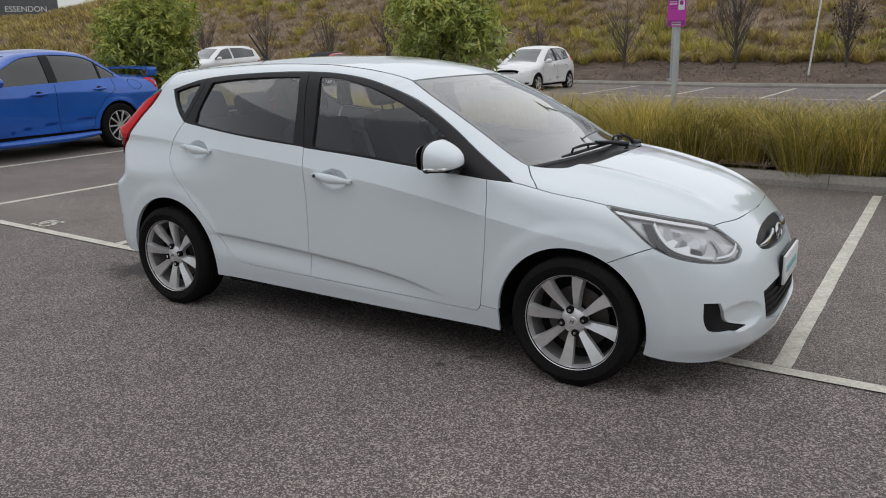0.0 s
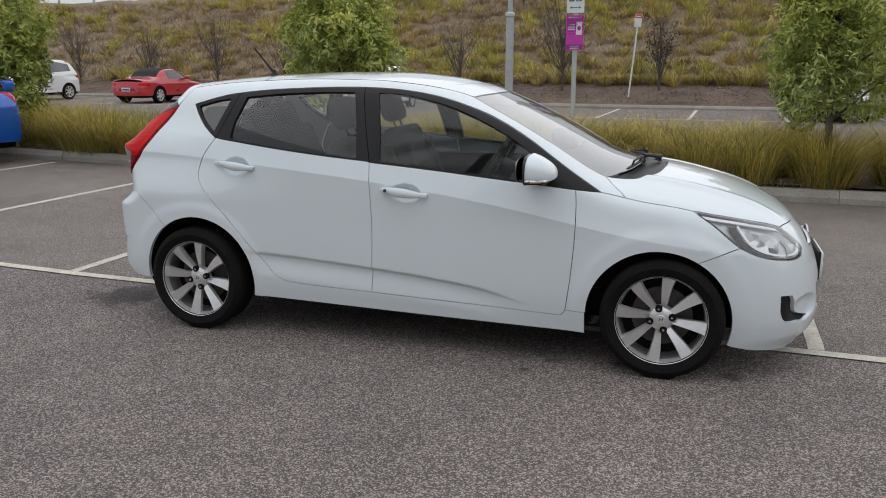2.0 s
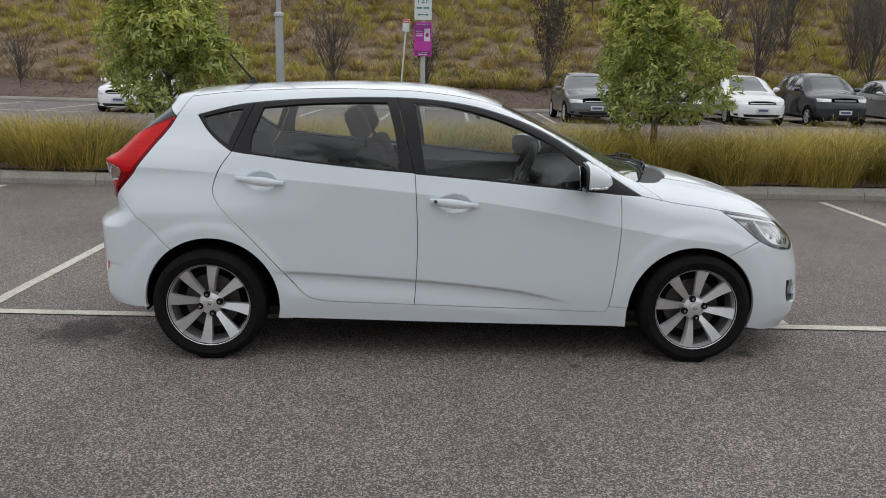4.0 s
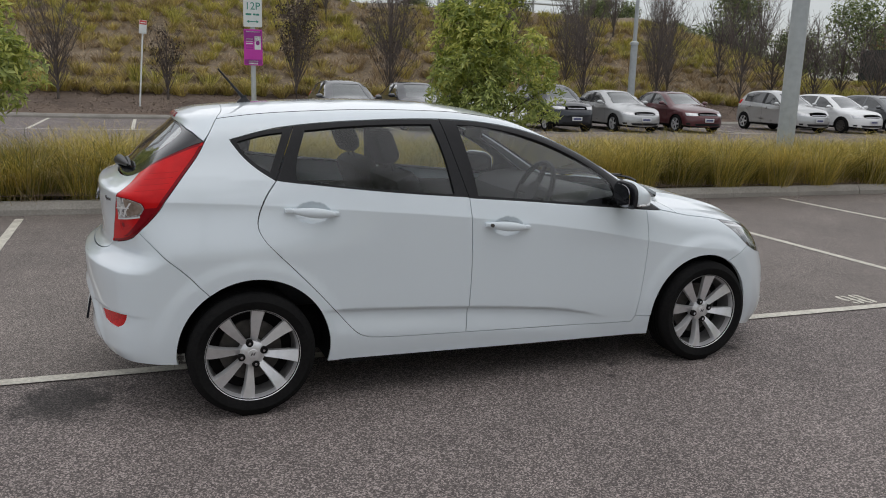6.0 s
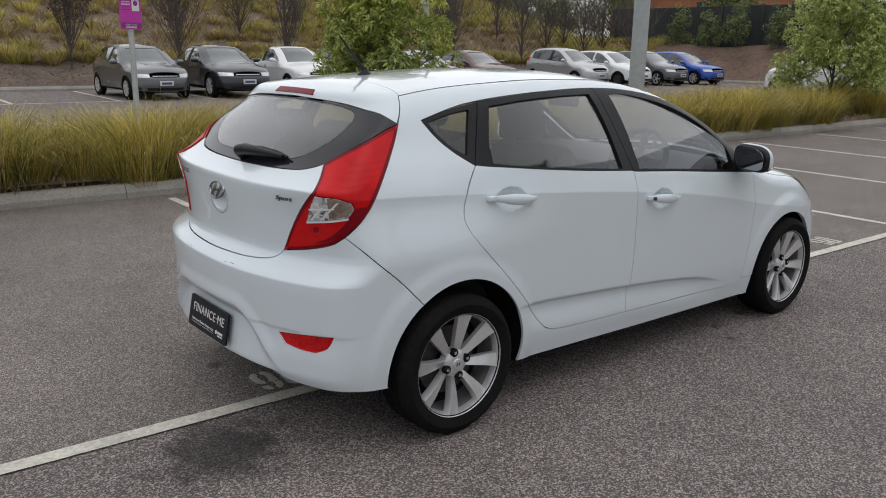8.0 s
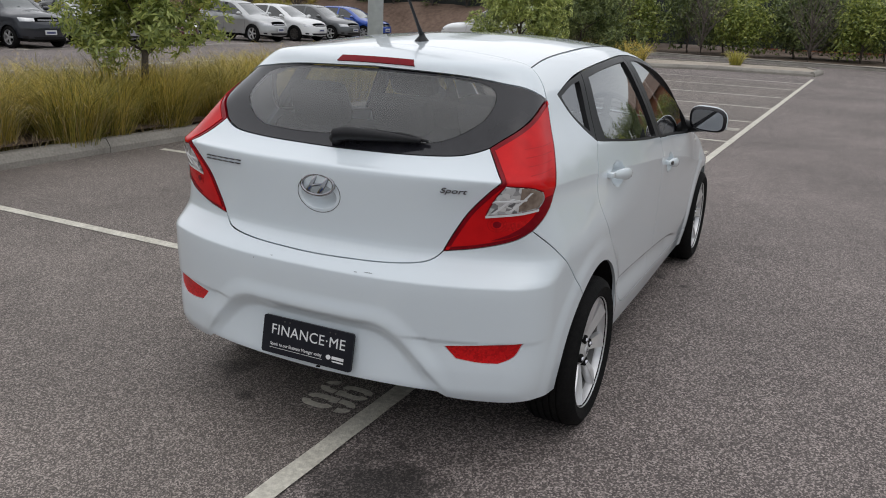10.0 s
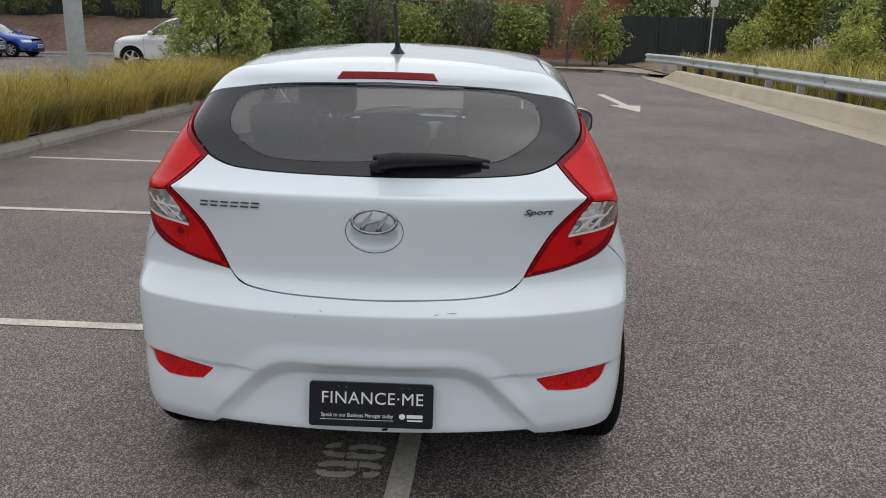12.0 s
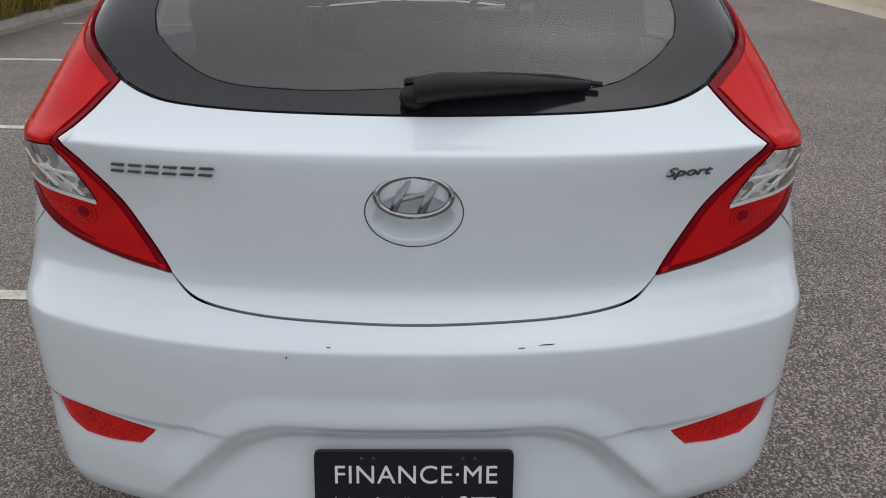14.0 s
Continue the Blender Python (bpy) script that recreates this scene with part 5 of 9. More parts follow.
    p, f, n = sheet(b_edge, [], lid_ray, 0.02, 0.0155, 0.006)
    part("high_brake_lamp", mesh_of("high_brake_lamp", p, f, DARK_RED, n), DARK_RED, spoiler, "dark red high brake lamp strip")

    # roof and its ditch strips
    head = [(1.538, -0.460), (1.566, -0.2), (1.572, 0.0)]
    full = lambda pts: pts + [(x, -y) for x, y in rev(pts)][1:]
    r_edge = outline(full(back_edge), [(x, -y) for x, y in side_r], rev(full(head)), rev(side_r))
    roof = panel("roof", r_edge, WHITE_PAINT, car, ray=down_ray, cell=0.03, fold=0.016)[0]
    for s in (-1, 1):
        seam_xy = spline(side_r, 0.05)
        seam_xy = seam_xy[seam_xy[:, 0] < 1.40] * np.array([1, -s])
        wide_s = 0.0015 + 0 * seam_xy[:, 0]
        st = np.vstack([seam_xy, (seam_xy - np.stack([0 * wide_s, s * wide_s], 1))[::-1]])
        p, f, n = sheet(st, [], down_ray, 0.3, 0.0004, 0.002, gap=0.0)
        part("roof_strip", mesh_of("roof_strip", p, f, BLACK_TRIM, n), BLACK_TRIM, roof, "dark roof ditch strip")
    ant = bmesh.new()
    lathe(ant, [(0.030, 0.0), (0.026, 0.008), (0.014, 0.022), (0.009, 0.034), (0.0085, 0.04)], 16)
    bmesh.ops.rotate(ant, verts=ant.verts, cent=(0, 0, 0), matrix=Matrix.Rotation(radians(90), 3, "X"))
    for v in ant.verts:
        v.co.x *= 1.4
    bmesh.ops.translate(ant, verts=ant.verts, vec=(0.10, 0, 1.416))
    tube(ant, [(0.095, 0, 1.445), (0.06, 0, 1.485), (-0.03, 0, 1.590)], [0.010, 0.0065, 0.0048])
    part("aerial", ant, BLACK_TRIM, roof, "short black roof aerial")
    # windscreen, cowl and bonnet
    ws_low = [(2.262, -0.612), (2.31, -0.50), (2.375, -0.30), (2.41, 0.0)]
    ws_top = head
    w_edge = outline(full(ws_top), [(x, -y) for x, y in ws_side], rev(full(ws_low)), rev(ws_side))
    p, f, n = sheet(w_edge, [], down_ray, 0.04, -0.004, 0.004)
    wsn = part("windscreen", mesh_of("windscreen", p, f, FRONT_GLASS, n), FRONT_GLASS, car, "clear windscreen with a dark rim")
    wsn.visible_shadow = False
    rim_in = inset(w_edge, 0.045)
    p, f, n = sheet(w_edge, [rim_in], down_ray, 0.03, -0.008, 0.0)
    part("windscreen_band", mesh_of("windscreen_band", p, f, GLOSS_BLACK, n), GLOSS_BLACK, wsn, "black printed glass edge")
    hood_back = [(2.262, -0.612), (2.345, -0.560), (2.42, -0.49), (2.495, -0.34), (2.525, -0.15), (2.53, 0.0)]
    c_out = outline(full(ws_low), rev(full(hood_back)))
    panel("cowl", c_out, BLACK_TRIM, car, ray=down_ray, cell=0.03, lift=-0.016, fold=0.03, label="black plastic cowl below the windscreen")
    for s, y0 in ((1, -0.42), (-1, 0.05)):
        bm = bmesh.new()
        ys = y0 + 0.56 * np.linspace(0, 1, 9)
        foot = cast(*down_ray(2.405 - 0.34 * ys**2, ys))
        pts = [(p[0], p[1], p[2] + 0.010) for p in foot]
        tube(bm, pts, [0.005] + [0.008] * 7 + [0.005], 6)
        spine = [(p[0] + 0.008, p[1], p[2] + 0.030 + 0.010 * math.sin(k * 0.78)) for k, p in enumerate(foot)][1:8]
        tube(bm, spine, [0.005] + [0.007] * 5 + [0.005], 6)
        for k in (1, 3, 5, 7):
            p, q = pts[k], spine[k - 1]
            tube(bm, [p, q], 0.006, 5)
        wiper = part("front_wiper", bm, BLACK_TRIM, car, "black windscreen wiper")
        arm = bmesh.new()
        py = ys[-1] - 0.02
        root = cast(*down_ray(np.array([2.485 - 0.25 * py**2]), np.array([py])))[0]
        q = spine[3]
        tube(arm, [(root[0], root[1], root[2] - 0.01), (root[0], root[1], root[2] + 0.016), (root[0] - 0.02, root[1] - 0.06, root[2] + 0.024), (0.5 * (root[0] + q[0]), 0.5 * (root[1] + q[1]), 0.5 * (root[2] + q[2]) + 0.014), (q[0], q[1], q[2] + 0.008)], [0.016, 0.016, 0.013, 0.010, 0.007], 8)
        part("wiper_arm", arm, BLACK_TRIM, wiper)
    h_edge = outline(full(hood_back), [(x, -y) for x, y in foot_line], [(x, -y) for x, y in h_side], [(x, -y) for x, y in nose], rev(full(nose2)), rev(nose), rev(h_side), rev(foot_line))

    def bonnet_fold(v, p):
        ridge = 0.012 * np.exp(-((np.abs(v[:, 1]) - (0.46 - 0.10 * (v[:, 0] - 2.4))) / 0.035)**2)
        return ridge * step(2.3, 2.5, v[:, 0]) * (1 - step(2.95, 3.15, v[:, 0]))
    panel("bonnet", h_edge, WHITE_PAINT, car, ray=down_ray, cell=0.022, fold=0.016, dent=bonnet_fold)

    # head lamps
    hl_top = to_belt(nose) + bp((3.168, 0.469, 0.652))
    hl_nose = bp((3.168, 0.469, 0.652), (3.190, 0.460, 0.622), (3.186, 0.503, 0.591))
    hl_low = bp((3.186, 0.503, 0.591), (3.150, 0.570, 0.583), (3.074, 0.658, 0.594), (2.987, 0.732, 0.619), (2.905, 0.770, 0.660))
    hl_edge = outline(hl_top, hl_nose, hl_low, rev(lamp_in))

    hl_fine = dense(hl_edge, 0.003)

    def lamp_bowl(v, p):
        away = np.sqrt(((v[:, None, :] - hl_fine[None, :, :])**2).sum(2)).min(1)
        return -0.020 * np.clip(away / 0.016, 0, 1)
    for s, hl in zip((-1, 1), panel("head_lamp", hl_edge, LAMP_BASE, car, cell=0.007, lift=-0.003, fold=0.0, dent=lamp_bowl, gap=0.0, twin=True, label="clear head lamp with chrome reflectors")):
        flip = np.array([1, s * -1, 1])
        mid_bowl = outline(bp((2.886, 0.680, 0.756), (3.011, 0.610, 0.713), (3.074, 0.566, 0.685)), bp((3.074, 0.566, 0.685), (3.079, 0.610, 0.639), (3.065, 0.645, 0.615)), bp((3.065, 0.645, 0.615), (2.999, 0.696, 0.635), (2.941, 0.720, 0.669), (2.901, 0.713, 0.715), (2.886, 0.680, 0.756)))
        side_bowl = outline(bp((3.078, 0.562, 0.683), (3.168, 0.468, 0.643)), bp((3.168, 0.468, 0.643), (3.165, 0.515, 0.606), (3.118, 0.587, 0.604)), bp((3.118, 0.587, 0.604), (3.112, 0.563, 0.642)), bp((3.112, 0.563, 0.642), (3.078, 0.562, 0.683)))
        hook = outline(bp((2.827, 0.719, 0.759), (2.866, 0.696, 0.755)), bp((2.866, 0.696, 0.755), (2.900, 0.720, 0.709), (2.946, 0.722, 0.659), (3.007, 0.695, 0.625), (3.103, 0.608, 0.601)), bp((3.103, 0.608, 0.601), (3.098, 0.615, 0.594)), bp((3.098, 0.615, 0.594), (3.000, 0.700, 0.618), (2.935, 0.738, 0.645), (2.888, 0.744, 0.676), (2.827, 0.719, 0.759)))
        # bright and dark patches: reflections in the chrome bowl put into colour
        patch_a = outline(bp((2.932, 0.717, 0.683), (2.955, 0.689, 0.697), (2.978, 0.681, 0.683)), bp((2.978, 0.681, 0.683), (2.961, 0.711, 0.660), (2.932, 0.717, 0.683)))
        patch_b = outline(bp((2.973, 0.701, 0.662), (3.017, 0.655, 0.669)), bp((3.017, 0.655, 0.669), (3.029, 0.675, 0.626)), bp((3.029, 0.675, 0.626), (2.996, 0.698, 0.637), (2.973, 0.701, 0.662)))
        shade = outline(bp((3.023, 0.658, 0.658), (3.063, 0.629, 0.640)), bp((3.063, 0.629, 0.640), (3.065, 0.646, 0.615), (3.029, 0.676, 0.626)), bp((3.029, 0.676, 0.626), (3.023, 0.658, 0.658)))
        folds = lambda v, p: -0.007 * np.abs(np.sin(v[:, 0] * 42 + v[:, 1] * 14)) - 0.003 * np.abs(np.sin(v[:, 1] * 60))
        for nm, ed, mt, lf, dn, lb in (("bezel", hook, LAMP_BEZEL, -0.009, None, "dark bezel"), ("reflector", mid_bowl, LAMP_FACETS, -0.012, folds, "faceted chrome reflector"), ("reflector", side_bowl, LAMP_FACETS, -0.012, folds, "faceted chrome reflector"), ("painted_glint", patch_a, LAMP_SILVER, -0.010, None, "bright reflection painted on the lamp bowl"), ("painted_glint", patch_b, LAMP_SILVER, -0.010, None, "bright reflection painted on the lamp bowl"), ("dark_reflection", shade, LAMP_BEZEL, -0.009, None, "dark reflection painted on the lamp bowl"), ("lamp_cover", hl_edge, LAMP_GLASS, 0.0, None, "")):
            p, f, n = sheet(ed, [], belt_ray, 0.006 if nm == "reflector" else 0.014, lf, 0.02 if nm == "lamp_cover" else 0.004, dn)
            p, n = p * flip, n * flip
            f = f if s < 0 else f[:, ::-1]
            o = part(nm, mesh_of(nm, p, f, mt, n), mt, hl, lb)
            if nm == "lamp_cover":
                o.visible_shadow = False
        for arc in (bp((2.870, 0.697, 0.752), (2.899, 0.717, 0.712), (2.942, 0.721, 0.666), (2.999, 0.697, 0.634), (3.065, 0.646, 0.613), (3.102, 0.605, 0.607)), bp((3.110, 0.598, 0.603), (3.150, 0.535, 0.606), (3.168, 0.495, 0.622), (3.171, 0.467, 0.645))):
            strip_e = outline(arc, [arc[-1], (arc[-1][0] - 0.002, arc[-1][1] + 0.010)], rev([(u + (0.008 if u < arc[-1][0] - 0.06 else -0.002), z + 0.009) for u, z in arc]))
            p, f, n = sheet(strip_e, [], belt_ray, 0.02, -0.004, 0.006, gap=0.0)
            part("light_strip", mesh_of("light_strip", p * flip, f if s < 0 else f[:, ::-1], LAMP_SILVER, n * flip), LAMP_SILVER, hl, "pale light strip")
        rimmed = inset(hl_edge, 0.0085)
        p, f, n = sheet(inset(hl_edge, 0.0012), [rimmed], belt_ray, 0.014, -0.005, 0.014, gap=0.0)
        part("lamp_rim", mesh_of("lamp_rim", p * flip, f if s < 0 else f[:, ::-1], BLACK_TRIM, n * flip), BLACK_TRIM, hl)
        brow = [(u, z - 0.012) for u, z in hl_top[1:-2]]
        brow_e = outline(brow, [brow[-1], (brow[-1][0], brow[-1][1] - 0.011)], rev([(u, z - 0.011) for u, z in brow]), [(brow[0][0], brow[0][1] - 0.011), brow[0]])
        p, f, n = sheet(brow_e, [], belt_ray, 0.02, -0.006, 0.006, gap=0.0)
        part("brow_strip", mesh_of("brow_strip", p * flip, f if s < 0 else f[:, ::-1], LAMP_SILVER, n * flip), LAMP_SILVER, hl, "silver strip along the lamp's top")

    # front bumper with grille openings
    NC = XB + RIM_R * math.pi / 2
    nmirror = lambda pts: [(2 * NC - u, z) for u, z in pts]
    nboth = lambda pts: pts + nmirror(rev(pts))
    hood_nose = to_belt(nose2)
    hood_nose[-1] = (NC, hood_nose[-1][1])
    low_f = bp((2.905, 0.760, 0.175), (3.013, 0.691, 0.150), (3.146, 0.541, 0.140), (3.252, 0.362, 0.165), (3.33, 0.15, 0.185)) + [(NC, 0.188)]
    arch_f = [(around(x, -float(side_wide(np.array(x), np.array(z))) * (1 if x < XB else 1)), z) for x, z in arch(CF, 60, -18)]
    hl_top_part = [hood_nose[0], hl_top[-1]]
    f_edge = outline(hood_nose + nmirror(rev(hood_nose[:-1])), nmirror(hl_top_part), nmirror(hl_nose), nmirror(hl_low), nmirror(wing_seam), nmirror(arch_f), nmirror([arch_f[-1], low_f[0]]), rev(low_f + nmirror(rev(low_f[:-1]))), [low_f[0], arch_f[-1]], rev(arch_f), rev(wing_seam), rev(hl_low), rev(hl_nose), rev(hl_top_part))
    g_up = bp((3.215, 0.335, 0.628), (3.235, 0.26, 0.655), (3.245, 0.15, 0.672)) + [(NC, 0.678)]
    g_dn = bp((3.215, 0.335, 0.628), (3.245, 0.31, 0.598), (3.28, 0.21, 0.583)) + [(NC, 0.575)]
    grille_u = outline(nboth(g_up), rev(nboth(g_dn)))
    l_up = bp((3.29, 0.39, 0.425), (3.325, 0.25, 0.448)) + [(NC, 0.455)]
    l_dn = bp((3.29, 0.39, 0.425), (3.30, 0.375, 0.30)) 
    l_dn2 = bp((3.30, 0.375, 0.30), (3.34, 0.22, 0.275)) + [(NC, 0.27)]
    grille_l = outline(nboth(l_up), nmirror(l_dn), rev(nboth(l_dn2)), rev(l_dn))
    fog = outline(bp((3.100, 0.682, 0.425), (3.147, 0.628, 0.420)), bp((3.147, 0.628, 0.420), (3.165, 0.612, 0.37), (3.185, 0.59, 0.328), (3.245, 0.50, 0.298)), bp((3.245, 0.50, 0.298), (3.19, 0.58, 0.288), (3.13, 0.655, 0.297), (3.105, 0.682, 0.345), (3.100, 0.682, 0.425)))
    fog_u, fog_z = around(3.225, -0.525), 0.345

    def fog_dish(v, p):
        d = (np.minimum(np.abs(v[:, 0] - fog_u), np.abs(2 * NC - v[:, 0] - fog_u)) / 0.105)**2 + ((v[:, 1] - fog_z) / 0.064)**2
        return -0.020 * np.clip(1.25 * (1 - d), 0, 1)**0.8
    dish_pts = [(fog_u + 0.009 * i, fog_z + 0.007 * j) for i in range(-13, 14) for j in range(-10, 11)]
    bumper = panel("front_bumper", f_edge, WHITE_PAINT, car, holes=[grille_u, grille_l, fog, nmirror(fog)], cell=0.02, fold=0.02, dent=fog_dish, extra=dish_pts + nmirror(dish_pts))[0]
    for nm, ed in (("upper_grille", grille_u), ("lower_grille", grille_l), ("fog_recess", fog), ("fog_recess", np.array(nmirror(list(map(tuple, fog)))))):
        p, f, n = sheet(ed, [], belt_ray, 0.03, -0.019, 0.0, fog_dish if nm == "fog_recess" else None, gap=-0.012)
        part(nm, mesh_of(nm, p, f, BLACK_TRIM, n), BLACK_TRIM, bumper, "black grille opening")
    for z in (0.305, 0.335, 0.365, 0.395, 0.425):
        bar = outline([(around(3.30, -0.36), z), (NC, z + 0.012), (2 * NC - around(3.30, -0.36), z)], [(2 * NC - around(3.30, -0.36), z), (2 * NC - around(3.30, -0.36), z + 0.007)], [(2 * NC - around(3.30, -0.36), z + 0.007), (NC, z + 0.019), (around(3.30, -0.36), z + 0.007)], [(around(3.30, -0.36), z + 0.007), (around(3.30, -0.36), z)])
        p, f, n = sheet(bar, [], belt_ray, 0.03, -0.010, 0.012, gap=0.0)
        part("grille_slat", mesh_of("grille_slat", p, f, BLACK_TRIM, n), BLACK_TRIM, bumper)
    for s in (-1, 1):
        bm = bmesh.new()
        line = cast([(2.9, s * y, z) for y, z in ((0.312, 0.609), (0.26, 0.608), (0.19, 0.611), (0.12, 0.618), (0.05, 0.630))], [(1, 0, 0)] * 5)
        tube(bm, line - np.array([0.004, 0, 0]), [0.006, 0.010, 0.011, 0.011, 0.010], 8)
        part("grille_bar", bm, CHROME, bumper, "chrome bar across the upper grille")
    fpose = Matrix.Translation((3.272, 0, 0.618)) @ pose(0, 0, 0, 0, -8, 0) @ Matrix(((0, 0, 1), (1, 0, 0), (0, 1, 0))).to_4x4()
    bm = bmesh.new()
    rp = [[bm.verts.new(fpose @ Vector(((0.062 + 0.006 * math.cos(q)) * math.cos(a), (0.033 + 0.006 * math.cos(q)) * math.sin(a), 0.006 * math.sin(q)))) for q in np.linspace(0, math.tau, 8, endpoint=False)] for a in np.linspace(0, math.tau, 32, endpoint=False)]
    for i in range(32):
        for k in range(8):
            bm.faces.new((rp[i][k], rp[(i + 1) % 32][k], rp[(i + 1) % 32][(k + 1) % 8], rp[i][(k + 1) % 8]))
    for x0 in (-0.029, 0.019):
        prism(bm, ((x0 - 0.013, -0.027), (x0 + 0.003, -0.027), (x0 + 0.022, 0.027), (x0 + 0.006, 0.027)), 0.006, fpose)
    prism(bm, ((-0.026, -0.008), (0.026, 0.000), (0.029, 0.009), (-0.023, 0.001)), 0.006, fpose)
    part("front_badge", bm, CHROME, bumper, "chrome oval badge")
    bm = bmesh.new()
    box(bm, (3.325, -0.186, 0.405), (3.342, 0.186, 0.540), 0.004)
    fp = part("front_plate", bm, PLATE_WHITE, car, "white dealer plate in a black holder")
    bm = bmesh.new()
    box(bm, (3.315, -0.193, 0.398), (3.330, 0.193, 0.547), 0.004)
    part("plate_holder", bm, BLACK_TRIM, fp)
    bm = bmesh.new()
    box(bm, (3.340, -0.15, 0.458), (3.344, 0.12, 0.490), 0.001)
    part("plate_bar", bm, surface("plate_teal", (0.22, 0.45, 0.50)), fp, "plain teal printed bar")

    # rear bumper, reflectors and plate
    low_r = [(around(-0.335, -0.803), 0.272)] + bp((-0.45, 0.765, 0.280), (-0.52, 0.725, 0.285), (-0.60, 0.585, 0.290), (-0.628, 0.505, 0.298))
    low_r2 = bp((-0.628, 0.505, 0.298), (-0.645, 0.478, 0.318))
    low_r3 = bp((-0.645, 0.478, 0.318), (-0.69, 0.27, 0.320), (-0.70, 0.12, 0.319)) + [(UC, 0.318)]
    arch_b = [(around(x, -float(side_wide(np.array(x), np.array(z)))), z) for x, z in arch(CR, 125, 184)]
    r_edge = outline(both(tailgate_low), mirror_u(rev(lamp_low)), mirror_u(seam), mirror_u(arch_b), mirror_u([arch_b[-1], low_r[0]]), mirror_u(low_r), mirror_u(low_r2), rev(both(low_r3)), rev(low_r2), rev(low_r), [low_r[0], arch_b[-1]], rev(arch_b), rev(seam), lamp_low)
    refl = outline(bp((-0.640, 0.500, 0.486), (-0.60, 0.605, 0.496), (-0.540, 0.738, 0.508)), bp((-0.540, 0.738, 0.508), (-0.556, 0.716, 0.462), (-0.582, 0.669, 0.437)), bp((-0.582, 0.669, 0.437), (-0.61, 0.61, 0.438), (-0.634, 0.540, 0.448)), bp((-0.634, 0.540, 0.448), (-0.640, 0.500, 0.486)))
    fine_r = [(UC + sx * (0.30 + 0.95 * (0.53 - z) + o), z) for sx in (-1, 1) for z in np.arange(0.33, 0.53, 0.008) for o in (-0.06, -0.05, -0.04, -0.03, -0.02, -0.01, 0.0, 0.01, 0.02, 0.035, 0.05, 0.07)]
    fine_r += [(UC + o, z) for o in np.arange(-0.40, 0.40, 0.012) for z in (0.486, 0.494, 0.502, 0.510, 0.518, 0.526, 0.534, 0.542, 0.550, 0.560, 0.575, 0.59)]
    fine_r += [(UC + o, z) for o in np.arange(-0.9, 0.9, 0.008) for z in (0.682, 0.689, 0.696, 0.702, 0.709, 0.717)]
    rbump = panel("rear_bumper", r_edge, WHITE_PAINT, car, holes=[refl, np.array(mirror_u([tuple(p) for p in refl]))], cell=0.012, fold=0.02, extra=fine_r)[0]
    for ed in (refl, np.array(mirror_u([tuple(p) for p in refl]))):
        p, f, n = sheet(ed, [], belt_ray, 0.012, -0.005, 0.012, gap=-0.001)
        part("reflector", mesh_of("reflector", p, f, RED_PRISMS, n), RED_PRISMS, rbump, "red bumper reflector")
    pm = Matrix.Translation((-0.700, 0.0, 0.413)) @ pose(0, 0, 0, 0, 11, 0) @ up
    bm = bmesh.new()
    prism(bm, [(sx * 0.187 - sx * r + r * math.cos(a) * sx, sy * 0.0675 - sy * r + r * math.sin(a) * sy) for r in (0.008,) for sx, sy, seq in ((1, 1, (0, 45, 90)), (-1, 1, (90, 45, 0)), (-1, -1, (0, 45, 90)), (1, -1, (90, 45, 0))) for a in [radians(d) for d in seq]], 0.010, pm)
    plate = part("rear_plate", bm, PLATE_BLACK, car, "black dealer plate with white lettering", smooth=False)
    words("plate_lettering", "FINANCE\u00b7ME", 0.052, 0.0006, PLATE_WHITE, plate, pm @ pose(0.003, 0.019, 0.0105), width=1.0, spacing=1.06)
    words("plate_small_print", "Speak to our Business Manager today", 0.0165, 0.0004, PLATE_WHITE, plate, pm @ pose(-0.042, -0.0325, 0.0105), width=0.87)
    for nm, dx, w, dz, h in (("underline", -0.042, 0.111, -0.046, 0.0006), ("logo_bar", 0.132, 0.024, -0.031, 0.0052), ("logo_bar", 0.133, 0.023, -0.0435, 0.0024)):
        bm = bmesh.new()
        prism(bm, ((dx - w, dz - h), (dx + w, dz - h), (dx + w, dz + h), (dx - w, dz + h)), 0.0108, pm)
        part(nm, bm, PLATE_WHITE, plate, smooth=False)
    bm = bmesh.new()
    prism(bm, [(0.094 + 0.0095 * math.cos(a), -0.032 + 0.0085 * math.sin(a)) for a in np.linspace(0, math.tau, 14, endpoint=False)], 0.0108, pm)
    part("emblem", bm, PLATE_WHITE, plate, smooth=False)
    for dx in (-0.098, -0.076, 0.092, 0.114):
        bm = bmesh.new()
        prism(bm, [(dx + 0.003 * math.cos(a), 0.054 + 0.003 * math.sin(a)) for a in np.linspace(0, math.tau, 8, endpoint=False)], 0.0108, pm)
        part("screw", bm, DARK_METAL, plate, smooth=False)

    # small scuffs on the bumper
    for y, z, w, h in ((0.149, 0.706, 0.0035, 0.0009), (0.223, 0.688, 0.0016, 0.0018), (-0.19, 0.705, 0.006, 0.0007), (-0.235, 0.708, 0.014, 0.0007), (-0.04, 0.330, 0.010, 0.005)):
        bm = bmesh.new()
        prism(bm, ((-w, -h), (w * 0.8, -h * 0.6), (w, h), (-w * 0.6, h * 0.5)), 0.0012, on_tail(y, z, 0.0005))
        part("paint_chip", bm, UNDERSIDE, rbump, "small dark chip in the paint", smooth=False)

    # rear wiper
    bm = bmesh.new()

    def on_glass(y, z, lift):
        q = cast([(XA, y, z)], [(-1, 0, 0)])[0]
        return Vector(q) + Vector(shell_normal(np.array([q]))[0]) * lift
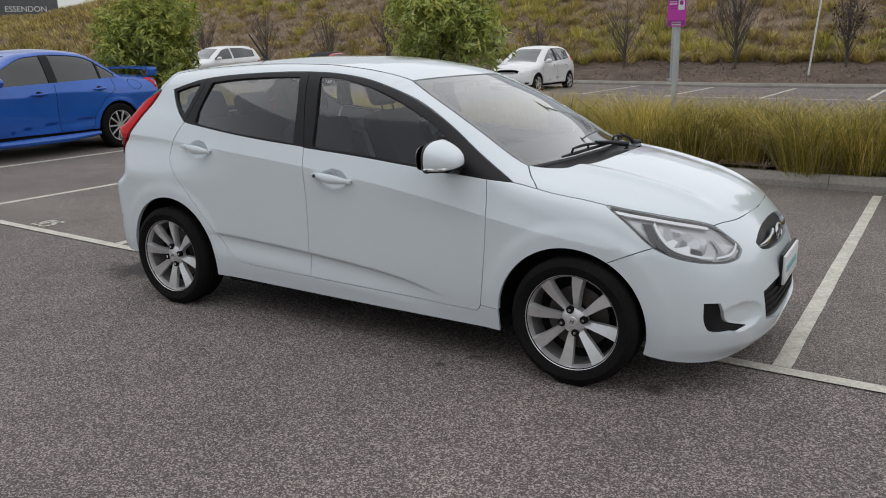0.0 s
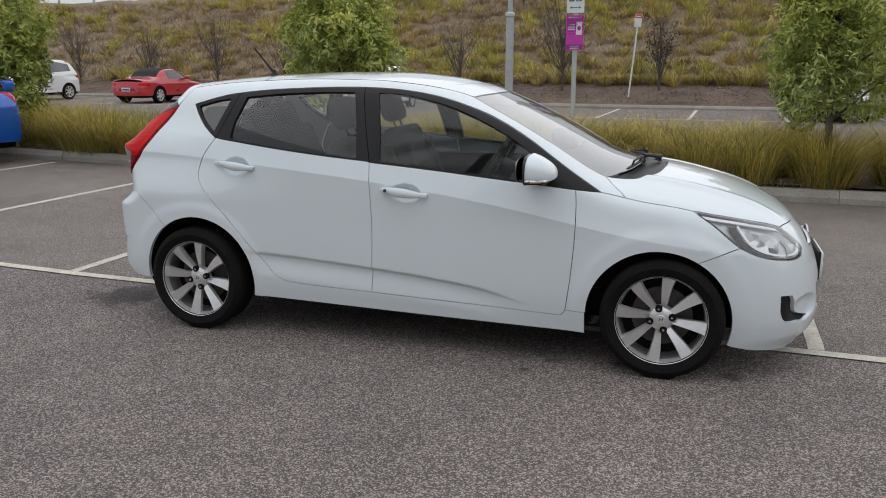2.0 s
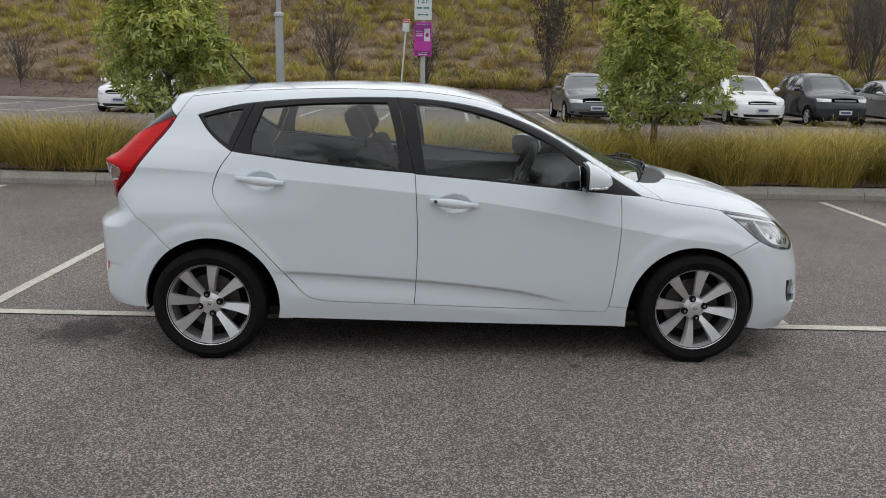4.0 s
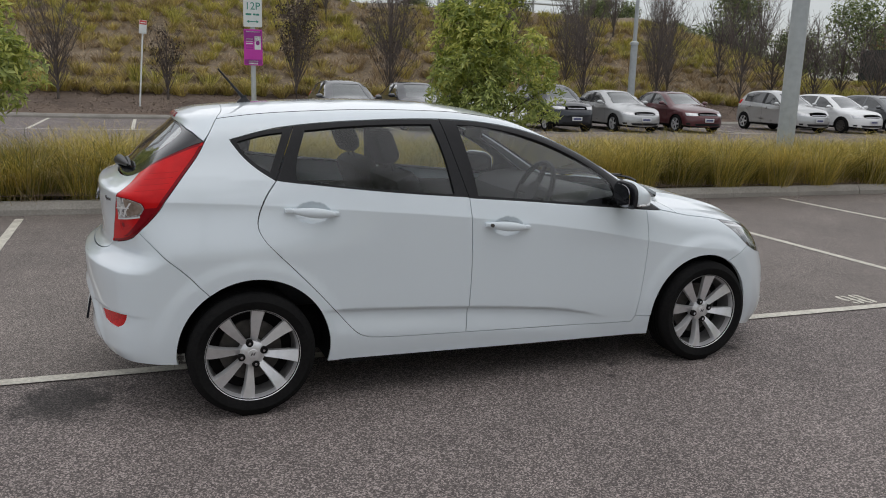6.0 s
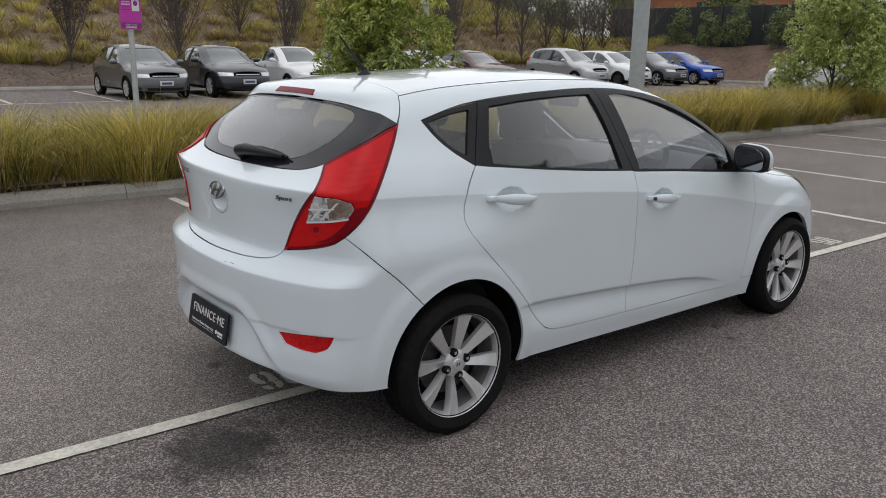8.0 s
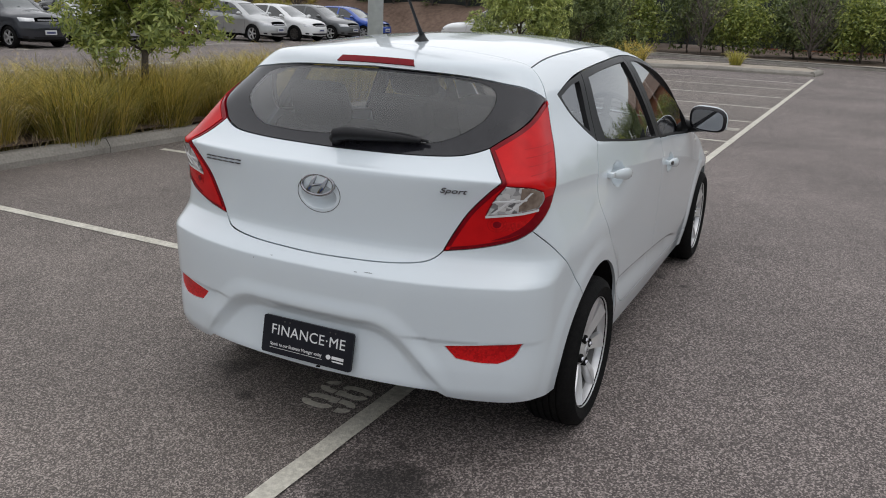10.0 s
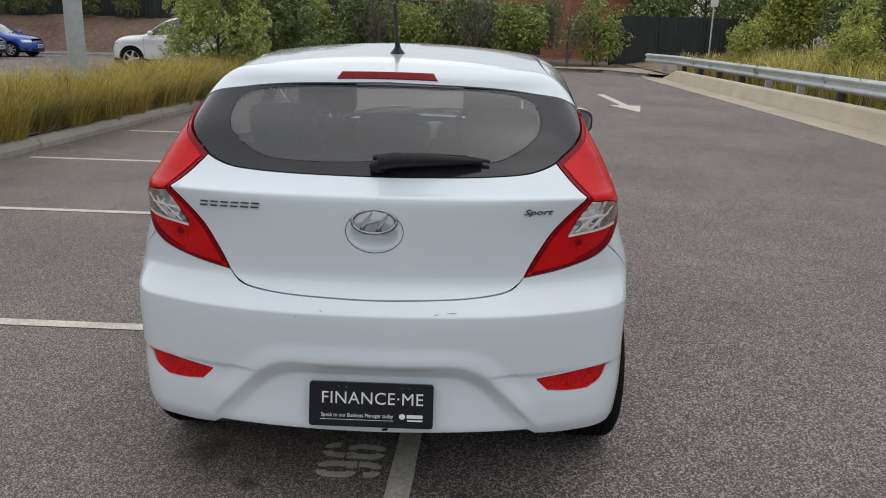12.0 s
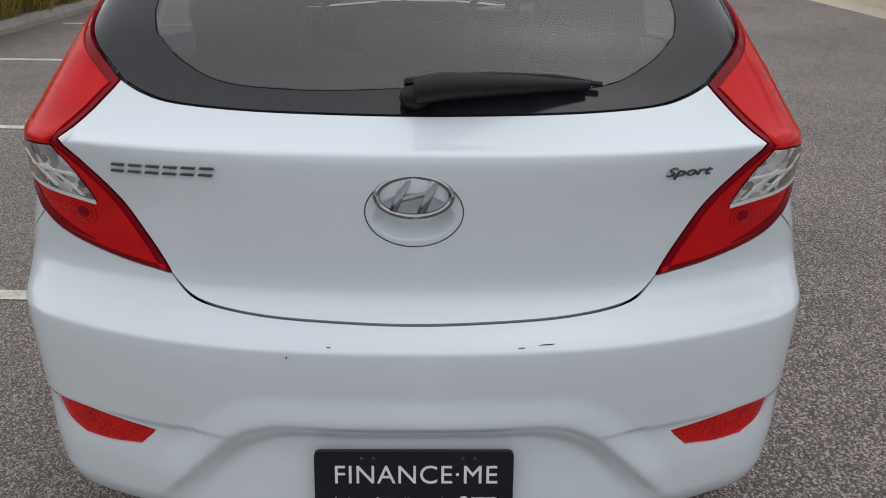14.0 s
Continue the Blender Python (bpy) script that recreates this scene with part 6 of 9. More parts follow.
    arm = [on_glass(y, z, l) for y, z, l in ((0.0, 1.098, 0.030), (-0.05, 1.104, 0.034), (-0.12, 1.108, 0.030), (-0.20, 1.112, 0.024), (-0.31, 1.116, 0.014))]
    tube(bm, arm, [0.025, 0.025, 0.021, 0.016, 0.008], 10)
    c = on_glass(0.0, 1.098, 0.012)
    bmesh.ops.create_uvsphere(bm, u_segments=16, v_segments=10, radius=0.028, matrix=Matrix.Translation(c) @ Matrix.Diagonal((0.8, 1, 0.8, 1)))
    wiper = part("rear_wiper", bm, BLACK_TRIM, car, "black rear wiper parked across the glass")
    bm = bmesh.new()
    tube(bm, [on_glass(y, z, l) for y, z, l in ((0.02, 1.120, 0.014), (-0.12, 1.128, 0.016), (-0.25, 1.126, 0.014), (-0.335, 1.118, 0.012))], [0.008, 0.010, 0.009, 0.005], 6)
    part("wiper_blade", bm, BLACK_TRIM, wiper)

    # door mirrors
    def cap_point(x, y, z, s):
        x2 = x if x > 0 else x * 0.28
        wide_f = 1 - 0.18 * max(0, x)
        return Vector((1.915 + 0.118 * x2 * (1 - 0.15 * z), s * (0.903 + 0.106 * math.copysign(abs(y)**0.72, y) * wide_f - 0.01 * x), 1.008 + (0.073 if z > 0 else 0.060) * math.copysign(abs(z)**(0.75 if z > 0 else 0.6), z) * (1 - 0.28 * max(0, x)) - 0.012 * max(0, x) - 0.01 * (y if s < 0 else -y)))
    for s in (-1, 1):
        bm = bmesh.new()
        bmesh.ops.create_uvsphere(bm, u_segments=28, v_segments=18, radius=1.0)
        for v in bm.verts:
            v.co = cap_point(*v.co, s)
        head = part("door_mirror", bm, WHITE_PAINT, car, "white door mirror with black foot")
        bm = bmesh.new()
        bmesh.ops.create_uvsphere(bm, u_segments=24, v_segments=14, radius=1.0)
        for v in bm.verts:
            x, y, z = v.co
            v.co = Vector((1.894 + 0.018 * x, s * (0.903 + 0.1025 * math.copysign(abs(y)**0.62, y)), 1.007 + 0.0700 * math.copysign(abs(z)**0.65, z) - 0.01 * (y if s < 0 else -y)))
        part("mirror_frame", bm, GLOSS_BLACK, head)
        bm = bmesh.new()
        prism(bm, [(s * 0.903 + 0.088 * math.copysign(abs(math.cos(a))**0.6, math.cos(a)), 1.006 + 0.056 * math.copysign(abs(math.sin(a))**0.65, math.sin(a)) + 0.008 * math.cos(a)) for a in np.linspace(0, math.tau, 28, endpoint=False)], 0.004, Matrix(((0, 0, -1, 1.876), (1, 0, 0, 0), (0, 1, 0, 0), (0, 0, 0, 1))))
        # the glass is set towards the driver and a little down
        pivot = Vector((1.876, s * 0.903, 1.006))
        bmesh.ops.transform(bm, matrix=Matrix.Translation(pivot + Vector((-0.009, 0, 0))) @ pose(0, 0, 0, 0, -3, 7 * s) @ Matrix.Translation(-pivot), verts=bm.verts)
        part("mirror_glass", bm, MIRROR_GLASS, head, "silvered mirror glass", smooth=False)
        bm = bmesh.new()
        tube(bm, [(1.965, s * 0.725, 0.955), (1.955, s * 0.80, 0.951), (1.945, s * 0.875, 0.965)], [0.042, 0.034, 0.036], 10)
        part("mirror_foot", bm, BLACK_TRIM, head)
        bm = bmesh.new()
        lo = [cap_point(x, math.sqrt(max(0.0, 1 - x * x - 0.20)), -0.447, s) + Vector((0, s * 0.001, 0)) for x in np.linspace(-0.45, 0.72, 12)]
        tube(bm, lo, [0.003] + [0.0075] * 10 + [0.003], 6)
        part("indicator", bm, CLEAR_LENS, head, "clear indicator strip")
        bm = bmesh.new()
        lo = [cap_point(x, math.sqrt(max(0.0, 1 - x * x - 0.52)), -0.721, s) for x in np.linspace(-0.40, 0.55, 12)]
        tube(bm, lo, [0.003] + [0.008] * 10 + [0.003], 6)
        part("lower_trim", bm, BLACK_TRIM, head, "black lower edge")
        if s < 0:
            head.matrix_basis = Matrix.Translation((0.030, 0.0, 0.0))
        else:   # this one is folded in
            hinge = Vector((1.95, 0.80, 0))
            head.matrix_basis = Matrix.Translation(hinge) @ pose(0, 0, 0, 0, 0, 62) @ Matrix.Translation(-hinge)

    # wheels and wheel wells
    for x in WHEELS:
        for s in (-1, 1):
            wheel(car, x, s * 0.838, s > 0)
    for c in (CR, CF):
        for s in (-1, 1):
            bm = bmesh.new()
            n = 28
            rows = [[bm.verts.new((c + 0.362 * math.cos(a), s * min(y, float(side_wide(np.array(c + 0.362 * math.cos(a)), np.array(0.296 + 0.362 * math.sin(a)))) - 0.022), 0.296 + 0.362 * math.sin(a))) for a in np.linspace(radians(-14), radians(188), n)] for y in (0.84, 0.55)]
            for i in range(n - 1):
                bm.faces.new((rows[0][i], rows[0][i + 1], rows[1][i + 1], rows[1][i]))
            bm.faces.new(rows[1])
            part("wheel_well", bm, UNDERSIDE, car, "black plastic wheel-arch liner")
    bm = bmesh.new()
    box(bm, (-0.30, -0.50, 0.22), (3.10, 0.50, 0.36), 0.05)
    box(bm, (-0.52, -0.52, 0.27), (-0.28, 0.52, 0.42), 0.03)
    box(bm, (0.40, -0.66, 0.165), (2.20, 0.66, 0.24), 0.03)
    box(bm, (2.18, -0.48, 0.175), (3.02, 0.48, 0.30), 0.03)
    box(bm, (0.42, -0.785, 0.190), (2.16, 0.785, 0.30), 0.03)
    box(bm, (-0.58, -0.46, 0.40), (-0.50, 0.46, 0.70), 0.03)
    box(bm, (2.95, -0.55, 0.28), (3.15, 0.55, 0.60), 0.04)
    box(bm, (2.20, -0.52, 0.30), (3.0, 0.52, 0.76), 0.04)
    part("underbody", bm, UNDERSIDE, car)
    bm = bmesh.new()
    tube(bm, [(-0.20, 0.40, 0.25), (-0.40, 0.40, 0.255), (-0.47, 0.40, 0.252)], 0.022, 10)
    box(bm, (-0.46, 0.15, 0.19), (-0.22, 0.62, 0.30), 0.05)
    part("exhaust", bm, DARK_METAL, car)

    # cabin: tub, roof lining, dash, steering wheel, seats
    bm = bmesh.new()
    box(bm, (0.42, -0.70, 0.30), (2.1, 0.70, 0.42), 0.03)
    box(bm, (-0.42, -0.50, 0.34), (0.42, 0.50, 0.46), 0.03)
    for s in (-1, 1):
        box(bm, (0.44, s * 0.755 - 0.035, 0.36), (2.10, s * 0.755 + 0.012, 0.90), 0.02)
    for s in (-1, 1):
        for x0, x1 in ((1.10, 2.05), (0.42, 1.05)):
            box(bm, (x0, s * 0.715 - 0.035, 0.66), (x1, s * 0.715 + 0.03, 0.735), 0.02)
    part("cabin_tub", bm, DASH, car)
    bm = bmesh.new()
    v = []
    for x in np.linspace(-0.03, 1.48, 16):
        row = []
        for y in np.linspace(-0.5, 0.5, 11):
            z = float(top_mid(np.array(x)) - top_crown(np.array(x)) * abs(y)**2.1) - 0.035
            row.append(bm.verts.new((x, y, z)))
        v.append(row)
    for a, b in zip(v, v[1:]):
        for i in range(10):
            bm.faces.new((a[i], a[i + 1], b[i + 1], b[i]))
    part("roof_lining", bm, LINING, car)
    bm = bmesh.new()
    rows = []
    for y in np.linspace(-0.68, 0.68, 13):
        prof = [(2.28, 0.90), (2.12, 0.955), (1.95, 0.965), (1.80, 0.945), (1.73, 0.90), (1.72, 0.80), (1.80, 0.66), (1.86, 0.45)]
        hump = 0.03 * math.exp(-((y + 0.36) / 0.17)**2)
        rows.append([bm.verts.new((x + 0.04 * (y / 0.7)**2, y, z + (hump if x < 2.0 and z > 0.85 else 0))) for x, z in prof])
    for a, b in zip(rows, rows[1:]):
        for i in range(7):
            bm.faces.new((a[i], a[i + 1], b[i + 1], b[i]))
    dash = part("dashboard", bm, DASH, car)
    bm = bmesh.new()
    box(bm, (1.20, -0.11, 0.42), (1.80, 0.11, 0.60), 0.04)
    box(bm, (1.55, -0.10, 0.55), (1.78, 0.10, 0.86), 0.03)
    part("centre_console", bm, DASH, car)
    sw = Matrix.Translation((1.66, -0.37, 0.955)) @ pose(0, 0, 0, 0, -65, 0)
    bm = bmesh.new()
    n = 32
    rings = [[bm.verts.new(sw @ Vector(((0.18 + 0.016 * math.cos(q)) * math.cos(a), (0.18 + 0.016 * math.cos(q)) * math.sin(a), 0.016 * math.sin(q)))) for q in np.linspace(0, math.tau, 8, endpoint=False)] for a in np.linspace(0, math.tau, n, endpoint=False)]
    for i in range(n):
        for k in range(8):
            bm.faces.new((rings[i][k], rings[(i + 1) % n][k], rings[(i + 1) % n][(k + 1) % 8], rings[i][(k + 1) % 8]))
    for a in (0, 180, 270):
        box(bm, (0.03, -0.022, -0.012), (0.175, 0.022, 0.006), 0.005, sw @ pose(0, 0, 0, 0, 0, a + 90))
    rod(bm, sw @ Vector((0, 0, -0.12)), sw @ Vector((0, 0, 0.012)), 0.055, 0.062, 16)
    part("steering_wheel", bm, BLACK_TRIM, car, "black steering wheel on the right side")

    def seat(x, y, wide, back_lean, rear=False):
        ob = new("rear_seat" if rear else "front_seat")
        ob.parent = car
        bm = bmesh.new()
        box(bm, (x, y - wide / 2, 0.45), (x + 0.50, y + wide / 2, 0.60), 0.05)
        part("cushion", bm, SEAT_CLOTH, ob)
        bm = bmesh.new()
        m = Matrix.Translation((x + 0.05, y, 0.52)) @ pose(0, 0, 0, 0, -back_lean, 0)
        box(bm, (-0.07, -wide / 2, 0.0), (0.07, wide / 2, 0.62), 0.05, m)
        if not rear:
            for s in (-1, 1):
                box(bm, (-0.03, s * (wide / 2 - 0.03) - 0.035, 0.08), (0.11, s * (wide / 2 - 0.03) + 0.035, 0.50), 0.03, m)
        part("backrest", bm, SEAT_CLOTH, ob)
        for hy in ((0,) if not rear else (-0.38, 0.0, 0.38)):
            bm = bmesh.new()
            top = 0.0 if not rear else -0.06
            box(bm, (-0.05, hy - 0.13, 0.66 + top), (0.055, hy + 0.13, 0.85 + top - (0.03 if rear and hy == 0 else 0)), 0.045, m)
            for q in (-0.06, 0.06):
                rod(bm, m @ Vector((0, hy + q, 0.58)), m @ Vector((0, hy + q, 0.70 + top)), 0.006)
            part("headrest", bm, SEAT_CLOTH, ob)
        return ob
    seat(0.98, -0.37, 0.50, 22)
    seat(0.98, 0.37, 0.50, 22)
    seat(0.18, 0.0, 1.26, 24, rear=True)
    bm = bmesh.new()
    box(bm, (-0.40, -0.52, 0.86), (0.02, 0.52, 0.90), 0.01)
    part("parcel_shelf", bm, DASH, car)
    bm = bmesh.new()
    box(bm, (1.43, -0.11, 1.235), (1.45, 0.11, 1.300), 0.010)
    rod(bm, (1.45, 0, 1.28), (1.53, 0, 1.318), 0.010)
    part("inner_mirror", bm, BLACK_TRIM, car)
    for s in (-1, 1):
        bm = bmesh.new()
        box(bm, (1.24, s * 0.34 - 0.15, 1.318), (1.40, s * 0.34 + 0.15, 1.330), 0.005, pose(0, 0, 0))
        part("sun_visor", bm, LINING, car)
    return car


hatchback()
# ---- posts, signs, rail, fence, house ----
GALV = surface("galvanised_steel", (0.42, 0.45, 0.45), (0.56, 0.59, 0.59), rough=0.5, metal=0.4, grain=18, spots=2.5, random=0.05)
POLE_GREY = surface("grey_painted_pole", (0.33, 0.36, 0.37), (0.43, 0.46, 0.47), rough=0.5, grain=12, spots=1.5)
SIGN_WHITE = surface("sign_white", (0.66, 0.69, 0.68), (0.74, 0.77, 0.76), rough=0.45, grain=20, spots=6)
SIGN_PINK = surface("sign_pink", (0.50, 0.035, 0.36), (0.58, 0.05, 0.42), rough=0.45, grain=20, spots=6)
SIGN_PURPLE = surface("sign_purple", (0.26, 0.02, 0.22), (0.32, 0.03, 0.27), rough=0.45, grain=20, spots=6)
SIGN_GREEN = surface("sign_green", (0.02, 0.22, 0.16), (0.03, 0.26, 0.19), rough=0.5, grain=20, spots=6)
SIGN_RED = surface("sign_red", (0.52, 0.05, 0.05), (0.6, 0.08, 0.07), rough=0.5, grain=20, spots=6)
FENCE_DARK = surface("dark_fence_paint", (0.018, 0.022, 0.022), (0.035, 0.042, 0.04), rough=0.7, grain=10, spots=1.2)
BRICK = surface("orange_brick", (0.30, 0.115, 0.06), (0.42, 0.18, 0.10), rough=0.85, grain=9, spots=1.4, bump=0.5, bump_size=14)
TILES = surface("roof_tiles", (0.12, 0.075, 0.055), (0.22, 0.145, 0.11), rough=0.8, grain=8, spots=1.1, random=0.05)

FACE = Matrix(((1, 0, 0), (0, 0, -1), (0, 1, 0))).to_4x4()   # flat signs stand up and face -y


def plaque(bm, w, h, r=0.012):
    return prism(bm, [(sx * (w / 2 - r) + r * math.cos(a) * sx, sy * (h / 2 - r) + r * math.sin(a) * sy) for sx, sy, seq in ((1, 1, (0, 45, 90)), (-1, 1, (90, 45, 0)), (-1, -1, (0, 45, 90)), (1, -1, (90, 45, 0))) for a in [radians(d) for d in seq]], 0.004)


def sign_post():
    s = thing("sign_post", pose(1.09, 6.06, 0.09), "galvanised post with a white parking sign above a pink one", "sign post")
    bm = bmesh.new()
    rod(bm, (0, 0, 0), (0, 0, 2.60), 0.031, sides=16)
    part("post", bm, GALV, s)
    turn = pose(0, 0, 0, 0, 0, -4)

    def board(name, z, w, h, material, label):
        bm = bmesh.new()
        plaque(bm, w, h)
        m = turn @ Matrix.Translation((0, -0.036, z)) @ FACE
        bmesh.ops.transform(bm, matrix=m, verts=bm.verts)
        return part(name, bm, material, s, label, smooth=False), m

    def bar(parent, m, x, y, w, h, material, name="printed_bar"):
        bm = bmesh.new()
        prism(bm, ((x - w / 2, y - h / 2), (x + w / 2, y - h / 2), (x + w / 2, y + h / 2), (x - w / 2, y + h / 2)), 0.0055, m)
        part(name, bm, material, parent, smooth=False)
    white, m = board("parking_sign", 2.245, 0.225, 0.40, SIGN_WHITE, "white sign with green parking hours")
    words("sign_words", "12P", 0.125, 0.0006, SIGN_GREEN, white, m @ pose(0, 0.045, 0.005), width=0.98)
    for x, w in ((-0.05, 0.07), (0.02, 0.03), (0.06, 0.035)):
        bar(white, m, x, -0.05, w, 0.022, SIGN_GREEN)
    bm = bmesh.new()
    prism(bm, ((-0.075, -0.135), (-0.045, -0.117), (-0.045, -0.130), (0.045, -0.130), (0.045, -0.117), (0.075, -0.135), (0.045, -0.153), (0.045, -0.140), (-0.045, -0.140), (-0.045, -0.153)), 0.0055, m)
    part("sign_arrow", bm, SIGN_GREEN, white, smooth=False)
    pink, m = board("pay_sign", 1.80, 0.225, 0.435, SIGN_PINK, "pink and purple sign with small white print")
    bar(pink, m, 0, 0.135, 0.21, 0.13, SIGN_PURPLE)
    bar(pink, m, 0, -0.175, 0.21, 0.06, SIGN_PURPLE)
    bar(pink, m, 0, 0.188, 0.17, 0.014, SIGN_WHITE)
    for k in range(5):
        bar(pink, m, -0.045, 0.10 - 0.028 * k, 0.085, 0.011, SIGN_PURPLE if k > 2 else SIGN_WHITE)
    bar(pink, m, 0.055, 0.055, 0.075, 0.16, SIGN_WHITE)
    bm = bmesh.new()
    prism(bm, [(0.055 + 0.024 * math.cos(a), 0.055 + 0.028 * math.sin(a)) for a in np.linspace(0, math.tau, 16, endpoint=False)], 0.0062, m)
    part("printed_spot", bm, SIGN_PURPLE, pink, smooth=False)
    bar(pink, m, 0, -0.168, 0.12, 0.016, SIGN_WHITE)
    bar(pink, m, 0, -0.195, 0.11, 0.018, SIGN_WHITE)
    for z in (2.335, 2.155, 1.925, 1.675):
        bm = bmesh.new()
        box(bm, (-0.036, -0.036, z - 0.012), (0.036, 0.034, z + 0.012), 0.004)
        part("clamp", bm, GALV, s)


sign_post()


def far_sign():
    s = thing("small_sign_post", pose(0.22, 25.1, hill(0.22, 25.1) - 0.05), "thin leaning post with a small white and red sign", "sign post")
    s.matrix_basis = s.matrix_basis @ pose(0, 0, 0.12, 0, 4.6, 0)
    bm = bmesh.new()
    rod(bm, (0, 0, 0), (0, 0, 2.75), 0.028, sides=10)
    part("post", bm, SIGN_WHITE, s)
    bm = bmesh.new()
    box(bm, (-0.12, -0.045, 2.40), (0.12, -0.035, 2.84), 0.004)
    b = part("sign_board", bm, SIGN_WHITE, s)
    bm = bmesh.new()
    box(bm, (-0.11, -0.05, 2.70), (0.11, -0.044, 2.83), 0.002)
    part("printed_bar", bm, SIGN_RED, b)
    bm = bmesh.new()
    box(bm, (-0.08, -0.052, 2.74), (0.08, -0.049, 2.77), 0.001)
    part("printed_bar", bm, SIGN_WHITE, b)


far_sign()


def lamp_post(x, y, z, r0, r1, collar, label):
    s = thing("lamp_post", pose(x, y, z), label, "lamp post", "car park lamp posts")
    bm = bmesh.new()
    tube(bm, [(0, 0, 0), (0, 0, collar), (0, 0, collar + 0.02)], [r0, r0 * 0.93, r0 * 0.93], 20)
    part("lower_shaft", bm, POLE_GREY, s)
    bm = bmesh.new()
    rod(bm, (0, 0, collar + 0.01), (0, 0, 8.5), r1, r1 * 0.75, 20)
    part("upper_shaft", bm, POLE_GREY, s)
    bm = bmesh.new()
    lathe(bm, [(r0 * 0.95, 0), (r0 * 1.15, 0.01), (r0 * 1.15, 0.10), (r0 * 0.95, 0.13), (r1, 0.16)], 20)
    bmesh.ops.rotate(bm, verts=bm.verts, cent=(0, 0, 0), matrix=Matrix.Rotation(radians(90), 3, "X"))
    bmesh.ops.translate(bm, verts=bm.verts, vec=(0, 0, collar - 0.05))
    part("collar", bm, GALV, s)
    bm = bmesh.new()
    rod(bm, (0, 0, -0.02), (0, 0, 0.06), r0 * 1.7, sides=16)
    part("base_flange", bm, GALV, s)
    bm = bmesh.new()
    box(bm, (-0.2, -0.9, 8.4), (0.2, 0.3, 8.52), 0.04)
    part("lamp_head", bm, POLE_GREY, s)


lamp_post(9.62, 5.80, 0.08, 0.138, 0.12, 4.2, "thick grey steel lamp post in the grass island")
lamp_post(-4.08, 24.85, 0.2, 0.15, 0.085, 3.05, "grey lamp post with a collar in the mulch strip")
lamp_post(19.6, 24.6, 0.4, 0.15, 0.085, 2.85, "grey lamp post with a collar behind the parked cars")


def guard_rail():
    s = thing("guard_rail", pose(0, 0, 0), "galvanised corrugated guard rail on short posts", "guard rail")
    prof = [(0.0, 0.50), (0.03, 0.515), (0.075, 0.55), (0.075, 0.58), (0.025, 0.63), (0.025, 0.68), (0.075, 0.73), (0.075, 0.76), (0.03, 0.795), (0.0, 0.81)]
    for i in range(17):
        x0, x1 = (28.8 if i == 0 else 30.0 - 4.0 * i), 26.0 - 4.0 * i - 0.06
        y0 = -7.5
        v, f = [], []
        ring = [(y0 + a, b) for a, b in prof] + [(y0 + a - 0.004, b) for a, b in prof[::-1]]
        m = len(ring)
        xs_ = (x0, x1)
        for x in xs_:
            v += [(x, y if x < 28 else y + 0.5, z) for y, z in ring]
        f = [(k, (k + 1) % m, m + (k + 1) % m, m + k) for k in range(m)]
        part("rail_length", mesh_of("rail_length", v, f, GALV, smooth=False), GALV, s)
        for xp in (x0 - 0.6, x0 - 2.6):
            bm = bmesh.new()
            box(bm, (xp - 0.06, y0 - 0.16, 0.1), (xp + 0.06, y0 - 0.01, 0.74), 0.006)
            part("rail_post", bm, DARK_METAL if i % 3 else GALV, s)


guard_rail()


def rail_sign():
    s = thing("marker_post", pose(24.0, -7.95, 0.2), "thin pale post with a small plate behind the guard rail", "sign post")
    bm = bmesh.new()
    rod(bm, (0, 0, 0), (0, 0, 3.0), 0.025, sides=10)
    part("post", bm, GALV, s)
    bm = bmesh.new()
    box(bm, (-0.03, -0.12, 2.2), (-0.024, 0.12, 2.85), 0.002)
    part("plate", bm, SIGN_WHITE, s)


rail_sign()


def fence(name, a, b, z, high, label):
    s = thing(name, pose(0, 0, 0), label, "fence")
    a, b = Vector((*a, z)), Vector((*b, z))
    d = b - a
    n = max(1, round(d.length / 2.4))
    yaw = math.degrees(math.atan2(d.y, d.x))
    L = d.length / n
    for i in range(n):
        p = a + d * i / n
        m = Matrix.Translation(p) @ pose(0, 0, 0, 0, 0, yaw)
        bm = bmesh.new()
        k = 12
        pts = []
        for q in range(k * 2):
            x = L * q / (k * 2 - 1)
            pts.append((x, 0.02 if q % 2 else 0.0))
        lo = [bm.verts.new(m @ Vector((x, y, 0))) for x, y in pts]
        hi = [bm.verts.new(m @ Vector((x, y, high))) for x, y in pts]
        for q in range(len(pts) - 1):
            bm.faces.new((lo[q], lo[q + 1], hi[q + 1], hi[q]))
        part("fence_panel", bm, FENCE_DARK, s, smooth=False)
        bm = bmesh.new()
        box(bm, (-0.05, -0.05, -0.2), (0.05, 0.06, high + 0.05), 0.008, m)
        part("fence_post", bm, FENCE_DARK, s)
    return s


fence("fence", (38.6, 30), (38.6, 10.5), 1.55, 2.3, "tall dark sheet fence on top of the earth bank")
fence("fence", (38.6, 10.5), (41.5, -4.0), 0.3, 2.6, "tall dark sheet fence behind the hedge")
fence("fence", (34.8, -6.6), (36.5, -13.5), 0.15, 2.15, "tall dark sheet fence past the end of the guard rail")


